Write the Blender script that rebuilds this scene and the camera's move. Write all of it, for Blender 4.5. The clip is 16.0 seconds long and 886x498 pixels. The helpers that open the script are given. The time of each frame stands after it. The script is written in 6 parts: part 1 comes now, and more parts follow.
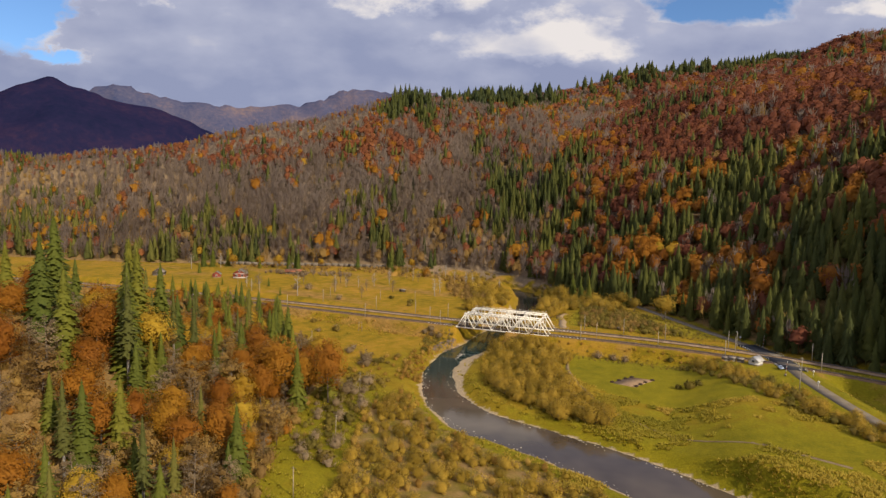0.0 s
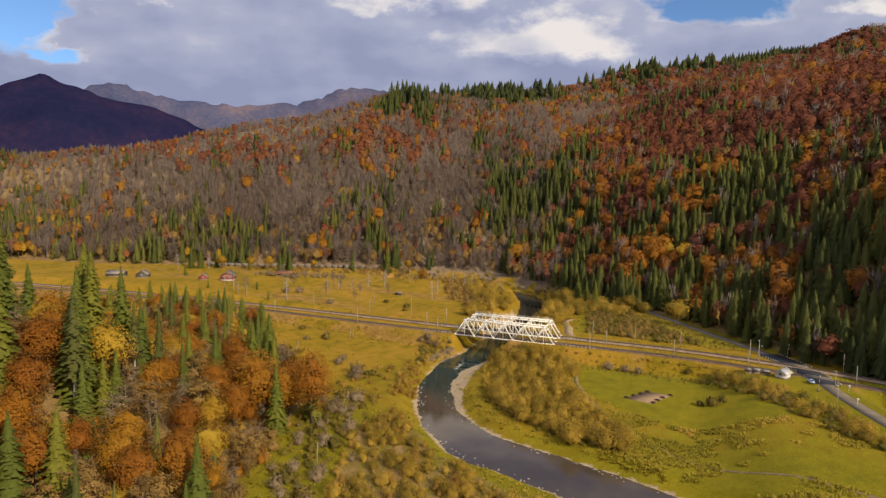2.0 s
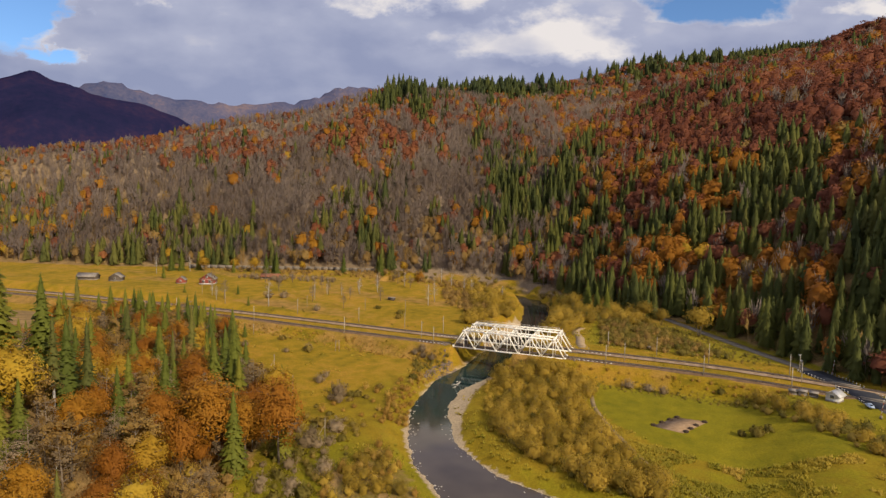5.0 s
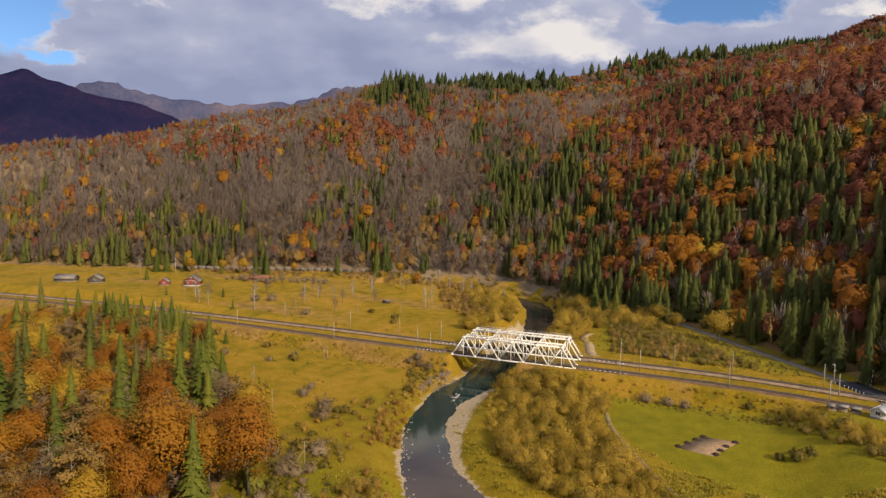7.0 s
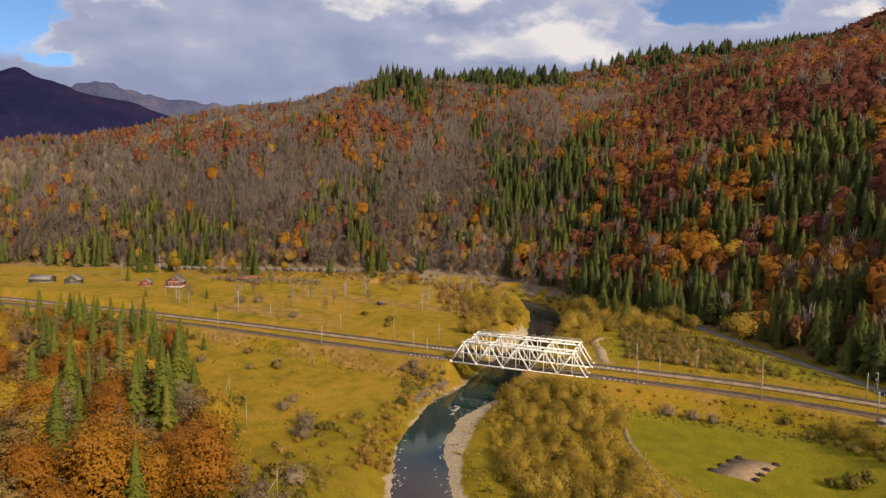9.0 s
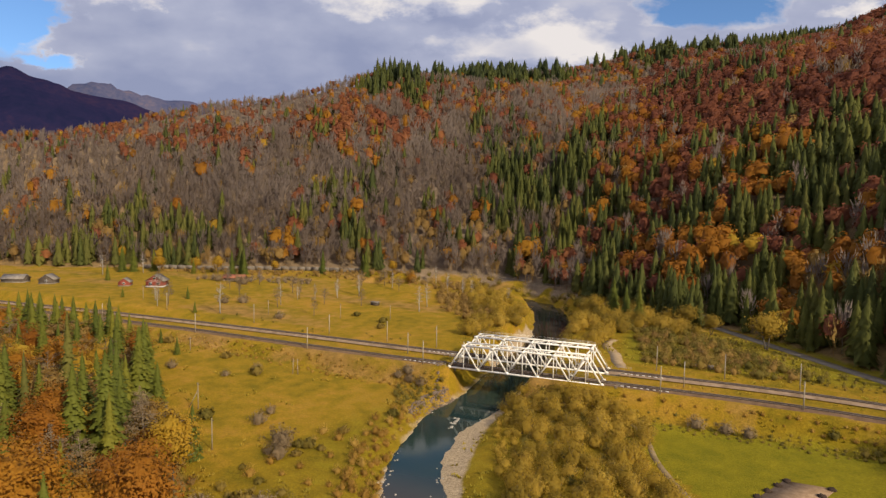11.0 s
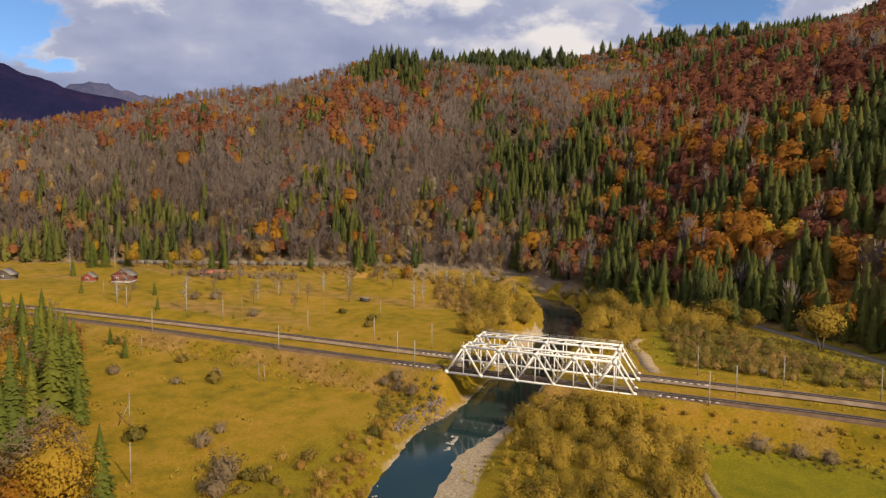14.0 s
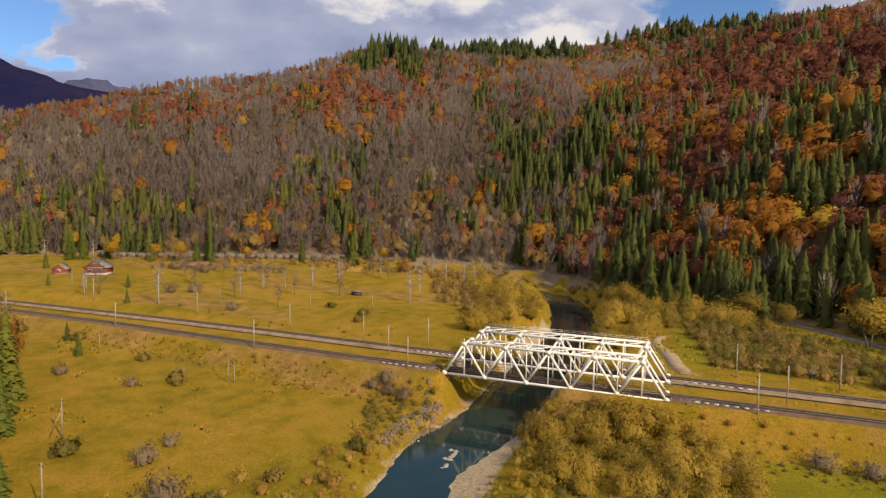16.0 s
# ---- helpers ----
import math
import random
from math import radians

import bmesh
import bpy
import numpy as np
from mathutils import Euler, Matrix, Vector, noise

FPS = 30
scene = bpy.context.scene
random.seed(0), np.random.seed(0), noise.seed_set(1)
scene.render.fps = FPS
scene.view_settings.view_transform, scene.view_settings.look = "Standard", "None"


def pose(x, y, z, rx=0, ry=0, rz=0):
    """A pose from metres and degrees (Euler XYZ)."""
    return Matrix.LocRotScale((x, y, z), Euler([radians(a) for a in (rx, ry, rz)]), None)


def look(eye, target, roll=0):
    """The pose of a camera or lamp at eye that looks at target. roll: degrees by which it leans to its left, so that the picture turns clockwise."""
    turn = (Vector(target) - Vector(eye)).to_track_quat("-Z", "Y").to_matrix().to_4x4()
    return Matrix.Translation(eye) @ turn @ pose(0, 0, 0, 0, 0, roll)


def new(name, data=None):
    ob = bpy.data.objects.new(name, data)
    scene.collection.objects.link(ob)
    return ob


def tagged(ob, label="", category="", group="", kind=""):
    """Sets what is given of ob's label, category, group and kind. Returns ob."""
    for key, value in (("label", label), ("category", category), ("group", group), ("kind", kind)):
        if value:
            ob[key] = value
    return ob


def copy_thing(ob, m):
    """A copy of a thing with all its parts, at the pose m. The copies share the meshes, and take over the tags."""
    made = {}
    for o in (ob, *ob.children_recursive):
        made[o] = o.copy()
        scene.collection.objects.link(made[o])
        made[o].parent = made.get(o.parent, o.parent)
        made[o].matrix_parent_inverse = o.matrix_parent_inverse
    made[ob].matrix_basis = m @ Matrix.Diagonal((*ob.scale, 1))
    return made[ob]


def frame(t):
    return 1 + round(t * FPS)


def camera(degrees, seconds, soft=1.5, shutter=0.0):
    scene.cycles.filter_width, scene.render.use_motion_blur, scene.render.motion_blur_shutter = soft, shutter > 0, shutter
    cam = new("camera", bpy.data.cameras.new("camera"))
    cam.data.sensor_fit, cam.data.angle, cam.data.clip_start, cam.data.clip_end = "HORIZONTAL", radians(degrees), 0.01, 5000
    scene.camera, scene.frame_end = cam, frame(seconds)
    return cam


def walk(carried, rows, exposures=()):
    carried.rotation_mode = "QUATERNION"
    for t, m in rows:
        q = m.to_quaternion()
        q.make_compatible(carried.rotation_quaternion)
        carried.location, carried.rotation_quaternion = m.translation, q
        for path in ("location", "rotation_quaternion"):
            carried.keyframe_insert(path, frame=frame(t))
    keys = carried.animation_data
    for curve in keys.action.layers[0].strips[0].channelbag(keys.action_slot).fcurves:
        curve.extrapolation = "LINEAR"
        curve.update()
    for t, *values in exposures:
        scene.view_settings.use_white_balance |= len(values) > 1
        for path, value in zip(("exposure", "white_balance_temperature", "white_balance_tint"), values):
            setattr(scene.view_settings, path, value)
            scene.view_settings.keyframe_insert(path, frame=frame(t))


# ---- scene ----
cam = camera(74.53, 16.0, 1.35)
ROWS = [  # seconds, x, y, z, tilt, lean, yaw
    (0.0, 121.224, -322.943, 72.422, 85.71, 1.254, 22.094),
    (1.0, 116.795, -311.469, 72.283, 85.663, 1.223, 22.012),
    (2.0, 112.61, -300.111, 71.928, 85.641, 1.209, 21.969),
    (3.0, 108.51, -288.831, 71.391, 85.639, 1.208, 21.938),
    (4.0, 104.405, -277.606, 70.672, 85.656, 1.214, 21.903),
    (5.0, 100.256, -266.42, 69.744, 85.688, 1.221, 21.857),
    (6.0, 96.059, -255.258, 68.573, 85.733, 1.222, 21.799),
    (7.0, 91.839, -244.098, 67.128, 85.789, 1.211, 21.737),
    (8.0, 87.63, -232.913, 65.386, 85.854, 1.183, 21.677),
    (9.0, 83.471, -221.671, 63.339, 85.926, 1.135, 21.631),
    (10.0, 79.392, -210.34, 60.999, 86.0, 1.068, 21.607),
    (11.0, 75.41, -198.897, 58.395, 86.073, 0.988, 21.611),
    (12.0, 71.516, -187.333, 55.569, 86.138, 0.903, 21.645),
    (13.0, 67.675, -175.672, 52.577, 86.188, 0.827, 21.704),
    (14.0, 63.816, -163.987, 49.476, 86.213, 0.783, 21.772),
    (15.0, 59.828, -152.412, 46.314, 86.202, 0.799, 21.824),
    (16.0, 55.562, -141.172, 43.12, 86.139, 0.91, 21.822),
]
walk(cam, [(t, pose(x, y, z, rx, 0, rz) @ pose(0, 0, 0, 0, 0, roll)) for t, x, y, z, rx, roll, rz in ROWS])
# == end camera ==

# ---- world, sun, exposure ----
SUN_AZ, SUN_EL = radians(116), radians(32)  # compass from +y towards +x
sun_dir = Vector((math.sin(SUN_AZ) * math.cos(SUN_EL), math.cos(SUN_AZ) * math.cos(SUN_EL), math.sin(SUN_EL)))
sun_data = bpy.data.lights.new("sun", "SUN")
sun_data.energy, sun_data.angle, sun_data.color = 5.0, radians(0.6), (1.0, 0.88, 0.69)
sun = new("sun", sun_data)
sun.matrix_world = look(sun_dir * 900, (0, 0, 0))
scene.view_settings.exposure = 0.0


def feed(nt, n, ins):
    for k, v in ins.items():
        if isinstance(v, bpy.types.NodeSocket):
            nt.links.new(v, n.inputs[k])
        else:
            n.inputs[k].default_value = v
    return n


def node(nt, kind, ins=None):
    return feed(nt, nt.nodes.new(kind), ins or {})


def mth(nt, op, a, b=0.0, c=0.0):
    n = nt.nodes.new("ShaderNodeMath")
    n.operation = op
    return feed(nt, n, {0: a, 1: b, 2: c}).outputs[0]


def vmth(nt, op, a, b):
    n = nt.nodes.new("ShaderNodeVectorMath")
    n.operation = op
    return feed(nt, n, {0: a, 1: b}).outputs[0]


def mixc(nt, f, a, b):
    n = nt.nodes.new("ShaderNodeMix")
    n.data_type = "RGBA"
    return feed(nt, n, {0: f, 6: a, 7: b}).outputs[2]


def attribute(nt, name):
    n = nt.nodes.new("ShaderNodeAttribute")
    n.attribute_name = name
    return n


def rgb(r, g, b):
    return (r, g, b, 1.0)


world = bpy.data.worlds.new("world")
scene.world = world
world.use_nodes = True
wt = world.node_tree
wt.nodes.clear()
sky = wt.nodes.new("ShaderNodeTexSky")
sky.sky_type, sky.sun_disc, sky.sun_elevation, sky.sun_rotation, sky.altitude, sky.dust_density = "NISHITA", False, SUN_EL, SUN_AZ, 600, 0.6
gen = node(wt, "ShaderNodeTexCoord").outputs["Generated"]
turned = node(wt, "ShaderNodeMapping", {"Vector": gen, "Rotation": (0, 0, radians(-22))}).outputs[0]
sep = node(wt, "ShaderNodeSeparateXYZ", {0: turned})
ahead = mth(wt, "ADD", mth(wt, "ABSOLUTE", sep.outputs[1]), 0.12)
cu, cv = mth(wt, "DIVIDE", sep.outputs[0], ahead), mth(wt, "DIVIDE", sep.outputs[2], ahead)
flat_at = node(wt, "ShaderNodeCombineXYZ", {0: cu, 1: mth(wt, "MULTIPLY", cv, 1.7), 2: 1.3}).outputs[0]
warp = node(wt, "ShaderNodeTexNoise", {"Vector": flat_at, "Scale": 6.0, "Detail": 7.0, "Roughness": 0.6}).outputs[1]
wsep = node(wt, "ShaderNodeSeparateXYZ", {0: warp})
wu = mth(wt, "ADD", cu, mth(wt, "MULTIPLY", mth(wt, "SUBTRACT", wsep.outputs[0], 0.5), 0.34))
wv = mth(wt, "ADD", cv, mth(wt, "MULTIPLY", mth(wt, "SUBTRACT", wsep.outputs[1], 0.5), 0.15))


def blob(u0, v0, ru, rv):
    a = mth(wt, "DIVIDE", mth(wt, "SUBTRACT", wu, u0), ru)
    b = mth(wt, "DIVIDE", mth(wt, "SUBTRACT", wv, v0), rv)
    return mth(wt, "SUBTRACT", 1.0, mth(wt, "ADD", mth(wt, "MULTIPLY", a, a), mth(wt, "MULTIPLY", b, b)))


# a broad cloud bank with gaps of blue
def most(specs):
    m = blob(*specs[0])
    for spec in specs[1:]:
        m = mth(wt, "MAXIMUM", m, blob(*spec))
    return m


gap = most([(-0.74, 0.318, 0.15, 0.05), (-0.635, 0.258, 0.06, 0.055), (0.48, 0.375, 0.2, 0.03), (0.40, 0.322, 0.09, 0.036), (0.0, 0.455, 1.2, 0.10), (-0.3, 0.365, 0.3, 0.012), (-1.4, 0.4, 0.4, 0.2), (1.9, 0.7, 0.5, 0.3), (-0.56, 0.205, 0.06, 0.015)])
puff = most([(0.11, 0.252, 0.17, 0.040), (-0.47, 0.328, 0.22, 0.032), (-0.79, 0.245, 0.10, 0.05), (-0.05, 0.335, 0.25, 0.03), (0.66, 0.30, 0.12, 0.02)])
at = node(wt, "ShaderNodeCombineXYZ", {0: cu, 1: mth(wt, "MULTIPLY", cv, 1.9), 2: 3.7}).outputs[0]
up = vmth(wt, "ADD", at, (0.03, 0.05, 0.0))
n1 = node(wt, "ShaderNodeTexNoise", {"Vector": at, "Scale": 4.2, "Detail": 9.0, "Roughness": 0.5}).outputs[0]
n2 = node(wt, "ShaderNodeTexNoise", {"Vector": up, "Scale": 4.2, "Detail": 5.0, "Roughness": 0.45}).outputs[0]
n3 = node(wt, "ShaderNodeTexNoise", {"Vector": at, "Scale": 16.0, "Detail": 5.0, "Roughness": 0.55}).outputs[0]
wob = mth(wt, "ADD", mth(wt, "MULTIPLY", mth(wt, "SUBTRACT", n1, 0.5), 2.2), mth(wt, "MULTIPLY", mth(wt, "SUBTRACT", n3, 0.5), 0.9))
dens = mth(wt, "ADD", mth(wt, "SUBTRACT", mth(wt, "MULTIPLY", wob, 0.5), mth(wt, "MAXIMUM", mth(wt, "MULTIPLY", gap, 0.7), -0.6)), mth(wt, "MAXIMUM", mth(wt, "MULTIPLY", puff, 0.6), 0.0))
mask = node(wt, "ShaderNodeMapRange", {0: dens, 1: -0.3, 2: 0.22}).outputs[0]
relief = mth(wt, "MULTIPLY", mth(wt, "SUBTRACT", n1, n2), 2.2)
rim = mth(wt, "MULTIPLY", mth(wt, "SUBTRACT", 1.0, node(wt, "ShaderNodeMapRange", {0: dens, 1: 0.05, 2: 0.45}).outputs[0]), 0.22)
bright = node(wt, "ShaderNodeMapRange", {0: mth(wt, "ADD", mth(wt, "MULTIPLY", puff, 1.25), wob), 1: -0.15, 2: 1.05, 3: 0.0, 4: 0.62}).outputs[0]
height = node(wt, "ShaderNodeMapRange", {0: cv, 1: 0.19, 2: 0.34}).outputs[0]
lit = mth(wt, "ADD", mth(wt, "ADD", mth(wt, "MULTIPLY", height, 0.38), mth(wt, "ADD", rim, bright)), mth(wt, "ADD", relief, 0.10))
ramp = node(wt, "ShaderNodeValToRGB", {0: lit})
ramp.color_ramp.elements[0].position, ramp.color_ramp.elements[0].color = 0.0, rgb(0.33, 0.37, 0.55)
ramp.color_ramp.elements[1].position, ramp.color_ramp.elements[1].color = 0.95, rgb(0.95, 0.89, 0.87)
mid = ramp.color_ramp.elements.new(0.45)
mid.color = rgb(0.48, 0.51, 0.67)
skyc = vmth(wt, "MULTIPLY", sky.outputs[0], (0.085, 0.11, 0.14))
high_up = node(wt, "ShaderNodeMapRange", {0: cv, 1: 0.4, 2: 0.75, 3: 0.88, 4: 1.2}).outputs[0]
cloud = vmth(wt, "SCALE", ramp.outputs[0], (0, 0, 0))
wt.links.new(high_up, cloud.node.inputs[3])
both = mixc(wt, mask, skyc, cloud)
back = node(wt, "ShaderNodeBackground", {"Color": both, "Strength": 1.0})
wout = node(wt, "ShaderNodeOutputWorld", {0: back.outputs[0]})


# ---- materials ----
def material(name):
    m = bpy.data.materials.new(name)
    m.use_nodes = True
    nt = m.node_tree
    nt.nodes.clear()
    out = nt.nodes.new("ShaderNodeOutputMaterial")
    bs = nt.nodes.new("ShaderNodeBsdfPrincipled")
    nt.links.new(bs.outputs[0], out.inputs[0])
    return m, nt, bs, out


def noise_of(nt, scale, detail=4.0, rough=0.55, vec=None, obj=False):
    if vec is None:
        vec = node(nt, "ShaderNodeTexCoord").outputs["Object"] if obj else node(nt, "ShaderNodeNewGeometry").outputs["Position"]
    return node(nt, "ShaderNodeTexNoise", {"Vector": vec, "Scale": scale, "Detail": detail, "Roughness": rough}).outputs[0]


def ramp_of(nt, fac, *stops):
    r = node(nt, "ShaderNodeValToRGB", {0: fac})
    e = r.color_ramp.elements
    e[0].position, e[0].color = stops[0][0], rgb(*stops[0][1])
    e[1].position, e[1].color = stops[-1][0], rgb(*stops[-1][1])
    for p, c in stops[1:-1]:
        e.new(p).color = rgb(*c)
    return r.outputs[0]


def plain(name, c1, c2, scale=1.0, rough=0.8, metal=0.0, bump=0.3, fine=12.0, obj=False):
    """A worn surface between two colours, with grain at a second scale and relief."""
    m, nt, bs, _ = material(name)
    a, b = noise_of(nt, scale, obj=obj), noise_of(nt, scale * fine, 3.0, obj=obj)
    f = mth(nt, "ADD", mth(nt, "MULTIPLY", a, 0.65), mth(nt, "MULTIPLY", b, 0.35))
    col = ramp_of(nt, f, (0.36, c1), (0.64, c2))
    nt.links.new(col, bs.inputs["Base Color"])
    bs.inputs["Roughness"].default_value, bs.inputs["Metallic"].default_value = rough, metal
    if rough >= 0.8:
        bs.inputs["Specular IOR Level"].default_value = 0.12
    bp = node(nt, "ShaderNodeBump", {"Height": b, "Strength": bump, "Distance": 0.05})
    nt.links.new(bp.outputs[0], bs.inputs["Normal"])
    return m


def foliage(name, *stops, thin=0.35):
    """Leaves: each tree has a tint of its own, each leaf clump varies a little; some light passes through."""
    m, nt, bs, out = material(name)
    tint = attribute(nt, "tint").outputs["Fac"]
    isl = node(nt, "ShaderNodeNewGeometry").outputs["Random Per Island"]
    ob = node(nt, "ShaderNodeObjectInfo").outputs["Random"]
    f = mth(nt, "ADD", mth(nt, "MULTIPLY", mth(nt, "FRACT", mth(nt, "ADD", tint, mth(nt, "MULTIPLY", ob, mth(nt, "SUBTRACT", 1.0, attribute(nt, "settled").outputs["Fac"])))), 0.86), mth(nt, "MULTIPLY", isl, 0.14))
    col = ramp_of(nt, f, *stops)
    broad, mott = noise_of(nt, 0.28, 2.0), noise_of(nt, 1.3, 3.0, 0.65)
    val = mth(nt, "ADD", mth(nt, "ADD", 0.505, mth(nt, "MULTIPLY", isl, 0.13)), mth(nt, "ADD", mth(nt, "MULTIPLY", mott, 0.5), mth(nt, "MULTIPLY", broad, 0.36)))
    shade = node(nt, "ShaderNodeHueSaturation", {"Color": col, "Value": val}).outputs[0]
    nt.links.new(shade, bs.inputs["Base Color"])
    bs.inputs["Roughness"].default_value = 0.75
    bs.inputs["Specular IOR Level"].default_value = 0.2
    tr = node(nt, "ShaderNodeBsdfTranslucent", {"Color": shade})
    mx = node(nt, "ShaderNodeMixShader", {0: thin, 1: bs.outputs[0], 2: tr.outputs[0]})
    nt.links.new(mx.outputs[0], out.inputs[0])
    return m


M = {
    "spruce": foliage("spruce_needles", (0.0, (0.034, 0.046, 0.015)), (0.45, (0.070, 0.077, 0.014)), (1.0, (0.132, 0.124, 0.016)), thin=0.25),
    "green_spruce": foliage("green_spruce_needles", (0.0, (0.090, 0.110, 0.018)), (0.5, (0.145, 0.155, 0.020)), (1.0, (0.225, 0.20, 0.022)), thin=0.4),
    "larch": foliage("green_gold_needles", (0.0, (0.075, 0.082, 0.018)), (1.0, (0.165, 0.145, 0.026)), thin=0.3),
    "rust": foliage("rust_beech_leaves", (0.0, (0.145, 0.042, 0.022)), (0.5, (0.24, 0.080, 0.034)), (1.0, (0.36, 0.145, 0.042)), thin=0.4),
    "orange": foliage("orange_beech_leaves", (0.0, (0.25, 0.085, 0.009)), (0.5, (0.33, 0.135, 0.011)), (1.0, (0.39, 0.20, 0.015)), thin=0.38),
    "yellow": foliage("yellow_maple_leaves", (0.0, (0.34, 0.18, 0.012)), (1.0, (0.44, 0.28, 0.025))),
    "bare": foliage("bare_twigs", (0.0, (0.195, 0.142, 0.106)), (0.5, (0.27, 0.205, 0.158)), (1.0, (0.35, 0.275, 0.215)), thin=0.62),
    "twigs": foliage("warm_brown_twigs", (0.0, (0.23, 0.155, 0.075)), (0.5, (0.30, 0.215, 0.115)), (1.0, (0.40, 0.29, 0.165)), thin=0.5),
    "brown": foliage("brown_withered_leaves", (0.0, (0.24, 0.14, 0.042)), (1.0, (0.41, 0.255, 0.065)), thin=0.45),
    "willow": foliage("willow_leaves", (0.0, (0.24, 0.162, 0.020)), (0.5, (0.385, 0.25, 0.028)), (1.0, (0.52, 0.345, 0.052)), thin=0.45),
    "shrub": foliage("shrub_leaves", (0.0, (0.135, 0.112, 0.018)), (0.5, (0.22, 0.165, 0.03)), (1.0, (0.32, 0.21, 0.045)), thin=0.45),
    "herbs": foliage("herb_leaves", (0.0, (0.26, 0.225, 0.02)), (0.5, (0.40, 0.30, 0.034)), (1.0, (0.50, 0.33, 0.055)), thin=0.5),
    "weed": foliage("rusty_weeds", (0.0, (0.30, 0.165, 0.03)), (0.5, (0.42, 0.24, 0.045)), (1.0, (0.50, 0.33, 0.075)), thin=0.5),
    "oily": plain("oily_track_stone", (0.05, 0.032, 0.020), (0.105, 0.07, 0.046), 0.5, 0.9, bump=0.6, fine=20.0),
    "boulder": plain("purple_grey_rock", (0.12, 0.082, 0.055), (0.21, 0.152, 0.108), 0.9, 0.9, bump=0.6),
    "bark": plain("bark", (0.09, 0.07, 0.05), (0.22, 0.18, 0.14), 1.5, 0.9, bump=0.6),
    "grey_bark": plain("grey_brown_bark", (0.14, 0.10, 0.065), (0.26, 0.20, 0.14), 1.5, 0.9, bump=0.5),
    "birch": plain("pale_bark", (0.30, 0.27, 0.23), (0.55, 0.52, 0.47), 1.2, 0.8),
    "paint": plain("white_bridge_paint", (0.82, 0.75, 0.62), (0.92, 0.86, 0.75), 0.7, 0.55, bump=0.08),
    "steel": plain("rusty_steel", (0.07, 0.045, 0.032), (0.15, 0.10, 0.075), 1.0, 0.7, 0.3),
    "rail": plain("rail_steel", (0.13, 0.09, 0.065), (0.24, 0.19, 0.15), 1.0, 0.5, 0.3),
    "sleeper": plain("sleeper_wood", (0.045, 0.030, 0.019), (0.10, 0.066, 0.043), 1.0, 0.9),
    "ballast": plain("ballast_stone", (0.175, 0.112, 0.060), (0.32, 0.22, 0.135), 0.35, 0.95, bump=0.8, fine=22.0),
    "ballast_rust": plain("rusty_ballast_stone", (0.10, 0.058, 0.030), (0.19, 0.117, 0.066), 0.35, 0.95, bump=0.8, fine=22.0),
    "concrete": plain("weathered_concrete", (0.14, 0.112, 0.08), (0.27, 0.225, 0.17), 0.5, 0.9),
    "pole": plain("concrete_pole", (0.28, 0.235, 0.17), (0.44, 0.375, 0.285), 0.8, 0.85),
    "wood_pole": plain("wooden_pole", (0.22, 0.17, 0.11), (0.40, 0.325, 0.225), 0.8, 0.85),
    "asphalt": plain("fresh_asphalt", (0.022, 0.023, 0.028), (0.045, 0.045, 0.05), 0.4, 0.85, fine=30.0),
    "old_road": plain("worn_grey_road", (0.125, 0.098, 0.068), (0.205, 0.166, 0.122), 0.25, 0.9, fine=25.0),
    "dirt": plain("dirt_track", (0.14, 0.095, 0.04), (0.26, 0.185, 0.095), 0.4, 0.95),
    "sandy": plain("trodden_sandy_earth", (0.24, 0.165, 0.085), (0.38, 0.27, 0.155), 0.4, 0.95),
    "old_wall": plain("stained_wall", (0.12, 0.095, 0.068), (0.23, 0.19, 0.145), 0.5, 0.9),
    "soil": plain("tilled_soil", (0.22, 0.135, 0.07), (0.34, 0.225, 0.13), 0.8, 0.95, bump=0.8),
    "dung": plain("dark_manure", (0.025, 0.017, 0.012), (0.07, 0.045, 0.03), 2.0, 0.95),
    "white": plain("white_plaster", (0.52, 0.49, 0.44), (0.68, 0.65, 0.60), 0.6, 0.8, bump=0.1),
    "black": plain("black_paint", (0.02, 0.02, 0.02), (0.05, 0.048, 0.045), 1.0, 0.6),
    "red_wood": plain("red_painted_boards", (0.20, 0.048, 0.032), (0.31, 0.08, 0.052), 0.8, 0.85),
    "grey_roof": plain("grey_slate_roof", (0.16, 0.13, 0.10), (0.29, 0.245, 0.195), 0.6, 0.85),
    "red_roof": plain("red_brown_roof", (0.26, 0.09, 0.045), (0.42, 0.16, 0.08), 0.6, 0.85),
    "pale_roof": plain("pale_metal_roof", (0.36, 0.34, 0.31), (0.52, 0.49, 0.46), 0.6, 0.5),
    "dark_wood": plain("weathered_dark_wood", (0.06, 0.045, 0.035), (0.15, 0.12, 0.09), 0.7, 0.9),
    "pebble": plain("river_stone", (0.22, 0.185, 0.14), (0.42, 0.36, 0.28), 0.7, 0.85),
}

# window glass
gm, gnt, gbs, _ = material("window_glass")
gbs.inputs["Base Color"].default_value, gbs.inputs["Roughness"].default_value = rgb(0.03, 0.035, 0.04), 0.08
M["glass"] = gm

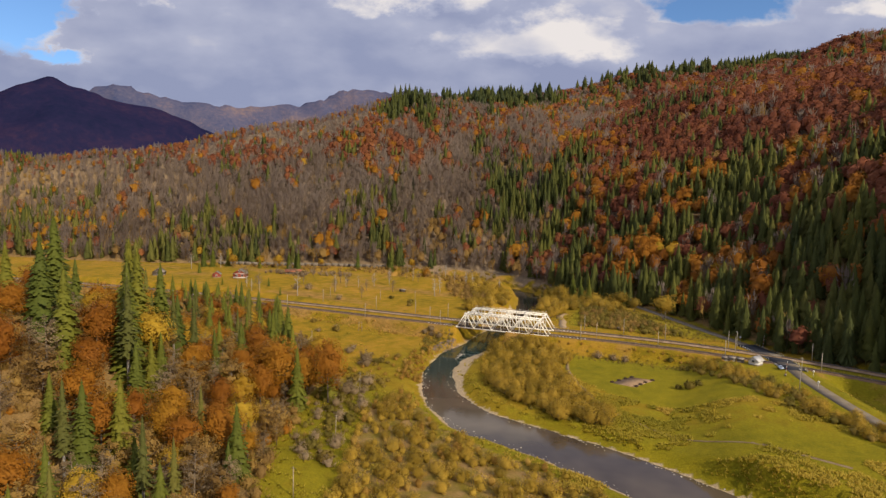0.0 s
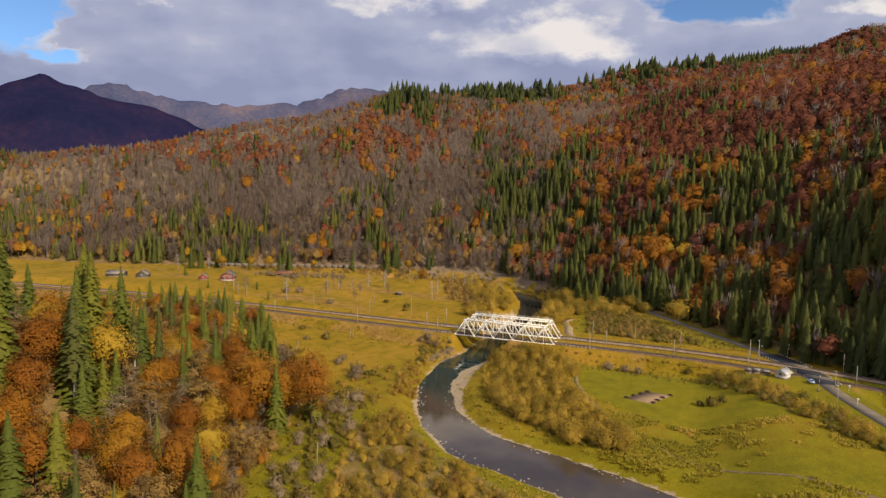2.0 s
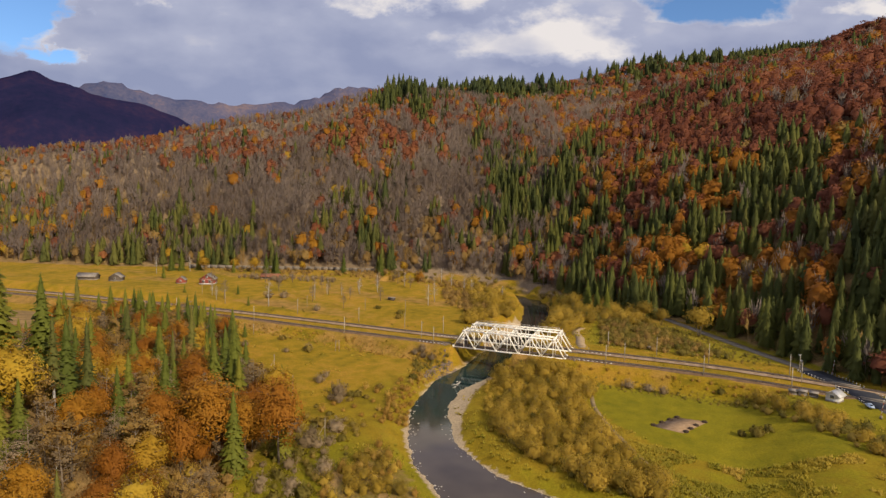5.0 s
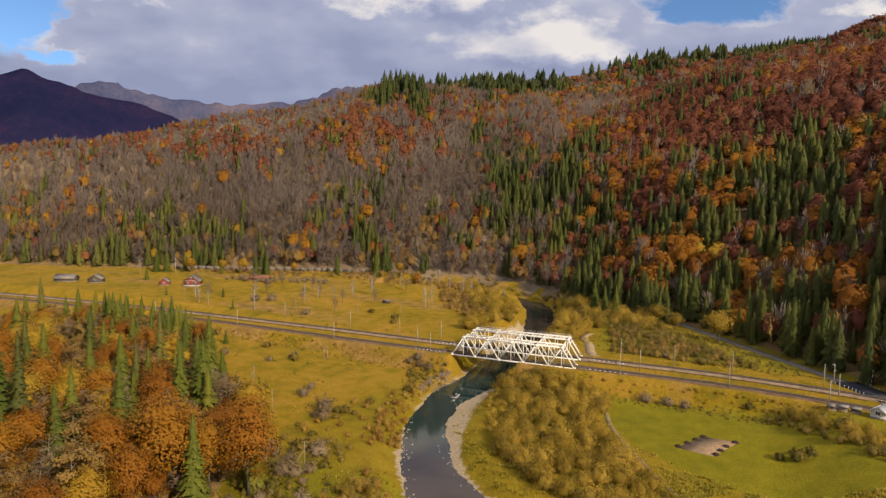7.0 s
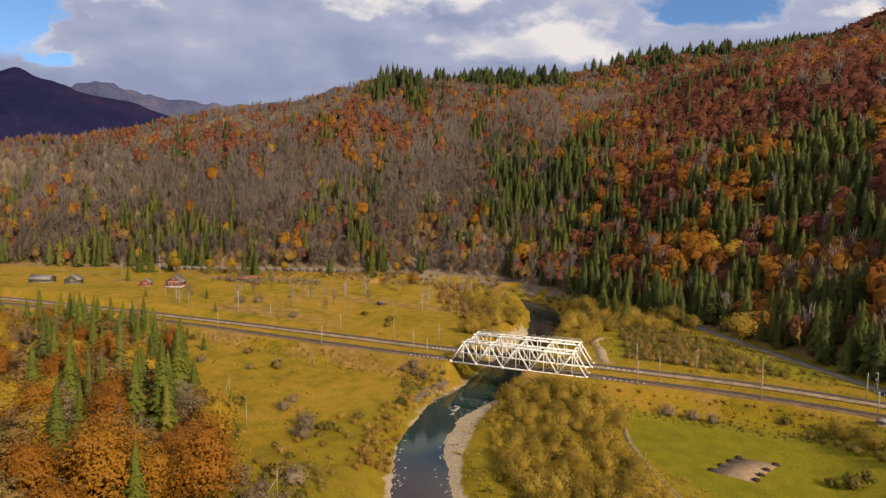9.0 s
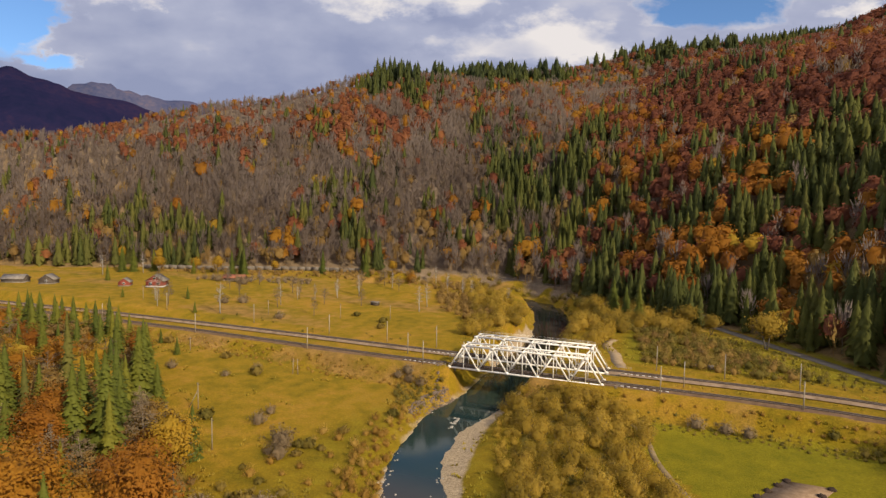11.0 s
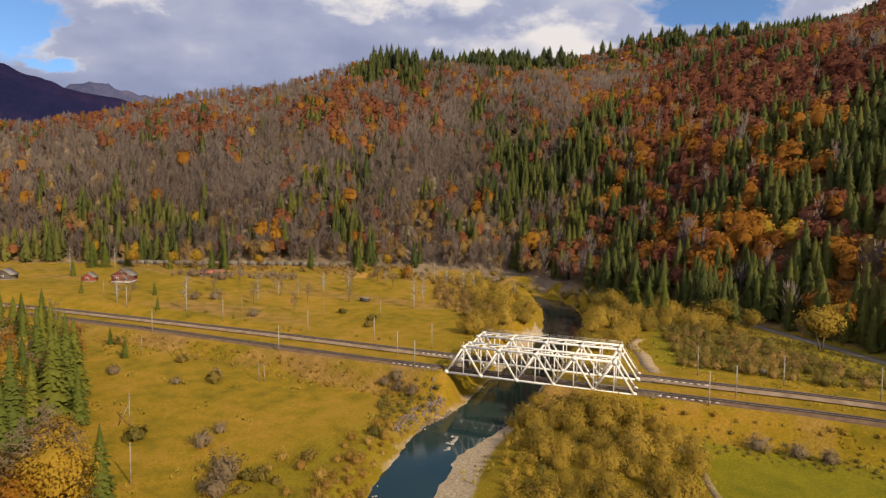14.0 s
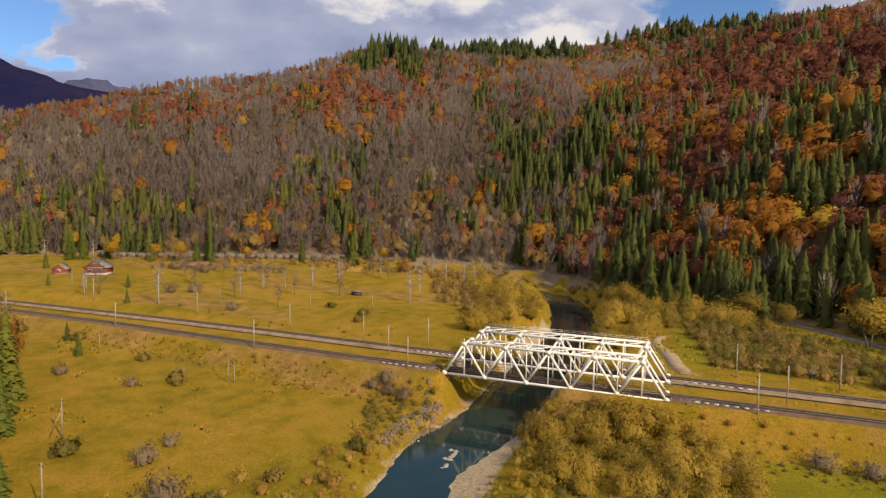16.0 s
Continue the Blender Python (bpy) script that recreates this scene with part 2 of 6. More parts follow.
# river water: dark, clear, with ripples
wm, wnt, wbs, _ = material("river_water")
wpos = node(wnt, "ShaderNodeNewGeometry").outputs["Position"]
wn = noise_of(wnt, 0.035, 3.0)
pool = node(wnt, "ShaderNodeMapRange", {0: mth(wnt, "ADD", node(wnt, "ShaderNodeSeparateXYZ", {0: wpos}).outputs[1], mth(wnt, "MULTIPLY", wn, 24.0)), 1: -76.0, 2: -52.0}).outputs[0]
deep = ramp_of(wnt, wn, (0.35, (0.012, 0.028, 0.027)), (0.65, (0.028, 0.040, 0.028)))
riffle = ramp_of(wnt, wn, (0.35, (0.055, 0.040, 0.028)), (0.65, (0.105, 0.078, 0.052)))
# upstream base colour is darkened to carry the dark hill's reflection
upstream = node(wnt, "ShaderNodeMapRange", {0: node(wnt, "ShaderNodeSeparateXYZ", {0: wpos}).outputs[1], 1: 22.0, 2: 45.0}).outputs[0]
wcol = mixc(wnt, upstream, mixc(wnt, pool, riffle, deep), ramp_of(wnt, wn, (0.35, (0.014, 0.016, 0.013)), (0.65, (0.035, 0.030, 0.022))))
wnt.links.new(wcol, wbs.inputs["Base Color"])
wbs.inputs["Roughness"].default_value, wbs.inputs["IOR"].default_value = 0.05, 1.33
wnoise = node(wnt, "ShaderNodeTexNoise", {"Vector": wpos, "Scale": 1.3, "Detail": 4.0}).outputs[0]
wb = node(wnt, "ShaderNodeBump", {"Height": wnoise, "Strength": 0.04, "Distance": 0.10})
wnt.links.new(wb.outputs[0], wbs.inputs["Normal"])
M["water"] = wm

# ground: dry grass, lush grass, bare gravel and leaf litter, blended by where each grows
gm2, nt, bs, _ = material("ground_cover")
geo = node(nt, "ShaderNodeNewGeometry")
big, midn, fine = noise_of(nt, 0.02, 5.0), noise_of(nt, 0.16, 5.0, 0.6), noise_of(nt, 1.6, 6.0, 0.72)
cover = attribute(nt, "cover")
csep = node(nt, "ShaderNodeSeparateColor", {0: cover.outputs["Color"]})
f = mth(nt, "ADD", mth(nt, "MULTIPLY", big, 0.5), mth(nt, "MULTIPLY", midn, 0.5))
dry = ramp_of(nt, f, (0.36, (0.155, 0.110, 0.006)), (0.5, (0.250, 0.153, 0.009)), (0.64, (0.33, 0.175, 0.022)))
lush = ramp_of(nt, f, (0.34, (0.135, 0.120, 0.005)), (0.66, (0.235, 0.180, 0.008)))
litter = ramp_of(nt, midn, (0.3, (0.15, 0.092, 0.036)), (0.7, (0.30, 0.185, 0.066)))
stone = ramp_of(nt, fine, (0.3, (0.27, 0.19, 0.105)), (0.7, (0.46, 0.345, 0.205)))
vary = mth(nt, "MULTIPLY", mth(nt, "SUBTRACT", midn, 0.5), 0.9)


def soft(ch, lo=0.35, hi=0.65):
    return node(nt, "ShaderNodeMapRange", {0: mth(nt, "ADD", csep.outputs[ch], vary), 1: lo, 2: hi}).outputs[0]


weeds = ramp_of(nt, midn, (0.3, (0.17, 0.095, 0.022)), (0.7, (0.34, 0.19, 0.045)))
rusty = node(nt, "ShaderNodeMapRange", {0: mth(nt, "ADD", cover.outputs["Alpha"], vary), 1: 0.35, 2: 0.7}).outputs[0]
col = mixc(nt, rusty, mixc(nt, soft(0), dry, lush), weeds)
hill = node(nt, "ShaderNodeMapRange", {0: node(nt, "ShaderNodeSeparateXYZ", {0: geo.outputs["Position"]}).outputs[1], 1: 110.0, 2: 260.0}).outputs[0]
litter = mixc(nt, hill, litter, ramp_of(nt, midn, (0.3, (0.14, 0.10, 0.062)), (0.7, (0.245, 0.178, 0.115))))
col = mixc(nt, soft(2), col, litter)
col = mixc(nt, soft(1), col, stone)
speck = node(nt, "ShaderNodeHueSaturation", {"Color": col, "Value": mth(nt, "ADD", 0.25, mth(nt, "MULTIPLY", fine, 1.5))}).outputs[0]
nt.links.new(speck, bs.inputs["Base Color"])
bs.inputs["Roughness"].default_value = 0.95
bs.inputs["Specular IOR Level"].default_value = 0.1
bp = node(nt, "ShaderNodeBump", {"Height": mth(nt, "ADD", fine, midn), "Strength": 0.8, "Distance": 0.5})
nt.links.new(bp.outputs[0], bs.inputs["Normal"])
M["ground"] = gm2

# far hills: wooded
def far_wood(name, c1, c2, c3):
    m, nt, bs, _ = material(name)
    a, b = noise_of(nt, 0.004, 5.0), noise_of(nt, 0.05, 5.0, 0.7)
    f = mth(nt, "ADD", mth(nt, "MULTIPLY", a, 0.6), mth(nt, "MULTIPLY", b, 0.4))
    nt.links.new(ramp_of(nt, f, (0.36, c1), (0.52, c2), (0.68, c3)), bs.inputs["Base Color"])
    bs.inputs["Roughness"].default_value = 1.0
    bs.inputs["Specular IOR Level"].default_value = 0.0
    bp = node(nt, "ShaderNodeBump", {"Height": b, "Strength": 0.5, "Distance": 8.0})
    nt.links.new(bp.outputs[0], bs.inputs["Normal"])
    return m


# near-black blue: a cloud's shade put into the mountain's base colour
M["far"] = far_wood("cloud_shade_mountain_wood", (0.008, 0.011, 0.032), (0.015, 0.014, 0.040), (0.034, 0.020, 0.042))
# haze blue and sunlit pinkish brown mixed into the far ridge's colour
M["farther"] = far_wood("haze_tinted_mountain_wood", (0.040, 0.052, 0.105), (0.085, 0.080, 0.12), (0.19, 0.13, 0.115))

# ---- mesh helpers ----
rng = np.random.default_rng(7)


def mesh_of(name, V, F, mat=None, smooth=False, tint=None, normals=None, settled=False):
    """A mesh from arrays: V (n, 3), F (m, k) or a list of such arrays."""
    V = np.asarray(V, np.float32).reshape(-1, 3)
    Fs = [np.asarray(x, np.int32) for x in (F if isinstance(F, list) else [F]) if len(x)]
    me = bpy.data.meshes.new(name)
    me.vertices.add(len(V))
    me.vertices.foreach_set("co", V.ravel())
    loops = np.concatenate([x.ravel() for x in Fs])
    sizes = np.concatenate([np.full(len(x), x.shape[1], np.int32) for x in Fs])
    me.loops.add(len(loops))
    me.loops.foreach_set("vertex_index", loops)
    me.polygons.add(len(sizes))
    me.polygons.foreach_set("loop_start", (np.cumsum(sizes) - sizes).astype(np.int32))
    if smooth:
        me.polygons.foreach_set("use_smooth", np.ones(len(sizes), bool))
    if tint is not None:
        at = me.attributes.new("tint", "FLOAT", "POINT")
        at.data.foreach_set("value", np.asarray(tint, np.float32))
    me.update(calc_edges=True)
    if settled:
        at = me.attributes.new("settled", "FLOAT", "POINT")
        at.data.foreach_set("value", np.ones(len(V), np.float32))
    if normals is not None:
        me.polygons.foreach_set("use_smooth", np.ones(len(sizes), bool))
        me.normals_split_custom_set_from_vertices(np.asarray(normals, np.float32))
    if mat:
        me.materials.append(mat)
    return me


def part(name, geom, mat, parent=None, label="", smooth=False):
    """Links geometry (V, F) as one mesh object under a thing or a part."""
    ob = new(name, mesh_of(name, geom[0], geom[1], mat, smooth))
    ob.parent = parent
    return tagged(ob, label) if label else ob


def thing(name, label, category, at=(0, 0, 0), rz=0.0, group="", kind=""):
    ob = new(name)
    ob.empty_display_size = 0.2
    ob.matrix_basis = Matrix.Translation(at) @ Matrix.Rotation(rz, 4, "Z")
    return tagged(ob, label, category, group, kind)


def join(*geoms):
    """Joins (V, F) geometries; F are lists of arrays."""
    Vs, Fs, n = [], [], 0
    for V, F in geoms:
        V = np.asarray(V, float).reshape(-1, 3)
        Vs.append(V)
        for x in (F if isinstance(F, list) else [F]):
            if len(x):
                Fs.append(np.asarray(x, np.int32) + n)
        n += len(V)
    by = {}
    for x in Fs:
        by.setdefault(x.shape[1], []).append(x)
    return np.concatenate(Vs), [np.concatenate(v) for v in by.values()]


BOX = np.array([(0, 3, 2, 1), (4, 5, 6, 7), (0, 1, 5, 4), (1, 2, 6, 5), (2, 3, 7, 6), (3, 0, 4, 7)])


def box(x0, x1, y0, y1, z0, z1):
    return np.array([(x0, y0, z0), (x1, y0, z0), (x1, y1, z0), (x0, y1, z0), (x0, y0, z1), (x1, y0, z1), (x1, y1, z1), (x0, y1, z1)], float), BOX


def beam(a, b, w, h, side=(0, 1, 0)):
    """A box beam from a to b, w wide along side, h deep across it."""
    a, b = np.array(a, float), np.array(b, float)
    d = (b - a) / np.linalg.norm(b - a)
    s = np.array(side, float)
    s = s - d * (s @ d)
    s /= np.linalg.norm(s)
    t = np.cross(d, s)
    q = [(-w / 2 * s - h / 2 * t), (w / 2 * s - h / 2 * t), (w / 2 * s + h / 2 * t), (-w / 2 * s + h / 2 * t)]
    return np.array([a + k for k in q] + [b + k for k in q]), BOX


def tube(points, radii, sides=6):
    """A tapered round bar along points."""
    P = np.array(points, float)
    rings = []
    for i, p in enumerate(P):
        d = P[min(i + 1, len(P) - 1)] - P[max(i - 1, 0)]
        d /= np.linalg.norm(d)
        s = np.cross(d, (0.31, 0.9, 0.17))
        s /= np.linalg.norm(s)
        t = np.cross(d, s)
        ang = np.arange(sides) * 2 * math.pi / sides
        rings.append(p + radii[i] * (np.cos(ang)[:, None] * s + np.sin(ang)[:, None] * t))
    V = np.concatenate(rings)
    F = []
    for i in range(len(P) - 1):
        for k in range(sides):
            F.append((i * sides + k, i * sides + (k + 1) % sides, (i + 1) * sides + (k + 1) % sides, (i + 1) * sides + k))
    caps = np.array([list(range(sides))[::-1], [(len(P) - 1) * sides + k for k in range(sides)]])
    return V, [np.array(F), caps]


# ---- the lie of the land ----
def vnoise(x, y, scale, seed=0):
    """Smooth value noise, -1 to 1."""
    g = np.random.default_rng(100 + seed).uniform(-1, 1, (128, 128))
    u, v = np.asarray(x, float) / scale, np.asarray(y, float) / scale
    i, j = np.floor(u).astype(int), np.floor(v).astype(int)
    a, b = u - i, v - j
    a, b = a * a * (3 - 2 * a), b * b * (3 - 2 * b)
    at = lambda p, q: g[(i + p) % 128, (j + q) % 128]
    return (at(0, 0) * (1 - a) + at(1, 0) * a) * (1 - b) + (at(0, 1) * (1 - a) + at(1, 1) * a) * b


def side_of(x, y, line):
    """Signed distance to a line of points, positive on its left."""
    x, y = np.asarray(x, float), np.asarray(y, float)
    best, sign = np.full(x.shape, 1e9), np.zeros(x.shape)
    P = np.array(line, float)
    for (ax, ay), (bx, by) in zip(P[:-1], P[1:]):
        dx, dy = bx - ax, by - ay
        t = np.clip(((x - ax) * dx + (y - ay) * dy) / (dx * dx + dy * dy), 0, 1)
        d = np.hypot(x - ax - t * dx, y - ay - t * dy)
        c = dx * (y - ay) - dy * (x - ax)
        near = d < best - 1e-9
        best, sign = np.where(near, d, best), np.where(near, np.where(c >= 0, 1.0, -1.0), sign)
    return best * sign


def along(x, y, line, vals):
    """Values given at a line's points, carried to the nearest place on it."""
    x, y = np.asarray(x, float), np.asarray(y, float)
    best, out = np.full(x.shape, 1e9), np.zeros(x.shape)
    P = np.array(line, float)
    for k, ((ax, ay), (bx, by)) in enumerate(zip(P[:-1], P[1:])):
        dx, dy = bx - ax, by - ay
        t = np.clip(((x - ax) * dx + (y - ay) * dy) / (dx * dx + dy * dy), 0, 1)
        d = np.hypot(x - ax - t * dx, y - ay - t * dy)
        near = d < best
        best, out = np.where(near, d, best), np.where(near, vals[k] * (1 - t) + vals[k + 1] * t, out)
    return out


def smooth(x, lo, hi):
    t = np.clip((np.asarray(x, float) - lo) / (hi - lo), 0, 1)
    return t * t * (3 - 2 * t)


def spline(points, step=4.0):
    """A smooth line through points, sampled evenly."""
    P = np.array(points, float)
    out = []
    for i in range(len(P) - 1):
        p0, p1, p2, p3 = P[max(i - 1, 0)], P[i], P[i + 1], P[min(i + 2, len(P) - 1)]
        n = max(2, int(np.linalg.norm(p2 - p1) / step))
        for t in np.arange(n) / n:
            out.append(0.5 * (2 * p1 + (p2 - p0) * t + (2 * p0 - 5 * p1 + 4 * p2 - p3) * t * t + (3 * p1 - p0 - 3 * p2 + p3) * t ** 3))
    return np.array(out + [P[-1]])


# the foot's last six points are out of view, drawn in to block sun
FOOT = [(-2500, -300), (-900, 20), (-554, 90), (-436, 110), (-357, 140), (-266, 176), (-190, 208), (-110, 232), (-50, 246), (-8, 222), (22, 185), (48, 153), (75, 137), (109, 118), (143, 63), (163, 33), (179, 17), (203, 4), (222, -12), (238, -60), (248, -120), (264, -200), (305, -330), (600, -800)]
RIDGE = [(-2500, -100), (-900, 170), (-640, 215), (-513, 274), (-371, 438), (-279, 522), (-97, 702), (40, 850), (190, 985), (330, 1100), (900, 1350), (2500, 1700)]
WOOD = [(120, -700), (60, -300), (22, -205), (2, -170), (-14, -125), (-24, -98), (-40, -88), (-68, -68), (-96, -46), (-136, -30), (-210, -16), (-330, -30), (-900, -200)]
SLOPE = [(90, -700), (20, -300), (-6, -215), (-4, -180), (-14, -125), (-24, -98), (-40, -88), (-68, -68), (-96, -46), (-136, -30), (-210, -16), (-330, -30), (-900, -200)]
RIVER = [(-135, 196), (-118, 202), (-95, 214), (-60, 222), (-22, 208), (-3, 186), (10, 145), (17, 100), (15, 40), (14.5, 5), (13.4, -12), (10.4, -28), (10.6, -43), (14.5, -62), (21, -78), (33, -99), (52, -116), (75, -124), (100, -133), (127, -147), (160, -168), (230, -200), (420, -260)]
RIVER_W = [18, 18, 18, 19, 19, 20, 20, 19, 18, 18, 17.5, 16.7, 13.5, 12.5, 14, 17, 22, 22, 24, 25, 26, 26, 26]
RIVER_Z = [-4.2, -4.6, -5.2, -6, -6.6, -7.2, -8.2, -8.9, -9.5, -9.6, -9.6, -9.6, -9.6, -9.6, -9.6, -9.6, -9.6, -9.6, -9.6, -9.6, -9.6, -9.6, -9.6]
ROAD = [(-70, 262), (20, 222), (58, 186), (72, 170), (104, 113), (138, 57), (157, 26.5), (169, 0), (175, -35), (182, -64), (189, -88), (207, -145), (230, -230), (280, -420)]
river3 = spline([(a[0], a[1], w, z) for a, w, z in zip(RIVER, RIVER_W, RIVER_Z)], 5.0)
road2 = spline(ROAD, 5.0)


def near_y(x):
    x = np.asarray(x, float)
    return np.interp(x, [-700, -400, -300, -200, -130, -77, -30, 0, 60, 90], [-40, -4, 5, 8.2, 7.6, 4.8, 3.0, 2.9, 2.9, 2.7]) - np.where(x > 90, 0.0019 * (x - 90) ** 2, 0)


def far_y(x):
    x = np.asarray(x, float)
    return np.interp(x, [-700, -400, -300, -200, -130, -77, -30, 0, 60, 90], [-30, 7, 16, 20.0, 20, 19.2, 17.6, 17.1, 17.0, 16.8]) - np.where(x > 90, 0.0019 * (x - 90) ** 2, 0)


def rise(d):
    return np.interp(d, [0, 14, 60, 120, 200, 300, 458, 649, 900], [0, 3, 41, 95, 152, 214, 270, 338, 372])


def land(x, y):
    """Height of the ground."""
    x, y = np.asarray(x, float), np.asarray(y, float)
    south = -6.6 + 3.6 * smooth(-x, 15, 130) + vnoise(x, y, 38, 1) * 0.5
    d_road = np.abs(side_of(x, y, ROAD))
    south = south + (0.4 - south) * smooth(side_of(x, y, ROAD), 22, 6) * smooth(x, 120, 150)
    north = 0.6 + 4.4 * smooth(-x, 60, 240) + 3.0 * smooth(y, 80, 230) * smooth(-x, -20, 90) + vnoise(x, y, 45, 2) * 0.6
    yn, yf = near_y(x), far_y(x)
    z = south + (north - south) * smooth(y, yn - 2, yf + 6)
    bed = smooth(y, yn - 12, yn - 3.2) * smooth(y, yf + 12, yf + 3.4)
    z = z + (0.12 - z) * bed
    z = z + (0.55 - z) * smooth(d_road, 9, 4.5) * smooth(x, 20, 60)
    # the wooded slope beside the river
    dw = side_of(x, y, SLOPE)
    rise_w = np.interp(dw, [0, 12, 22, 40, 70, 120, 400], [0, 3, 13, 28, 39, 52, 80])
    steep = smooth(y, -118, -200)
    z = z + rise_w * steep * 0.95 + np.clip(dw, 0, 40) * 0.13 * (1 - steep)
    # the valley side
    d = side_of(x, y, FOOT)
    over = side_of(x, y, RIDGE)
    h = rise(np.maximum(d, 0)) * (1 + 0.03 * vnoise(x, y, 120, 3)) + smooth(d, 20, 120) * (vnoise(x, y, 70, 4) * 6 + vnoise(x, y, 26, 5) * 2)
    gx, gy = x - 110, y - 710
    gully = np.exp(-((gx * 0.72 - gy * 0.69) ** 2) / (2 * 75 ** 2) - ((gx * 0.69 + gy * 0.72) ** 2) / (2 * 240 ** 2))
    h = h - 38 * gully - 0.55 * np.maximum(over, 0) - 9 * smooth(-x, 290, 400) * smooth(d, 120, 260) - 17 * np.exp(-((x - 235) ** 2 + (y - 530) ** 2) / (2 * 135 ** 2)) - 18 * np.exp(-((x - 335) ** 2 + (y - 600) ** 2) / (2 * 100 ** 2))
    # extra unseen rise, added only to shade the foot of the right slope
    h = h + 82 * np.exp(-((x - 450) ** 2 + (y - 0) ** 2) / (2 * 90 ** 2))
    z = z + np.where(d > 0, np.maximum(h, -5), 0)
    # the river's bed and banks
    best, wv, zv = np.full(x.shape, 1e9), np.zeros(x.shape), np.zeros(x.shape)
    box_ = (x > -360) & (x < 460) & (y > -300) & (y < 300)
    if box_.any():
        xs, ys = x[box_], y[box_]
        bb, ww, zz = np.full(xs.shape, 1e9), np.zeros(xs.shape), np.zeros(xs.shape)
        for px, py, w, rz in river3:
            dd = np.hypot(xs - px, ys - py)
            k = dd < bb
            bb, ww, zz = np.where(k, dd, bb), np.where(k, w, ww), np.where(k, rz, zz)
        ed = bb - ww / 2 + vnoise(xs, ys, 9, 6) * 1.2
        zb = z[box_]
        bar = np.exp(-((xs - 26) ** 2) / (2 * 9 ** 2) - ((ys + 48) ** 2) / (2 * 26 ** 2))
        shore = zz + np.interp(ed, [-6, -1.5, 0, 2, 6], [-1.4, -0.5, -0.05, 0.35, 0.9])
        reach = 7 + 7 * bar - 2.6 * smooth(ys, -66, -52) * smooth(ys, 4, -8) * smooth(xs, 12, 6)
        mixv = smooth(ed, reach * 0.35, reach)
        zb = shore + (zb - shore) * mixv
        z[box_] = np.where(ed < reach, np.minimum(zb, z[box_]), z[box_])
    return z


def land1(x, y):
    return float(land(np.array([float(x)]), np.array([float(y)]))[0])


def river_edge(x, y):
    """Distance from the water's edge (negative in the water)."""
    x, y = np.asarray(x, float), np.asarray(y, float)
    bb = np.full(x.shape, 1e9)
    for px, py, w, _ in river3:
        bb = np.minimum(bb, np.hypot(x - px, y - py) - w / 2)
    return bb


# ---- ground sheet ----
def steps(core0, core1, fine_step, lo, hi, grow=1.13):
    mid_ = np.arange(core0, core1 + 0.1, fine_step)
    up_, s = [], fine_step
    v = mid_[-1]
    while v < hi:
        s = min(s * grow, 160)
        v += s
        up_.append(v)
    dn_, s = [], fine_step
    v = mid_[0]
    while v > lo:
        s = min(s * grow, 160)
        v -= s
        dn_.append(v)
    return np.array(dn_[::-1] + list(mid_) + up_)


gx_, gy_ = steps(-130, 230, 2.2, -3300, 2600), steps(-240, 120, 2.2, -1500, 1500)
GX, GY = np.meshgrid(gx_, gy_)
GZ = land(GX.ravel(), GY.ravel())
nx, ny = len(gx_), len(gy_)
idx = np.arange(nx * ny).reshape(ny, nx)
quads = np.stack([idx[:-1, :-1], idx[:-1, 1:], idx[1:, 1:], idx[1:, :-1]], -1).reshape(-1, 4)
ground_me = mesh_of("ground", np.stack([GX.ravel(), GY.ravel(), GZ], 1), quads, M["ground"], True)
fx, fy = GX.ravel(), GY.ravel()
d_foot, d_wood, edge = side_of(fx, fy, FOOT), side_of(fx, fy, WOOD), river_edge(fx, fy)
FIELD = [(64, -8), (100, -12), (132, -20), (150, -46), (158, -60), (146, -73), (118, -77), (100, -69), (86, -58), (74, -40)]


def inside(x, y, poly):
    x, y = np.asarray(x, float), np.asarray(y, float)
    c = np.zeros(x.shape, bool)
    for (ax, ay), (bx, by) in zip(poly, poly[1:] + poly[:1]):
        c ^= ((ay > y) != (by > y)) & (x < (bx - ax) * (y - ay) / (by - ay + 1e-12) + ax)
    return c


lushness = 0.42 * smooth(fx, -60, 0) * smooth(fy, 0, -20) + np.where(inside(fx, fy, FIELD), 0.62 * smooth(fy, -14, -30) + 0.16, 0.0) + 0.6 * smooth(fx, 46, 62) * smooth(fy, 20, 40) * smooth(fy, 130, 90) + 0.16 * smooth(fx, 90, 120) * smooth(fy, -70, -90)
lushness += 0.25 * smooth(fx, 54, 66) * smooth(fy, -34, -22) * smooth(fy, 4, -4) + 0.4 * smooth(fx, 150, 175) * smooth(fy, -90, -60)
lushness += 0.26 * smooth(fy, -95, -120) * smooth(fx, -30, 0)
bar_ = np.exp(-((fx - 26) ** 2) / (2 * 9 ** 2) - ((fy + 48) ** 2) / (2 * 26 ** 2))
vary_ = 0.5 + 0.5 * vnoise(fx, fy, 22, 70)
earthy = smooth(fy, -70, -50) * smooth(fx, 16, 8)
gravel = (1 - 0.4 * earthy) * (1 - 0.8 * smooth(fy, 120, 150)) * smooth(edge, 0.9 + 2.6 * vary_ + 9 * bar_, -0.4 + 1.2 * vary_ + 5 * bar_)
gravel = np.maximum(gravel, smooth(edge, 5.2, 3.6) * smooth(fy, 34, 44) * smooth(fy, 128, 112) * (fx < 14))
litter_ = np.maximum(smooth(d_foot, -4, 6), smooth(d_wood, -3, 8) * smooth(fy, 0, -20))
SCRUB = [(16, -106), (30, -118), (45, -134), (70, -146), (105, -160), (150, -180), (150, -260), (40, -260), (35, -190), (24, -160), (12, -130)]
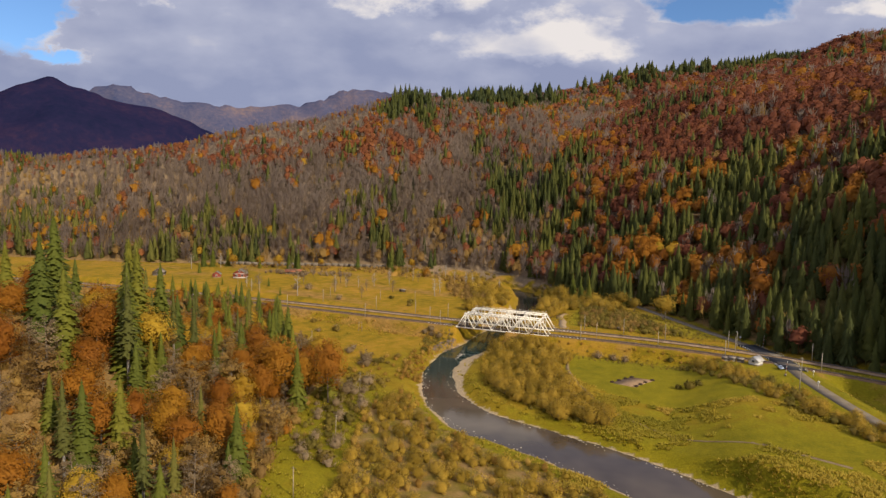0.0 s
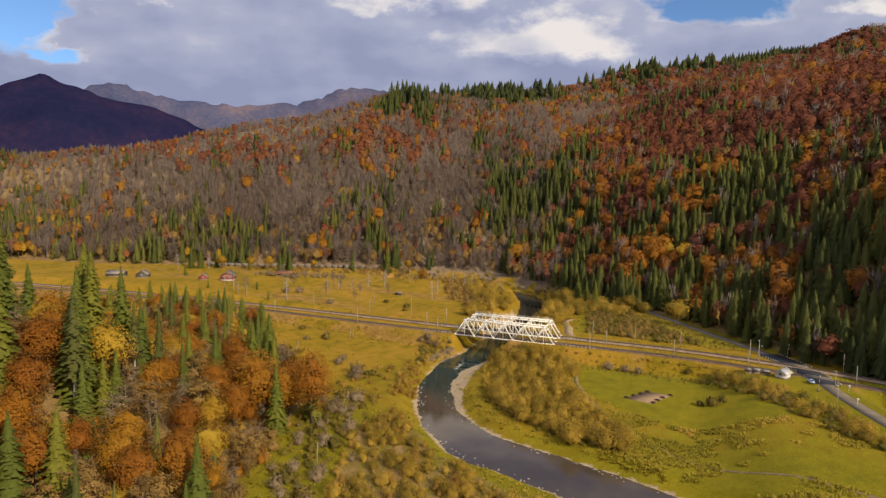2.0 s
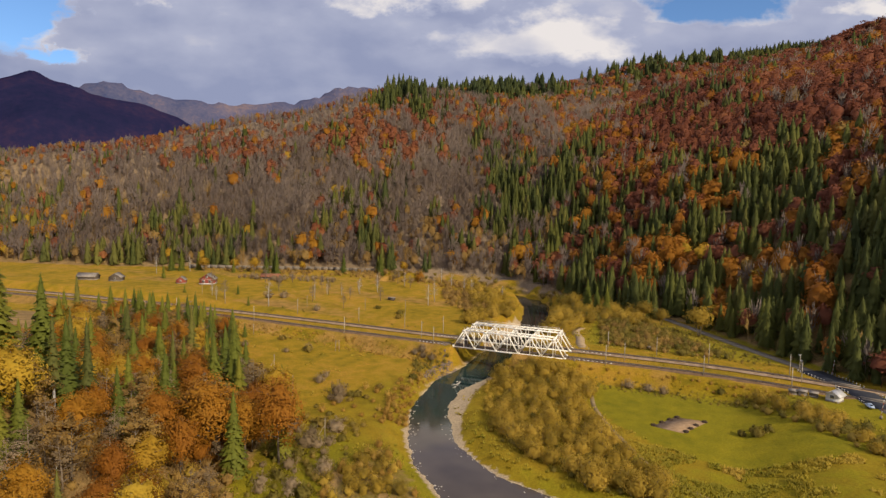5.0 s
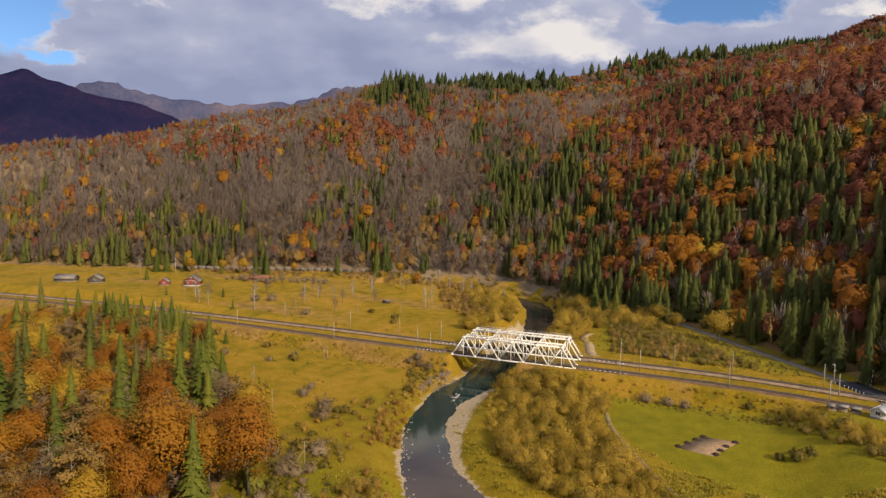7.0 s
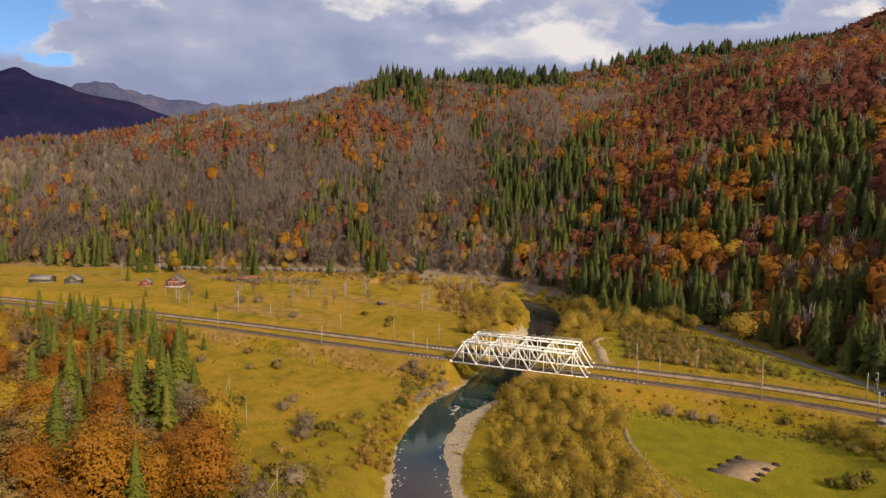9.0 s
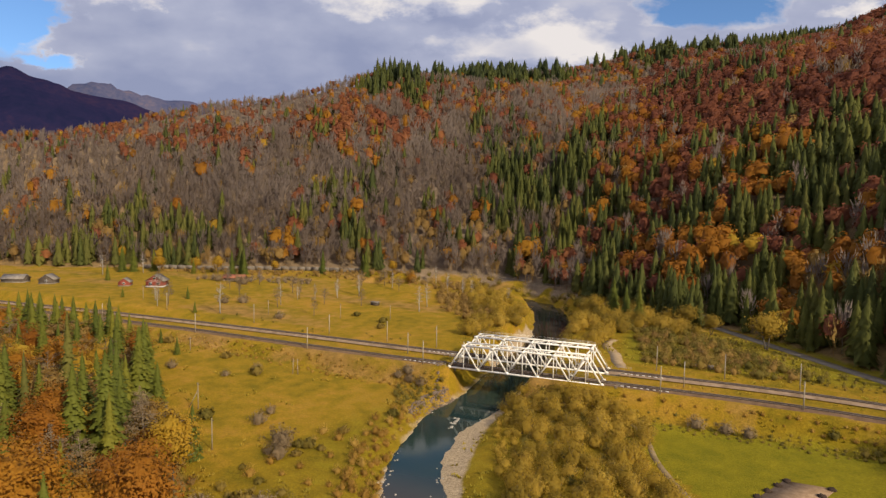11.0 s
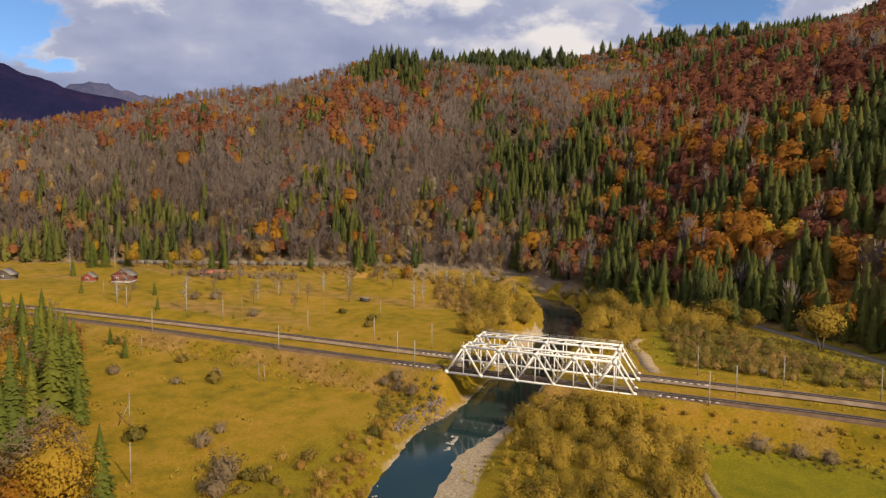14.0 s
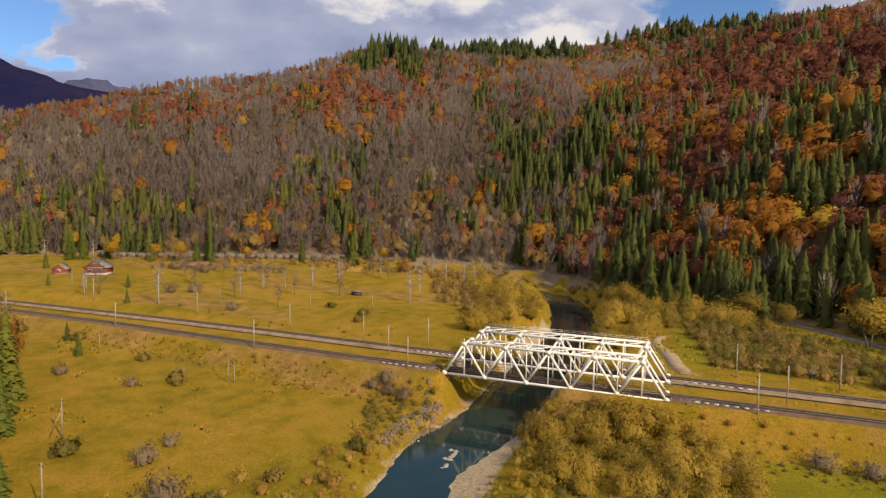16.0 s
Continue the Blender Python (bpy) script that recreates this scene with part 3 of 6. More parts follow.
litter_ = np.maximum(litter_, np.where(inside(fx, fy, SCRUB), 0.55, 0))
litter_ = np.maximum(litter_, 0.34 * smooth(fx, 52, 64) * smooth(fy, 34, 52) * smooth(fy, 220, 190))
litter_ = np.maximum(litter_, 0.36 * earthy * smooth(edge, 9, 3))
weeds_ = (1 - 0.35 * smooth(fx, 50, 64)) * (0.45 + 0.4 * vnoise(fx, fy, 12, 72)) * smooth(fy, near_y(fx) - 17, near_y(fx) - 9) * smooth(fy, near_y(fx) + 2, near_y(fx) - 3) + 0.25 * smooth(-fx, 60, 100) * smooth(fy, -70, -40) * smooth(fy, 0, -10) + 0.75 * smooth(fy, 26, 40) * smooth(-fx, 20, 50) * (0.45 + 0.6 * vnoise(fx * 0.45, fy, 22, 71))
col_at = ground_me.attributes.new("cover", "FLOAT_COLOR", "POINT")
col_at.data.foreach_set("color", np.stack([np.clip(lushness, 0, 1), gravel, litter_, np.clip(weeds_, 0, 1)], 1).astype(np.float32).ravel())
ground = tagged(new("ground", ground_me), "grassy valley floor with gravel banks and wooded slopes", "ground", kind="structure")

# ---- far mountains ----


def mountain(name, R, depth, crest, label, seed, mat):
    """A wooded ridge at distance R, whose crest is given by bearing and height."""
    az_, hh_ = np.array(crest).T
    A_ = np.linspace(az_[0], az_[-1], 170)
    Hc = np.interp(A_, az_, hh_)
    ker = np.hanning(9) / np.hanning(9).sum()
    Hc = np.convolve(np.pad(Hc, 4, mode="edge"), ker, "valid")
    rr = np.linspace(-1, 1, 26)
    AA, RR = np.meshgrid(np.radians(A_), rr)
    HH = np.broadcast_to(Hc, AA.shape)
    rad = R + RR * depth
    Xw, Yw = 121 + rad * np.sin(AA), -323 + rad * np.cos(AA)
    shape_ = np.clip(1 - np.abs(RR) ** 1.4, 0, 1)
    spur = vnoise(Xw, Yw, depth * 0.35, seed) * 0.16 * np.abs(RR) + vnoise(Xw, Yw, depth * 0.1, seed + 1) * 0.03
    Z_ = -80 + (HH + 80) * np.clip(shape_ + spur, 0, 1.02) + vnoise(Xw, Yw, 22, seed + 2) * R * 0.0005
    i_ = np.arange(AA.size).reshape(AA.shape)
    F = np.stack([i_[:-1, :-1], i_[:-1, 1:], i_[1:, 1:], i_[1:, :-1]], -1).reshape(-1, 4)[:, ::-1]
    ob = part(name, (np.stack([Xw.ravel(), Yw.ravel(), Z_.ravel()], 1), F), mat, smooth=True)
    return tagged(ob, label, "mountain", kind="structure")


mountain("mountain", 2200, 600, [(-85, 180), (-75, 260), (-67, 300), (-62.5, 351), (-59.1, 388), (-56, 432), (-54.3, 422), (-51.5, 399), (-49, 376), (-45.8, 343), (-41.6, 263), (-36, 120), (-30, 0)], "wooded mountain with a cloud's shade put into its dark colour", 20, M["far"])
mountain("mountain", 4000, 500, [(-75, 300), (-63, 420), (-57, 535), (-53.5, 695), (-51.3, 750), (-49.4, 715), (-47.6, 684), (-42.5, 674), (-38, 693), (-34.5, 741), (-32.4, 809), (-30.8, 855), (-28.9, 817), (-25.1, 831), (-18.8, 795), (-10.7, 700), (0, 500)], "far ridge with rounded summits, bluish haze put into its colour", 40, M["farther"])

# ---- river ----
L = river3[:, :2]
tang = np.gradient(L, axis=0)
tang /= np.linalg.norm(tang, axis=1)[:, None]
perp = np.stack([-tang[:, 1], tang[:, 0]], 1)
half = river3[:, 2] / 2 + 3.0
cols = []
for k in np.linspace(-1, 1, 9):
    cols.append(np.concatenate([L + perp * (half * k)[:, None], river3[:, 3:4]], 1))
RV = np.stack(cols, 1).reshape(-1, 3)
i = np.arange(len(RV)).reshape(-1, 9)
river = part("river", (RV, np.stack([i[:-1, :-1], i[:-1, 1:], i[1:, 1:], i[1:, :-1]], -1).reshape(-1, 4)), M["water"], smooth=True)
tagged(river, "shallow dark river winding between gravel banks", "river", kind="structure")


def ribbon(line, width, lift, zfun=None, thick=0.25, cross=(0.0,)):
    """A strip with thickness that lies along a line on the ground."""
    P = np.asarray(line, float)
    t = np.gradient(P, axis=0)
    t /= np.linalg.norm(t, axis=1)[:, None]
    q = np.stack([-t[:, 1], t[:, 0]], 1)
    z = (land(P[:, 0], P[:, 1]) if zfun is None else zfun(P[:, 0])) + lift
    w = np.broadcast_to(np.asarray(width, float), (len(P),))[:, None] / 2
    a, b = P + q * w, P - q * w
    V = np.concatenate([np.c_[a, z], np.c_[b, z], np.c_[b, z - thick], np.c_[a, z - thick]])
    n = len(P)
    k = np.arange(n - 1)
    F = np.concatenate([np.stack([k + s * n, k + 1 + s * n, k + 1 + ((s + 1) % 4) * n, k + ((s + 1) % 4) * n], 1)[:, ::-1] for s in range(4)])
    return V, F


road_w = 5.6
old = tagged(part("road", ribbon(road2[(road2[:, 1] < 262)], road_w, 0.16, thick=0.8), M["old_road"]), "worn pale grey country road with dusty verges", "road", kind="structure")
fresh = road2[(road2[:, 1] < 27) & (road2[:, 1] > -24)]
tagged(part("road_crossing", ribbon(fresh, 10.4, 0.0, lambda x: np.full(len(x), 0.83), 1.0), M["asphalt"]), "fresh black asphalt over the level crossing", "road", kind="structure")
path_pts = spline([(52, 72), (50, 60), (55, 46), (57, 33), (60, 25)], 3)
tagged(part("dirt_path", ribbon(path_pts, 4.5, 0.05), M["sandy"]), "trodden sandy dirt path beside the railway", "path", kind="structure")
path2 = spline([(60, -8), (67, -16), (71, -27), (74, -40), (82, -60), (97, -88), (111, -101), (124, -110), (140, -118), (170, -130)], 3)
tagged(part("field_path", ribbon(path2, 1.7, 0.04), M["dirt"]), "narrow field path of bare earth", "path", kind="structure")

# ---- railway ----


def track(yfun, x0, x1, z, name, mat, label):
    xs = np.arange(x0, x1 + 0.1, 3.0)
    P = np.stack([xs, yfun(xs)], 1)
    t = np.gradient(P, axis=0)
    t /= np.linalg.norm(t, axis=1)[:, None]
    q = np.stack([-t[:, 1], t[:, 0]], 1)
    prof = [(-3.2, -0.9), (-1.75, -0.22), (1.75, -0.22), (3.2, -0.9)]
    V = np.concatenate([np.c_[P + q * o, np.full(len(P), z + dz)] for o, dz in prof])
    n, k = len(P), np.arange(len(P) - 1)
    F = np.concatenate([np.stack([k + s * n, k + s * n + 1, k + (s + 1) * n + 1, k + (s + 1) * n], 1)[:, ::-1] for s in range(3)])
    bed_ = tagged(part(name, (V, F), mat), label, "track bed", kind="structure")
    part("oily_strip", ribbon(P, 3.1, 0.0, lambda x: np.full(len(x), z - 0.2), 0.1), M["oily"], bed_, "dark oily ballast between the rails")
    for o in (-0.76, 0.76):
        V, F = ribbon(P + q * o, 0.16, 0.0, lambda x: np.full(len(x), z), 0.18)
        part("rail", (V, F), M["rail"], bed_, "steel rail")
    g, m_ = [], 0.62
    xx = np.arange(x0 + 0.3, x1 - 0.3, m_)
    yy = yfun(xx)
    sl = np.arctan(np.gradient(yy, xx))
    for a, b, c in zip(xx, yy, sl):
        d = np.array((-math.sin(c), math.cos(c), 0)) * 1.35
        p = np.array((a, b, z - 0.24))
        g.append(beam(p - d, p + d, 0.26, 0.2, (1, 0, 0)))
    sl_ob = part("sleepers", join(*g), M["sleeper"], bed_, "dark wooden sleepers")
    tagged(sl_ob, kind="stuff")
    return bed_


RAIL_N, RAIL_F = 0.85, 1.35
for (x0, x1) in ((-420, -0.6), (55.6, 300)):
    track(near_y, x0, x1, RAIL_N, "track_bed", M["ballast_rust"], "rust-brown ballast bed with a single railway line")
    track(far_y, x0, x1, RAIL_F, "track_bed", M["ballast"], "pale grey ballast bed with a single railway line")

# striped kerbs at both ends of the bridges


def kerb(xa, xb, yfun, off, z):
    n = int(abs(xb - xa) / 1.0)
    th = thing("striped_kerb", "low kerb of blocks painted black and white beside the rails", "kerb", group="striped kerbs by the bridges")
    for i_ in range(n):
        x_ = xa + (xb - xa) * (i_ + 0.5) / n
        y_ = float(yfun(x_)) + off
        part("block", box(x_ - 0.46, x_ + 0.46, y_ - 0.1, y_ + 0.1, z - 0.7, z - 0.26), M["white"] if i_ % 2 else M["black"], th)


kerb(-20, -5, near_y, -2.1, RAIL_N)
kerb(-16, -3, far_y, -2.1, RAIL_F)
kerb(60, 76, near_y, -2.1, RAIL_N)
kerb(60, 74, far_y, -2.1, RAIL_F)

# ---- the truss bridges ----


def truss_bridge(y0, zoff, rail_on_top, label):
    Wd, H, P_ = 5.9, 8.5, 5.5
    th = thing("truss_bridge", label, "bridge", (0, y0, zoff), group="parallel railway bridges")
    pt = M["paint"]

    def mem(name, a, b, w, h, side=(0, 1, 0), mat=pt, lab=""):
        return part(name, beam(a, b, w, h, side), mat, th, lab)

    for y in (0, Wd):
        mem("bottom_chord", (-0.4, y, 0), (55.4, y, 0), 0.5, 0.55)
        mem("top_chord", (5.2, y, H), (49.8, y, H), 0.5, 0.5)
        mem("end_post", (0, y, 0), (5.5, y, H), 0.5, 0.5)
        mem("end_post", (55, y, 0), (49.5, y, H), 0.5, 0.5)
        for k in range(2, 10, 2):
            mem("diagonal", (P_ * k, y, 0), (P_ * (k - 1), y, H), 0.38, 0.50)
            mem("diagonal", (P_ * k, y, 0), (P_ * (k + 1), y, H), 0.38, 0.50)
        for k in range(1, 10):
            mem("post", (P_ * k, y, 0), (P_ * k, y, H), 0.26, 0.30 if k % 2 else 0.24)
        for k in range(0, 11, 2):
            w = 0.72
            V = np.array([(P_ * k + a, y + s, b) for s in (-0.262, 0.262) for a, b in ((-w, -0.3), (w, -0.3), (w * 0.85, 0.4), (0.3, 0.75), (-0.3, 0.75), (-w * 0.85, 0.4))])
            F = [np.array([[5, 4, 3, 2, 1, 0], [6, 7, 8, 9, 10, 11]]), np.array([[i_, (i_ + 1) % 6, (i_ + 1) % 6 + 6, i_ + 6] for i_ in range(6)])]
            part("gusset_plate", (V, F), pt, th)
        for k in range(1, 10, 2):
            part("gusset_plate", box(P_ * k - 0.7, P_ * k + 0.7, y - 0.262, y + 0.262, H - 0.7, H + 0.256), pt, th)
    for k in range(1, 10):
        mem("top_strut", (P_ * k, 0.25, H), (P_ * k, Wd - 0.25, H), 0.24, 0.3, (1, 0, 0))
        if k < 9:
            mem("top_brace", (P_ * k, 0.25, H + 0.05), (P_ * (k + 1), Wd - 0.25, H + 0.05), 0.2, 0.16, (0, 0, 1))
            mem("top_brace", (P_ * k, Wd - 0.25, H - 0.12), (P_ * (k + 1), 0.25, H - 0.12), 0.2, 0.16, (0, 0, 1))
        if k % 2:
            mem("sway_strut", (P_ * k, 0.2, H - 1.7), (P_ * k, Wd - 0.2, H - 1.7), 0.2, 0.24, (1, 0, 0))
            for s in (0, 1):
                mem("sway_brace", (P_ * k, 0.2 + s * (Wd / 2 - 0.2), H - (1.7 if s == 0 else 0.1)), (P_ * k, Wd / 2 + s * (Wd / 2 - 0.2), H - (0.1 if s == 0 else 1.7)), 0.14, 0.16, (1, 0, 0))
    for k, x_in in ((0, 5.5), (10, 49.5)):
        x_b = P_ * k
        for f_ in (0.80, 0.97):
            x_ = x_b + (x_in - x_b) * f_
            mem("portal_strut", (x_, 0.2, H * f_), (x_, Wd - 0.2, H * f_), 0.3, 0.36, (1, 0, 0))
    for k in range(11):
        mem("floor_beam", (P_ * k, 0.2, -0.1), (P_ * k, Wd - 0.2, -0.1), 0.3, 0.75, (1, 0, 0), M["steel"], "dark steel floor beam")
    for y in (Wd / 2 - 0.95, Wd / 2 + 0.95):
        mem("stringer", (-0.3, y, 0.12), (55.3, y, 0.12), 0.28, 0.5, mat=M["steel"], lab="dark steel stringer")
    for y in (Wd / 2 - 0.76, Wd / 2 + 0.76):
        mem("rail", (-0.6, y, 0.78), (55.6, y, 0.78), 0.12, 0.16, mat=M["rail"], lab="steel rail")
    for y in (Wd / 2 - 0.45, Wd / 2 + 0.45):
        mem("guard_rail", (-0.6, y, 0.74), (55.6, y, 0.74), 0.1, 0.12, mat=M["steel"])
    V, F = box(-0.13, 0.13, -1.6, 1.6, -0.12, 0.12)
    me = mesh_of("sleeper", V, F, M["sleeper"])
    for k in range(92):
        o = new("sleeper", me)
        o.parent = th
        o.location = (0.3 + k * 0.6, Wd / 2, 0.55)
    for y in (Wd / 2 - 2.05, Wd / 2 + 2.05):
        mem("walkway", (-0.3, y, 0.5), (55.3, y, 0.5), 0.8, 0.08, mat=M["dark_wood"], lab="grey plank walkway")
    for y in (0.38, Wd - 0.38):
        for zz in (1.1, 1.65):
            mem("hand_rail", (0.2, y, zz), (54.8, y, zz), 0.06, 0.07, mat=M["steel"])
        for k in range(21):
            mem("rail_post", (0.3 + k * 2.72, y, 0.4), (0.3 + k * 2.72, y, 1.68), 0.07, 0.07, mat=M["steel"])
    if rail_on_top:
        y = Wd + 0.15
        for x_a, x_b in ((5.2, 27.2), (27.8, 49.9)):
            for zz in (0.75, 1.2):
                mem("top_hand_rail", (x_a, y, H + zz), (x_b, y, H + zz), 0.05, 0.05)
            for k in range(9):
                x_ = x_a + (x_b - x_a) * k / 8
                mem("top_rail_post", (x_, y, H + 0.2), (x_, y, H + 1.22), 0.05, 0.05)
        mem("stair_rail", (55, y, 1.2), (49.7, y, H + 1.0), 0.05, 0.05)
    else:
        for k in (1, 9):
            part("insulator", tube([(P_ * k, 0, H + 0.2), (P_ * k, 0, H + 1.3)], [0.1, 0.06], 6), pt, th)
    return th


truss_bridge(0.0, 0.0, False, "white-painted steel truss railway bridge with dark track deck")
truss_bridge(14.1, 0.5, True, "white-painted steel truss railway bridge with a handrail along its top")

# abutments of concrete and stone
for x_, w_, y_, zt, zb in ((-2.2, 4.4, 2.9, -0.32, -11), (-2.2, 4.4, 17.1, 0.18, -11), (57.2, 4.4, 2.9, -0.32, -8), (57.2, 4.4, 17.1, 0.18, -8)):
    ab = thing("bridge_abutment", "weathered concrete abutment under the end of a bridge", "abutment", (x_, y_, 0), group="bridge abutments")
    part("wall_block", box(-w_ / 2, w_ / 2, -3.5, 3.5, zb, zt - 0.5), M["concrete"], ab)
    part("bearing_shelf", box(-w_ / 2 - 0.1, w_ / 2 + 0.1, -3.6, 3.6, zt - 0.5, zt), M["concrete"], ab)
    sgn = 1 if x_ < 20 else -1
    part("back_wall", box(-sgn * w_ / 2 - 0.35, -sgn * w_ / 2 + 0.35, -3.6, 3.6, zt, zt + 0.55), M["concrete"], ab)
# ---- catenary and telegraph poles ----


def catenary_pole(x, y, h, arm, lamp=False):
    z = land1(x, y)
    th = thing("catenary_pole", "slender concrete catenary pole with a steel bracket arm", "pole", (x, y, z - 0.3), group="poles along the railway")
    part("shaft", tube([(0, 0, 0), (0, 0, h)], [0.19, 0.13], 8), M["pole"], th)
    part("bracket_arm", beam((0, 0, h - 1.6), (0, arm, h - 1.2), 0.07, 0.07, (1, 0, 0)), M["steel"], th)
    part("stay", beam((0, 0, h - 0.3), (0, arm * 0.75, h - 1.25), 0.05, 0.05, (1, 0, 0)), M["steel"], th)
    part("insulator", tube([(0, arm, h - 1.2), (0, arm, h - 1.8)], [0.08, 0.06], 6), M["dark_wood"], th)
    return th


NEAR_POLES = [(-186, 4.5), (-126, 4.0), (-63, 0.6), (-10.5, -0.6), (73.4, -0.8), (113.5, -0.6), (145, -6.5), (184, -16)]
FAR_POLES = [(-171, 30), (-114, 29.5), (-69.7, 27.5), (-39, 25.5), (-15.5, 25), (71.5, 26), (94, 24.3), (116.5, 22), (148, 17), (184, 4.5)]
MID_POLES = [(-22, 10.5), (80.6, 9.8), (150.4, 5.5)]
for x_, y_ in NEAR_POLES:
    catenary_pole(x_, y_, 9.2, 2.6)
for x_, y_ in FAR_POLES:
    catenary_pole(x_, y_, 9.4, -2.6)
for x_, y_ in MID_POLES:
    catenary_pole(x_, y_, 9.0, 2.4)


def wood_pole(x, y, h, lean=0.0, arms=1, strut=False):
    th = thing("telegraph_pole", "weathered wooden telegraph pole standing in the grass" + (" with a slanting strut" if strut else ""), "pole", (x, y, land1(x, y) - 0.3), rng.uniform(-0.4, 0.4), group="telegraph poles")
    part("shaft", tube([(0, 0, 0), (lean * h, 0, h)], [0.17, 0.11], 7), M["wood_pole"], th)
    for k in range(arms):
        part("cross_arm", beam((lean * h - 0.8, 0, h - 0.5 - 0.6 * k), (lean * h + 0.8, 0, h - 0.5 - 0.6 * k), 0.1, 0.12, (0, 1, 0)), M["dark_wood"], th)
    if strut:
        part("strut", tube([(-3.4, -1.2, 0), (0, 0, h * 0.72)], [0.12, 0.1], 6), M["wood_pole"], th)
    return th


wood_pole(-1.1, -111.8, 8.2, 0, 1, True)
wood_pole(17.9, -160.5, 9.0, 0.03)
wood_pole(28.4, -197.5, 9.0)
wood_pole(-60.5, -61.2, 8.8, 0, 1, True)
wood_pole(-35.4, -82.0, 8.8)
wood_pole(-57.4, -16.9, 6.2, 0.04, 2)
wood_pole(-55.6, -16.2, 6.2, -0.04, 1)
wood_pole(-112, -13, 6.0, 0, 1)
for x_, y_ in ((-85, 62), (-120, 48), (-141, 36), (-205, 45), (-60, 70)):
    wood_pole(x_, y_, 8.0)

# ---- level crossing: posts, hut, sheds ----
post_v, post_f = tube([(0, 0, 0), (0, 0, 0.95)], [0.16, 0.14], 6)
tp = np.gradient(fresh, axis=0)
tp /= np.linalg.norm(tp, axis=1)[:, None]
post_me = mesh_of("post", post_v, post_f, M["white"])
band_me = mesh_of("band", *tube([(0, 0, 0.45), (0, 0, 0.75)], [0.175, 0.17], 6), M["black"])
dense = spline(fresh, 1.6)
td = np.gradient(dense, axis=0)
td /= np.linalg.norm(td, axis=1)[:, None]
for sgn in (-1, 1):
    for i_ in range(0, len(dense), 1):
        p_ = dense[i_] + sgn * 5.5 * np.array((-td[i_][1], td[i_][0]))
        ty = (float(near_y(p_[0])), float(far_y(p_[0])))
        if min(abs(p_[1] - ty[0]), abs(p_[1] - ty[1])) < 2.6:
            continue
        o = new("guard_post", post_me)
        o.location = (p_[0], p_[1], max(0.5, land1(p_[0], p_[1])))
        tagged(o, "short white guard post with a black band by the crossing", "post", "guard posts at the crossing")
        b_ = new("band", band_me)
        b_.parent = o
for yf_, z_ in ((near_y, RAIL_N), (far_y, RAIL_F)):
    xc = 172.0 if yf_ is near_y else 166.0
    for s in (-1.4, 1.4):
        pt_ = [(xc - 4.6, float(yf_(xc - 4.6)) + s, z_ + 0.06), (xc + 4.6, float(yf_(xc + 4.6)) + s, z_ + 0.06)]
        o = tagged(part("crossing_slab", beam(pt_[0], pt_[1], 0.9, 0.3, (0, 1, 0)), M["concrete"]), "pale concrete slab between the rails of the crossing", "slab", kind="structure")


def gable_house(name, label, cat, x, y, rz, w, d, h, roof_h, wall, roof, over=0.5, windows=(), trim=None, z_up=0.0, ridge_x=True):
    """w along the house's x (ridge runs along x), d along y."""
    z = min(land1(x + a, y + b) for a in (-w / 2, w / 2) for b in (-d / 2, d / 2)) + z_up
    th = thing(name, label, cat, (x, y, z), rz)
    a, b = w / 2, d / 2
    part("foundation", box(-a - 0.05, a + 0.05, -b - 0.05, b + 0.05, -0.6, 0.7), M["concrete"], th)
    V = np.array([(-a, -b, 0.7), (a, -b, 0.7), (a, b, 0.7), (-a, b, 0.7), (-a, -b, h), (a, -b, h), (a, b, h), (-a, b, h), (-a, 0, h + roof_h), (a, 0, h + roof_h)])
    F = [np.array([(0, 1, 5, 4), (2, 3, 7, 6)]), np.array([(1, 2, 6, 9, 5), (3, 0, 4, 8, 7)])]
    part("wall", (V, F), wall, th)
    k = over
    sl = roof_h / b
    for s in (-1, 1):
        p0 = np.array([(-a - k, s * (b + k), h - sl * k), (a + k, s * (b + k), h - sl * k), (a + k, 0, h + roof_h), (-a - k, 0, h + roof_h)])
        V = np.concatenate([p0 + (0, 0, 0.16), p0])
        F = BOX if s > 0 else BOX[:, ::-1]
        part("roof", (V, F), roof, th)
    tm = trim or M["white"]
    for (fx_, fy_, face, ww, wh) in windows:
        # face: 'x' gable at +a, 'y' long side at -b
        if face == "x":
            fr = part("window", box(a, a + 0.09, fx_ - ww / 2 - 0.16, fx_ + ww / 2 + 0.16, fy_ - wh / 2 - 0.16, fy_ + wh / 2 + 0.16), tm, th, "white window frame")
            part("pane", box(a + 0.06, a + 0.1, fx_ - ww / 2, fx_ + ww / 2, fy_ - wh / 2, fy_ + wh / 2), M["glass"], fr)
            part("glazing_bar", box(a + 0.07, a + 0.12, fx_ - 0.05, fx_ + 0.05, fy_ - wh / 2, fy_ + wh / 2), tm, fr)
        else:
            fr = part("window", box(fx_ - ww / 2 - 0.16, fx_ + ww / 2 + 0.16, -b - 0.09, -b, fy_ - wh / 2 - 0.16, fy_ + wh / 2 + 0.16), tm, th, "white window frame")
            part("pane", box(fx_ - ww / 2, fx_ + ww / 2, -b - 0.1, -b - 0.06, fy_ - wh / 2, fy_ + wh / 2), M["glass"], fr)
            part("glazing_bar", box(fx_ - 0.05, fx_ + 0.05, -b - 0.12, -b - 0.07, fy_ - wh / 2, fy_ + wh / 2), tm, fr)
    return th


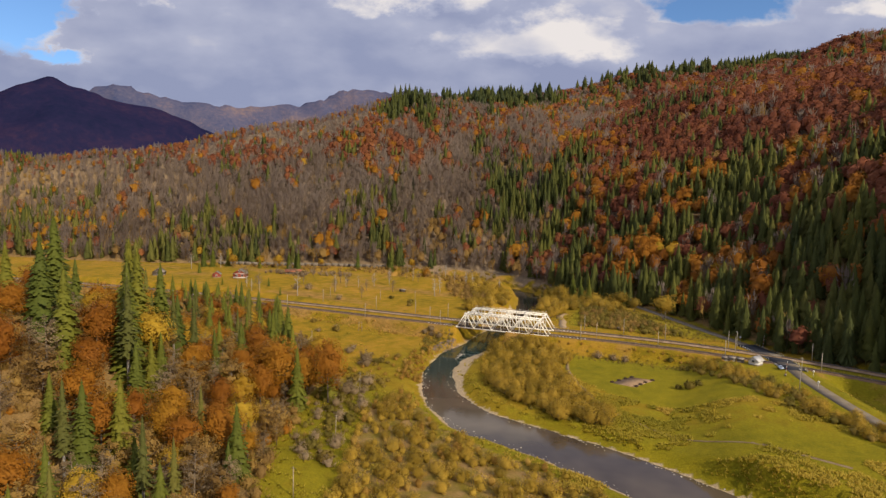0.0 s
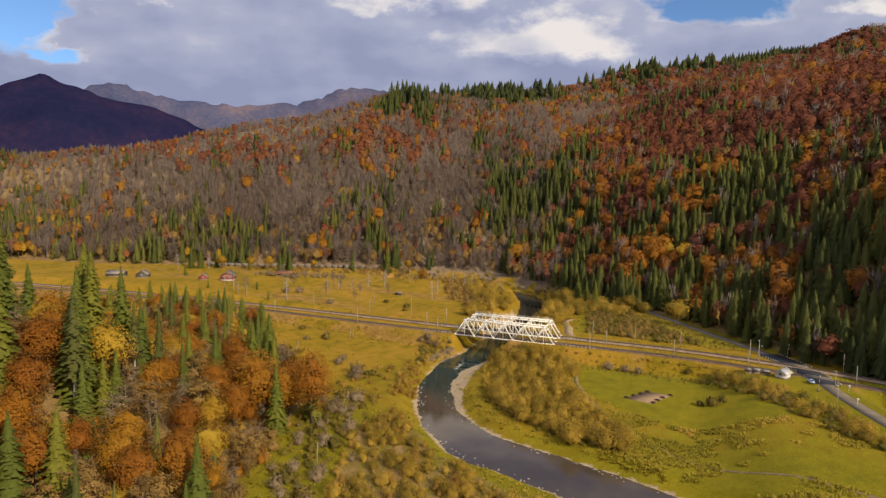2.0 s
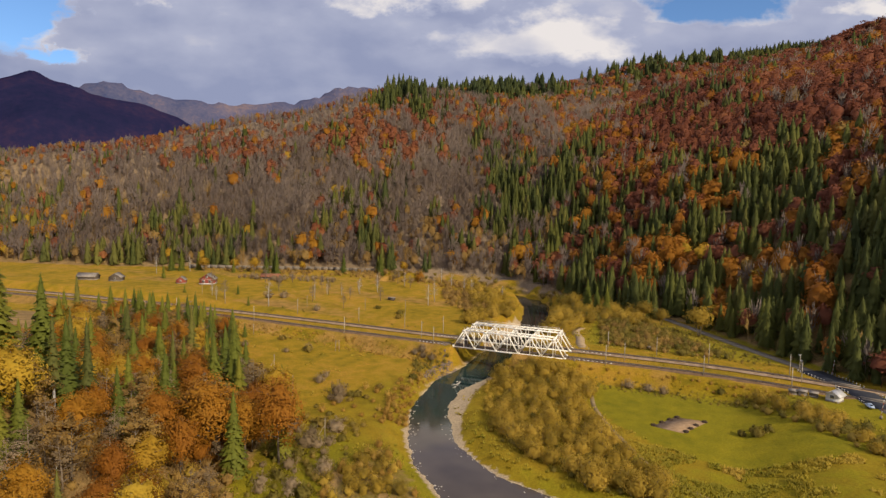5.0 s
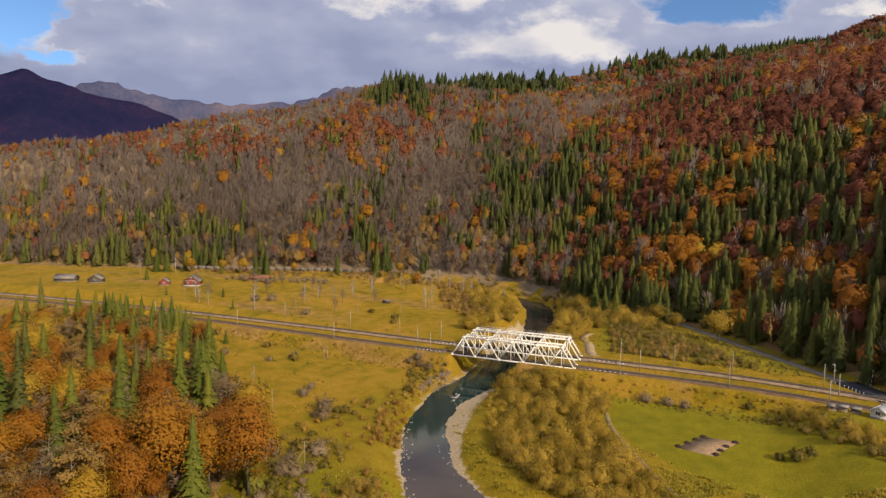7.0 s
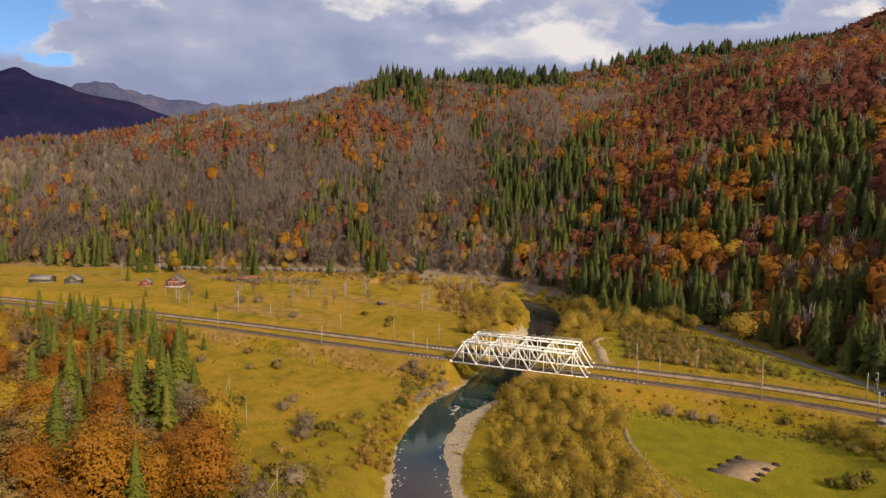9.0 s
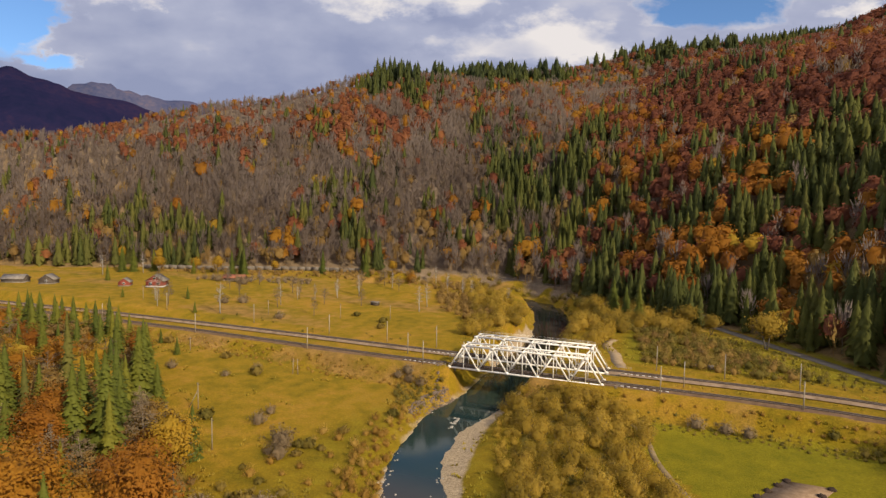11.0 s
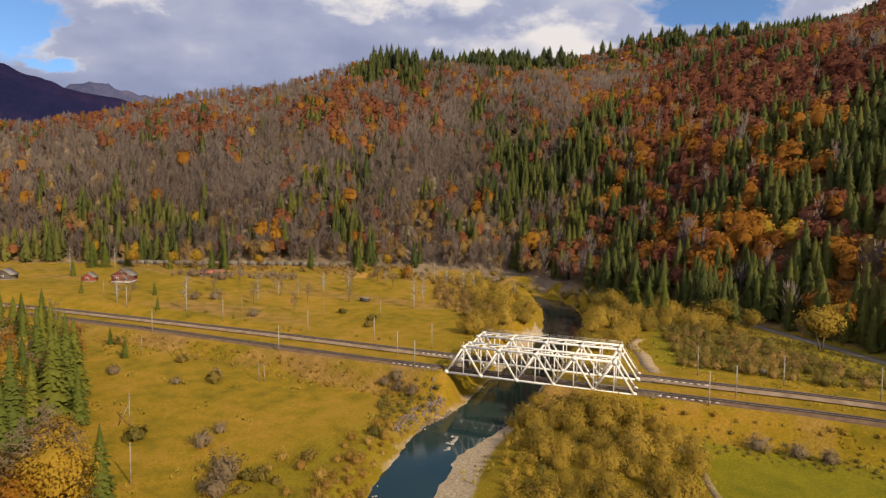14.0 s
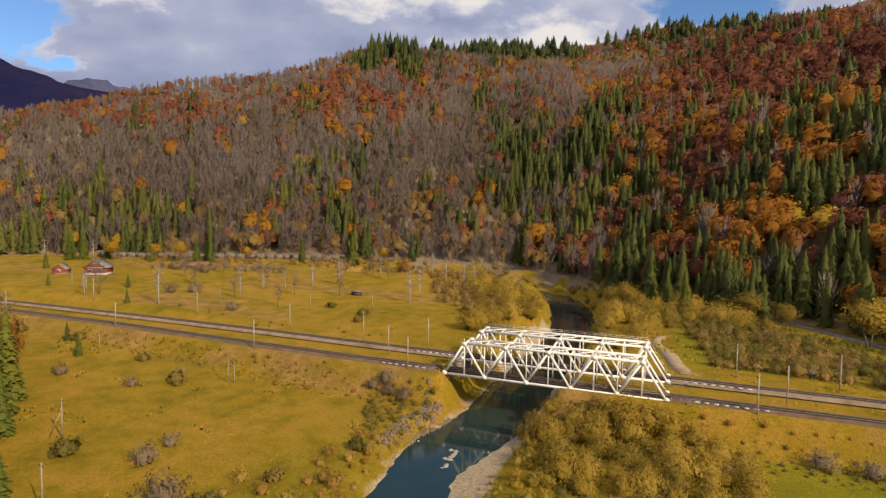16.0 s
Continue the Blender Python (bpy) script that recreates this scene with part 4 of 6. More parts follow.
red = gable_house("house", "red wooden farmhouse with white windows and a grey gable roof", "house", -234, 81, radians(-62), 9.5, 10.5, 4.4, 3.6, M["red_wood"], M["grey_roof"], 0.8,
                  [(-2.4, 2.5, "x", 1.7, 1.6), (2.4, 2.5, "x", 1.7, 1.6), (0, 6.0, "x", 1.5, 1.3), (-2.2, 2.5, "y", 1.4, 1.4), (2.2, 2.5, "y", 1.4, 1.4)])
part("gable_trim", box(4.76, 4.86, -5.0, 5.0, 4.15, 4.4), M["white"], red, "white boards")
part("plinth", box(-4.9, 4.9, -5.4, 5.4, 0.3, 1.1), M["white"], red, "white plastered plinth")
gable_house("barn", "small red wooden barn with a pale grey roof", "barn", -255, 75, radians(-55), 7.5, 6.5, 2.8, 2.4, M["red_wood"], M["grey_roof"], 0.5, [(0, 2.0, "x", 1.2, 1.0)])
gable_house("shed", "long weathered shed with a rusty red roof", "shed", -214, 130, radians(20), 15, 6.5, 2.2, 2.0, M["dark_wood"], M["red_roof"], 0.5)
gable_house("house", "grey wooden cottage with a brown-grey roof", "house", -309, 62, radians(-60), 8, 9, 3.2, 3.2, M["dark_wood"], M["grey_roof"], 0.6, [(0, 2.2, "x", 1.2, 1.2)])
gable_house("barn", "grey wooden barn with a broad grey roof", "barn", -333, 56, radians(25), 14, 8, 2.8, 2.6, M["dark_wood"], M["grey_roof"], 0.6)
hut = gable_house("crossing_hut", "small white crossing keeper's hut with a pale gable roof", "hut", 157.5, -15.5, radians(-122), 5.0, 4.2, 2.8, 1.5, M["white"], M["pale_roof"], 0.7, [(0, 2.2, "x", 1.2, 1.1), (-0.8, 2.1, "y", 1.2, 1.2)])
part("chimney", box(-1.2, -0.7, -0.2, 0.3, 3.6, 5.0), M["concrete"], hut)
for k, (dx, dy, mt) in enumerate(((-6.2, 2.4, "dark_wood"), (-9.6, 3.4, "concrete"), (-12.6, 4.4, "concrete"))):
    gable_house("shed", "low grey shed beside the crossing hut", "shed", 157.5 + dx, -15.5 + dy, radians(-18), 2.8, 2.6, 1.7, 0.5, M[mt], M["grey_roof"], 0.2)

# warning posts and lamps at the crossing
for x_, y_, h in ((169.3, -53.5, 9.0), (174.5, -26, 7.5), (152.6, 23, 7.5)):
    th = thing("street_lamp", "tall pale pole with a lamp head by the road", "lamp", (x_, y_, land1(x_, y_)), group="lamps at the crossing")
    part("shaft", tube([(0, 0, 0), (0, 0, h)], [0.16, 0.1], 7), M["pole"], th)
    part("lamp_head", box(-0.75, 0.1, -0.14, 0.14, h - 0.05, h + 0.13), M["white"], th)
for x_, y_ in ((178.5, -29), (155, 33), (177, -47)):
    th = thing("warning_sign", "white round crossing sign on a thin post", "sign", (x_, y_, land1(x_, y_)), group="signs at the crossing")
    part("post", tube([(0, 0, 0), (0, 0, 2.7)], [0.06, 0.05], 6), M["white"], th)
    part("plate", tube([(0, -0.07, 2.8), (0, -0.03, 2.8)], [0.5, 0.5], 14), M["white"], th)
for x_, y_, s in ((167.5, -31.5, 1), (165, 24, -1)):
    th = thing("barrier", "red and white crossing barrier boom raised upright", "barrier", (x_, y_, land1(x_, y_)), group="crossing barriers")
    part("machine_box", box(-0.35, 0.35, -0.3, 0.3, 0, 1.1), M["concrete"], th)
    for k in range(6):
        part("boom_stripe", tube([(0.08 * k, 0, 1.0 + k * 0.95), (0.08 * k + 0.08, 0, 1.95 + k * 0.95)], [0.09, 0.085], 6), M["white"] if k % 2 else M["red_wood"], th)

# pale retaining wall along the road under the hill
wall_line = spline([(-320, 146), (-266, 166), (-190, 199), (-150, 214)], 6)
wz = land(wall_line[:, 0], wall_line[:, 1])
for i_ in range(len(wall_line) - 1):
    a_, b_ = wall_line[i_], wall_line[i_ + 1]
    zz = min(wz[i_], wz[i_ + 1])
    o = part("wall_panel", beam((a_[0], a_[1], zz + 1.6), (b_[0], b_[1], zz + 1.3), 0.3, 3.6, (-0.4, 0.9, 0)), M["old_wall"])
    tagged(o, "pale concrete panel of a wall along the foot of the wood", "wall", "roadside wall panels", "structure")

# tilled plot with manure heaps
plot = [(95.5, -51.5), (103, -38.5), (114, -38.8), (105.5, -54)]
pz = [land1(*p) + 0.06 for p in plot]
V = np.array([(p[0], p[1], z_) for p, z_ in zip(plot, pz)] + [(p[0], p[1], z_ - 0.4) for p, z_ in zip(plot, pz)])
tagged(part("tilled_plot", (V, np.array([(0, 3, 2, 1), (4, 5, 6, 7), (0, 1, 5, 4), (1, 2, 6, 5), (2, 3, 7, 6), (3, 0, 4, 7)])[:, ::-1]), M["soil"]), "patch of bare brown tilled soil in a meadow", "soil", kind="structure")


def lump(r, h, seed, rough=0.25, seg=10, rings=4):
    g = np.random.default_rng(seed)
    V, F = [], []
    for i_ in range(rings):
        a = i_ / rings * math.pi / 2
        for k in range(seg):
            b = 2 * math.pi * k / seg
            s = 1 + g.uniform(-rough, rough)
            V.append((r * s * math.cos(a) * math.cos(b), r * s * math.cos(a) * math.sin(b), h * math.sin(a) * s - (0.1 if i_ == 0 else 0)))
    V.append((0, 0, h))
    for i_ in range(rings - 1):
        for k in range(seg):
            F.append((i_ * seg + k, i_ * seg + (k + 1) % seg, (i_ + 1) * seg + (k + 1) % seg, (i_ + 1) * seg + k))
    T = [((rings - 1) * seg + k, (rings - 1) * seg + (k + 1) % seg, rings * seg) for k in range(seg)]
    return np.array(V), [np.array(F), np.array(T)]


heap_me = mesh_of("manure_heap", *lump(1.0, 0.7, 3), M["dung"])
for x_, y_ in ((95.8, -50.5), (98.4, -46.4), (101, -42.3), (103.6, -38.9), (112.8, -39.8), (109.8, -44.5), (106.5, -52.5), (108, -48.6)):
    o = new("manure_heap", heap_me)
    o.location, o.rotation_euler = (x_, y_, land1(x_, y_) + 0.02), (0, 0, rng.uniform(0, 6))
    tagged(o, "small dark heap of manure on tilled soil", "heap", "manure heaps on the plot")
cart = thing("hay_shelter", "small dark wooden shelter standing in the meadow", "shelter", (-86, 101.7, land1(-86, 101.7)))
part("body", box(-2.2, 2.2, -1.3, 1.3, 0, 1.8), M["dark_wood"], cart)
part("roof", box(-2.6, 2.6, -1.7, 1.7, 1.8, 2.05), M["grey_roof"], cart)

# a small car waiting at the crossing
car_x, car_y = 167.1, -20.2
car_dir = td[int(np.argmin(((dense - (car_x, car_y)) ** 2).sum(1)))]
car = thing("car", "small pale blue hatchback standing at the level crossing", "car", (car_x, car_y, 0.84), math.atan2(car_dir[1], car_dir[0]))
M["car_paint"] = plain("pale_blue_car_paint", (0.36, 0.43, 0.55), (0.46, 0.53, 0.64), 0.5, 0.3, 0.2, 0.02)
prof_ = [(-2.0, 0.35), (-2.02, 0.85), (-1.3, 0.98), (-0.75, 1.42), (0.95, 1.45), (1.75, 0.95), (1.98, 0.85), (2.0, 0.35)]
V = np.array([(a_, s_ * (0.84 if b_ < 1.2 else 0.66), b_) for s_ in (-1, 1) for a_, b_ in prof_])
part("body", (V, [np.array([list(range(8))[::-1], list(range(8, 16))]), np.array([(k, (k + 1) % 8, (k + 1) % 8 + 8, k + 8) for k in range(8)])]), M["car_paint"], car)
part("windscreen", beam((-1.24, 0, 1.04), (-0.82, 0, 1.38), 1.25, 0.05, (0, 1, 0)), M["glass"], car)
part("rear_window", beam((1.65, 0, 1.04), (1.05, 0, 1.40), 1.2, 0.05, (0, 1, 0)), M["glass"], car)
for s_ in (-1, 1):
    part("side_window", beam((-0.75, s_ * 0.775, 1.16), (1.1, s_ * 0.775, 1.16), 0.04, 0.3, (0, 1, 0)), M["glass"], car)
    for a_ in (-1.25, 1.25):
        wh = part("wheel", tube([(a_, s_ * 0.68, 0.31), (a_, s_ * 0.88, 0.31)], [0.31, 0.31], 12), M["black"], car)
        part("rim", tube([(a_, s_ * 0.86, 0.31), (a_, s_ * 0.9, 0.31)], [0.18, 0.18], 10), M["rail"], wh)

# hand rails on the approaches to the bridges
for x0_, x1_, y_, z_ in ((56, 62, -1.2, 0.4), (56, 63, 13.0, 0.7), (-7, -1, -1.2, 0.4), (-7, -1, 13.0, 0.7), (56, 63, 21.2, 0.8)):
    rl = thing("approach_railing", "plain grey steel railing beside the end of a bridge", "railing", (x0_, y_, z_), group="railings at the bridge ends")
    for k in range(4):
        part("post", beam(((x1_ - x0_) * k / 3, 0, -0.6), ((x1_ - x0_) * k / 3, 0, 1.1), 0.08, 0.08, (0, 1, 0)), M["pole"], rl)
    for h_ in (0.55, 1.08):
        part("bar", beam((-0.05, 0, h_), (x1_ - x0_ + 0.05, 0, h_), 0.06, 0.06, (0, 1, 0)), M["pole"], rl)

# ruined low wall in the scrub beyond the line
ruin = thing("ruined_wall", "low pale broken wall with a dark opening in the scrub", "wall", (88, 36.5, land1(88, 36.5)), radians(-18))
part("wall_slab", box(-5.5, -0.4, -0.2, 0.2, -0.4, 0.9), M["concrete"], ruin)
part("wall_slab", box(1.1, 3.4, -0.2, 0.2, -0.4, 1.5), M["concrete"], ruin)
part("lintel", box(-0.6, 1.3, -0.22, 0.22, 1.2, 1.5), M["dark_wood"], ruin)

# ---- vegetation ----


def unit(g, n):
    v = g.normal(size=(n, 3))
    return v / np.linalg.norm(v, axis=1)[:, None]


def leaf_quads(g, C, size, flat=0.0, out=None, along=None):
    """One small leaf clump (a three-sided blade) at each centre, facing outwards more than not; along draws them out in a direction."""
    n = len(C)
    nor = out * 1.15 + unit(g, n) * 0.75
    nor[:, 2] += flat
    nor = np.where((nor * out).sum(1)[:, None] < 0, -nor, nor)
    nor /= np.linalg.norm(nor, axis=1)[:, None]
    lead = unit(g, n) if along is None else along + unit(g, n) * 0.55
    a = lead - nor * (lead * nor).sum(1)[:, None]
    a /= np.linalg.norm(a, axis=1)[:, None] + 1e-9
    b = np.cross(nor, a)
    s = size * g.uniform(0.6, 1.35, (n, 1))
    ln, wd = (1.0, 0.75) if along is None else (1.45, 0.5)
    V = np.stack([C + a * s * ln, C - a * s * 0.55 + b * s * wd, C - a * s * 0.55 - b * s * wd], 1).reshape(-1, 3)
    N = out * 1.0 + nor * 0.35 + (0, 0, 0.25)
    N /= np.linalg.norm(N, axis=1)[:, None]
    return V, np.arange(3 * n).reshape(-1, 3), np.repeat(N, 3, 0)


def dome(g, wide, tall, zc, rough, seg=7, rings=5):
    """An uneven inner crown that closes the gaps between the outer sprays."""
    V, N, F = [], [], []
    for r_ in range(rings):
        a = -0.9 + 2.35 * r_ / (rings - 1)
        for k in range(seg):
            b = 2 * math.pi * (k + 0.5 * (r_ % 2)) / seg
            s = 1 + g.uniform(-rough, rough)
            d = np.array((math.cos(a) * math.cos(b), math.cos(a) * math.sin(b), math.sin(a)))
            V.append(d * s * (wide, wide, tall) + (0, 0, zc))
            N.append(d)
    for r_ in range(rings - 1):
        for k in range(seg):
            p, q, u, w = r_ * seg + k, r_ * seg + (k + 1) % seg, (r_ + 1) * seg + (k + 1) % seg, (r_ + 1) * seg + k
            F += [(p, q, u), (p, u, w)]
    return np.array(V), np.array(F), np.array(N)


def merged(*gs):
    Vs, Fs, Ns, n = [], [], [], 0
    for V, F, N in gs:
        Vs.append(V), Fs.append(F + n), Ns.append(N)
        n += len(V)
    N = np.concatenate(Ns)
    return np.concatenate(Vs), np.concatenate(Fs), N / (np.linalg.norm(N, axis=1)[:, None] + 1e-9)


def billow(g, lobes, centre, rough=0.16, seg=7, rings=4):
    """Rounded lobes of foliage: each (x, y, z, radius, half height), shaded as parts of one crown."""
    out = []
    for x, y, z, r, hh in lobes:
        V, F, N = dome(g, r, hh, 0.0, rough, seg, rings)
        V = V + (x, y, z)
        O = V - centre
        O = O / (np.linalg.norm(O, axis=1)[:, None] + 1e-9)
        out.append((V, F, N * 0.45 + O * 0.5 + (0.05, -0.05, 0.35)))
    return merged(*out)


def spire(g, h, r, low, seg=8, rings=8, power=0.8):
    """The dense inside of a conifer: a ragged cone in tiers."""
    V, N, F = [], [], []
    for k in range(rings):
        f_ = low + (1 - low) * k / (rings - 1)
        rad = r * (1 - f_) ** power * (1.0 if k % 2 else 0.72) + 0.01 * r
        for j in range(seg):
            b = 2 * math.pi * (j + 0.5 * (k % 2)) / seg
            s = rad * g.uniform(0.72, 1.2)
            V.append((s * math.cos(b), s * math.sin(b), h * f_ - (0.02 * h if k % 2 else 0)))
            N.append((math.cos(b), math.sin(b), 0.55))
    for k in range(rings - 1):
        for j in range(seg):
            p, q, u, w = k * seg + j, k * seg + (j + 1) % seg, (k + 1) * seg + (j + 1) % seg, (k + 1) * seg + j
            F += [(p, q, u), (p, u, w)]
    return np.array(V), np.array(F), np.array(N)


def limb(p, q, r0, r1, sides=4):
    return tube([p, (np.array(p) + np.array(q)) / 2 + (0, 0, 0.04 * np.linalg.norm(np.array(q) - np.array(p))), q], [r0, (r0 + r1) / 2, r1], sides)


def broadleaf(seed, h, r, n_leaf, size, low=0.28, leafy=1.0, stems=1):
    """Trunk with limbs, and a crown of leaf clumps gathered round the limb ends."""
    g = np.random.default_rng(seed)
    wood, ends = [], []
    for s in range(stems):
        top = np.array((g.uniform(-1, 1) * r * (0.15 + 0.35 * (stems > 1)), g.uniform(-1, 1) * r * (0.15 + 0.35 * (stems > 1)), h * g.uniform(0.82, 0.92)))
        mid_ = top * 0.5 + np.array((g.uniform(-0.3, 0.3), g.uniform(-0.3, 0.3), 0))
        rad = 0.014 * h + 0.06
        wood.append(tube([(0.25 * s, 0.1 * s, -0.4), mid_, top], [rad, rad * 0.6, rad * 0.15], 6))
        nl = 16 if stems == 1 else 9
        for k in range(nl):
            f_ = low + (0.92 - low) * (k + g.uniform(0, 0.8)) / nl
            p = mid_ * (f_ / 0.5) if f_ < 0.5 else mid_ + (top - mid_) * ((f_ - 0.5) / 0.5)
            az = k * 2.4 + g.uniform(-0.5, 0.5)
            wid = r * math.sqrt(max(0.08, 1 - ((f_ - 0.5) / 0.56) ** 2)) * g.uniform(0.7, 1.05)
            q = p + np.array((math.cos(az) * wid, math.sin(az) * wid, wid * g.uniform(0.15, 0.65)))
            wood.append(limb(p, q, rad * 0.38, rad * 0.08))
            ends.append((p, q, wid))
            if leafy < 0.6:
                for j in range(3):
                    b0 = p + (q - p) * g.uniform(0.3, 0.9)
                    b1 = b0 + np.array((g.normal() * 0.3, g.normal() * 0.3, g.uniform(0.2, 0.7))) * wid * 0.7
                    wood.append(limb(b0, b1, rad * 0.14, rad * 0.04, 3))
        ends.append((top * 0.8, top + (0, 0, h * 0.06), r * 0.4))
    C = []
    shell = int(n_leaf * 0.55) if leafy >= 0.6 else 0
    per = max(4, int((n_leaf - shell) / len(ends)))
    for p, q, wid in ends:
        t = np.sqrt(g.uniform(0.12, 1.0, per))[:, None]
        c = p + (q - p) * t
        off = unit(g, per) * (wid * 0.50 * g.uniform(0.2, 1, (per, 1)))
        off[:, 2] *= 0.7
        C.append(c + off)
    if shell:
        # outer leaves follow an uneven, lobed crown
        u = unit(g, shell)
        lobes = unit(g, 11)
        swell = 0.66 + 0.42 * np.clip((u @ lobes.T).max(1) - 0.5, 0, 1) / 0.5
        zc = h * (low + 1.0) / 2
        hh = h * (1 - low) / 2
        subs = unit(g, 7) * (r * 0.46, r * 0.46, hh * 0.46) + (0, 0, zc)
        C.append(u * (r * 0.66, r * 0.66, hh * 0.60) * (swell * g.uniform(0.84, 1.06, shell))[:, None] + subs[g.integers(7, size=shell)])
    C = np.concatenate(C)
    cen = np.array((0, 0, h * 0.55))
    O = C - cen
    O /= np.linalg.norm(O, axis=1)[:, None] + 1e-9
    leaves = leaf_quads(g, C, size, 0.15, O)
    if shell:
        body = [(0, 0, zc, r * 0.50, hh * 0.52)] + [(a, b, c, r * 0.26, hh * 0.25) for a, b, c in subs]
        leaves = merged(billow(g, body, (0, 0, h * 0.5), 0.26, 7, 4), leaves)
    return join(*wood), leaves


def conifer(seed, h, r, whorls, per, base_droop=0.35, low=0.10, fill=3):
    """Trunk with whorls of drooping boughs, each a spray of needle fans."""
    g = np.random.default_rng(seed)
    wood = tube([(0, 0, -0.4), (0, 0, h * 0.5), (0, 0, h)], [0.012 * h + 0.05, 0.008 * h + 0.03, 0.02], 6)
    V, F = [], []
    n = 0
    for k in range(whorls):
        f_ = low + (0.985 - low) * (k / (whorls - 1)) ** 0.9
        ln = r * (1 - f_) ** 0.85 * g.uniform(0.82, 1.12) + 0.12
        for j in range(per):
            if g.uniform() < 0.08:
                continue
            az = 2 * math.pi * (j + 0.5 * (k % 2)) / per + g.uniform(-0.25, 0.25)
            l = ln * g.uniform(0.7, 1.12)
            z0 = h * f_ + g.uniform(-0.5, 0.5) * min(1.0, h / 8)
            droop = base_droop * g.uniform(0.6, 1.5)
            d = np.array((math.cos(az), math.sin(az), 0))
            s = np.array((-math.sin(az), math.cos(az), 0))
            for q in range(fill):
                t0, t1 = q / (fill + 0.6), min(1.0, (q + 1.5) / (fill + 0.2))
                w = l * (0.27 - 0.055 * q) * g.uniform(0.6, 1.3) + 0.07
                p0 = d * l * t0 + (0, 0, z0 - droop * l * t0 ** 1.6)
                p1 = d * l * t1 + (0, 0, z0 - droop * l * t1 ** 1.3 + 0.1 * l * (t1 > 0.9))
                m_ = (p0 * 0.45 + p1 * 0.55)
                dip = np.array((0, 0, -0.16 * l * g.uniform(0.5, 1.3)))
                V += [p0, m_ + s * w + dip, p1, m_ - s * w + dip]
                F += [(n, n + 1, n + 2), (n, n + 2, n + 3)]
                n += 4
    V = np.array(V)
    N = np.stack([V[:, 0], V[:, 1], 0.75 * np.hypot(V[:, 0], V[:, 1]) + 0.05 * r], 1)
    N /= np.linalg.norm(N, axis=1)[:, None] + 1e-9
    return wood, merged(spire(g, h, r * 0.56, low + 0.03, 8, 12), (V, np.array(F)[:, ::-1], N))


def bush(seed, r, h, n_leaf, size, stems=9):
    """Many-stemmed bush: branches fan out from the base, with feathery leaves along their upper part."""
    g = np.random.default_rng(seed)
    wood, C, A = [], [], []
    nb = stems * 3
    per = max(3, n_leaf // nb)
    ph = g.uniform(0, 6.28, 3)
    for s in range(nb):
        az = s * 2.4 + g.uniform(-0.4, 0.4)
        f_ = math.sqrt((s + 0.5) / nb)
        bulge = 1 + 0.13 * math.sin(3 * az + ph[0]) + 0.10 * math.sin(5 * az + ph[1])
        rr = r * f_ * bulge * g.uniform(0.8, 1.05)
        d = np.array((math.cos(az), math.sin(az), 0))
        base = d * 0.22 * rr + (0, 0, -0.3)
        end = d * rr + (0, 0, h * (1 - 0.58 * f_ ** 2.2) * g.uniform(0.76, 1.06))
        if s % 3 == 0:
            wood.append(limb(base, base + (end - base) * 0.85, 0.05 + 0.008 * h, 0.015, 3))
        t = g.uniform(0.12, 1.0, per)[:, None] ** 0.6
        c = base + (end - base) * np.concatenate([t, t, t ** 0.85], 1)
        C.append(c + g.normal(size=(per, 3)) * (0.085 * r))
        dr = (end - base) / np.linalg.norm(end - base)
        A.append(np.broadcast_to(dr, (per, 3)))
    C, A = np.concatenate(C), np.concatenate(A)
    C[:, 2] = np.maximum(C[:, 2], 0.12)
    O = C - (0, 0, h * 0.3)
    O /= np.linalg.norm(O, axis=1)[:, None] + 1e-9
    body = billow(g, [(0, 0, h * 0.30, r * 0.46, h * 0.30)], (0, 0, h * 0.1), 0.3, 7 if n_leaf > 400 else 6, 4 if n_leaf > 400 else 3)
    return join(*wood), merged(body, leaf_quads(g, C, size, 0.0, O, A))


def make_kind(name, label, category, builds, leaf, bark, group):
    """Prototypes of one kind of tree or bush, each a thing with its parts; returns the first objects to be copied."""
    protos = []
    for wood, crown in builds:
        th = thing(name, label, category, (0, 0, -500), group=group)
        part("trunk" if category != "bush" else "stem", wood, M[bark], th)
        c = new("crown", mesh_of("crown", crown[0], crown[1], M[leaf], normals=crown[2]))
        c.parent = th
        at = c.data.attributes.new("tint", "FLOAT", "POINT")
        at.data.foreach_set("value", np.full(len(c.data.vertices), 0.0, np.float32))
        protos.append([th, 0])
    return protos


def put(protos, x, y, scale=1.0, sink=0.2, label=""):
    p = protos[int(rng.integers(len(protos)))]
    m = Matrix.Translation((x, y, land1(x, y) - sink)) @ Matrix.Rotation(rng.uniform(0, 6.28), 4, "Z") @ Matrix.Diagonal((scale * rng.uniform(0.9, 1.1), scale * rng.uniform(0.9, 1.1), scale, 1))
    if p[1] == 0:
        p[1] = 1
        p[0].matrix_basis = m
        ob = p[0]
    else:
        ob = copy_thing(p[0], Matrix.Identity(4))
        ob.matrix_basis = m
    if label:
        tagged(ob, label)
    return ob


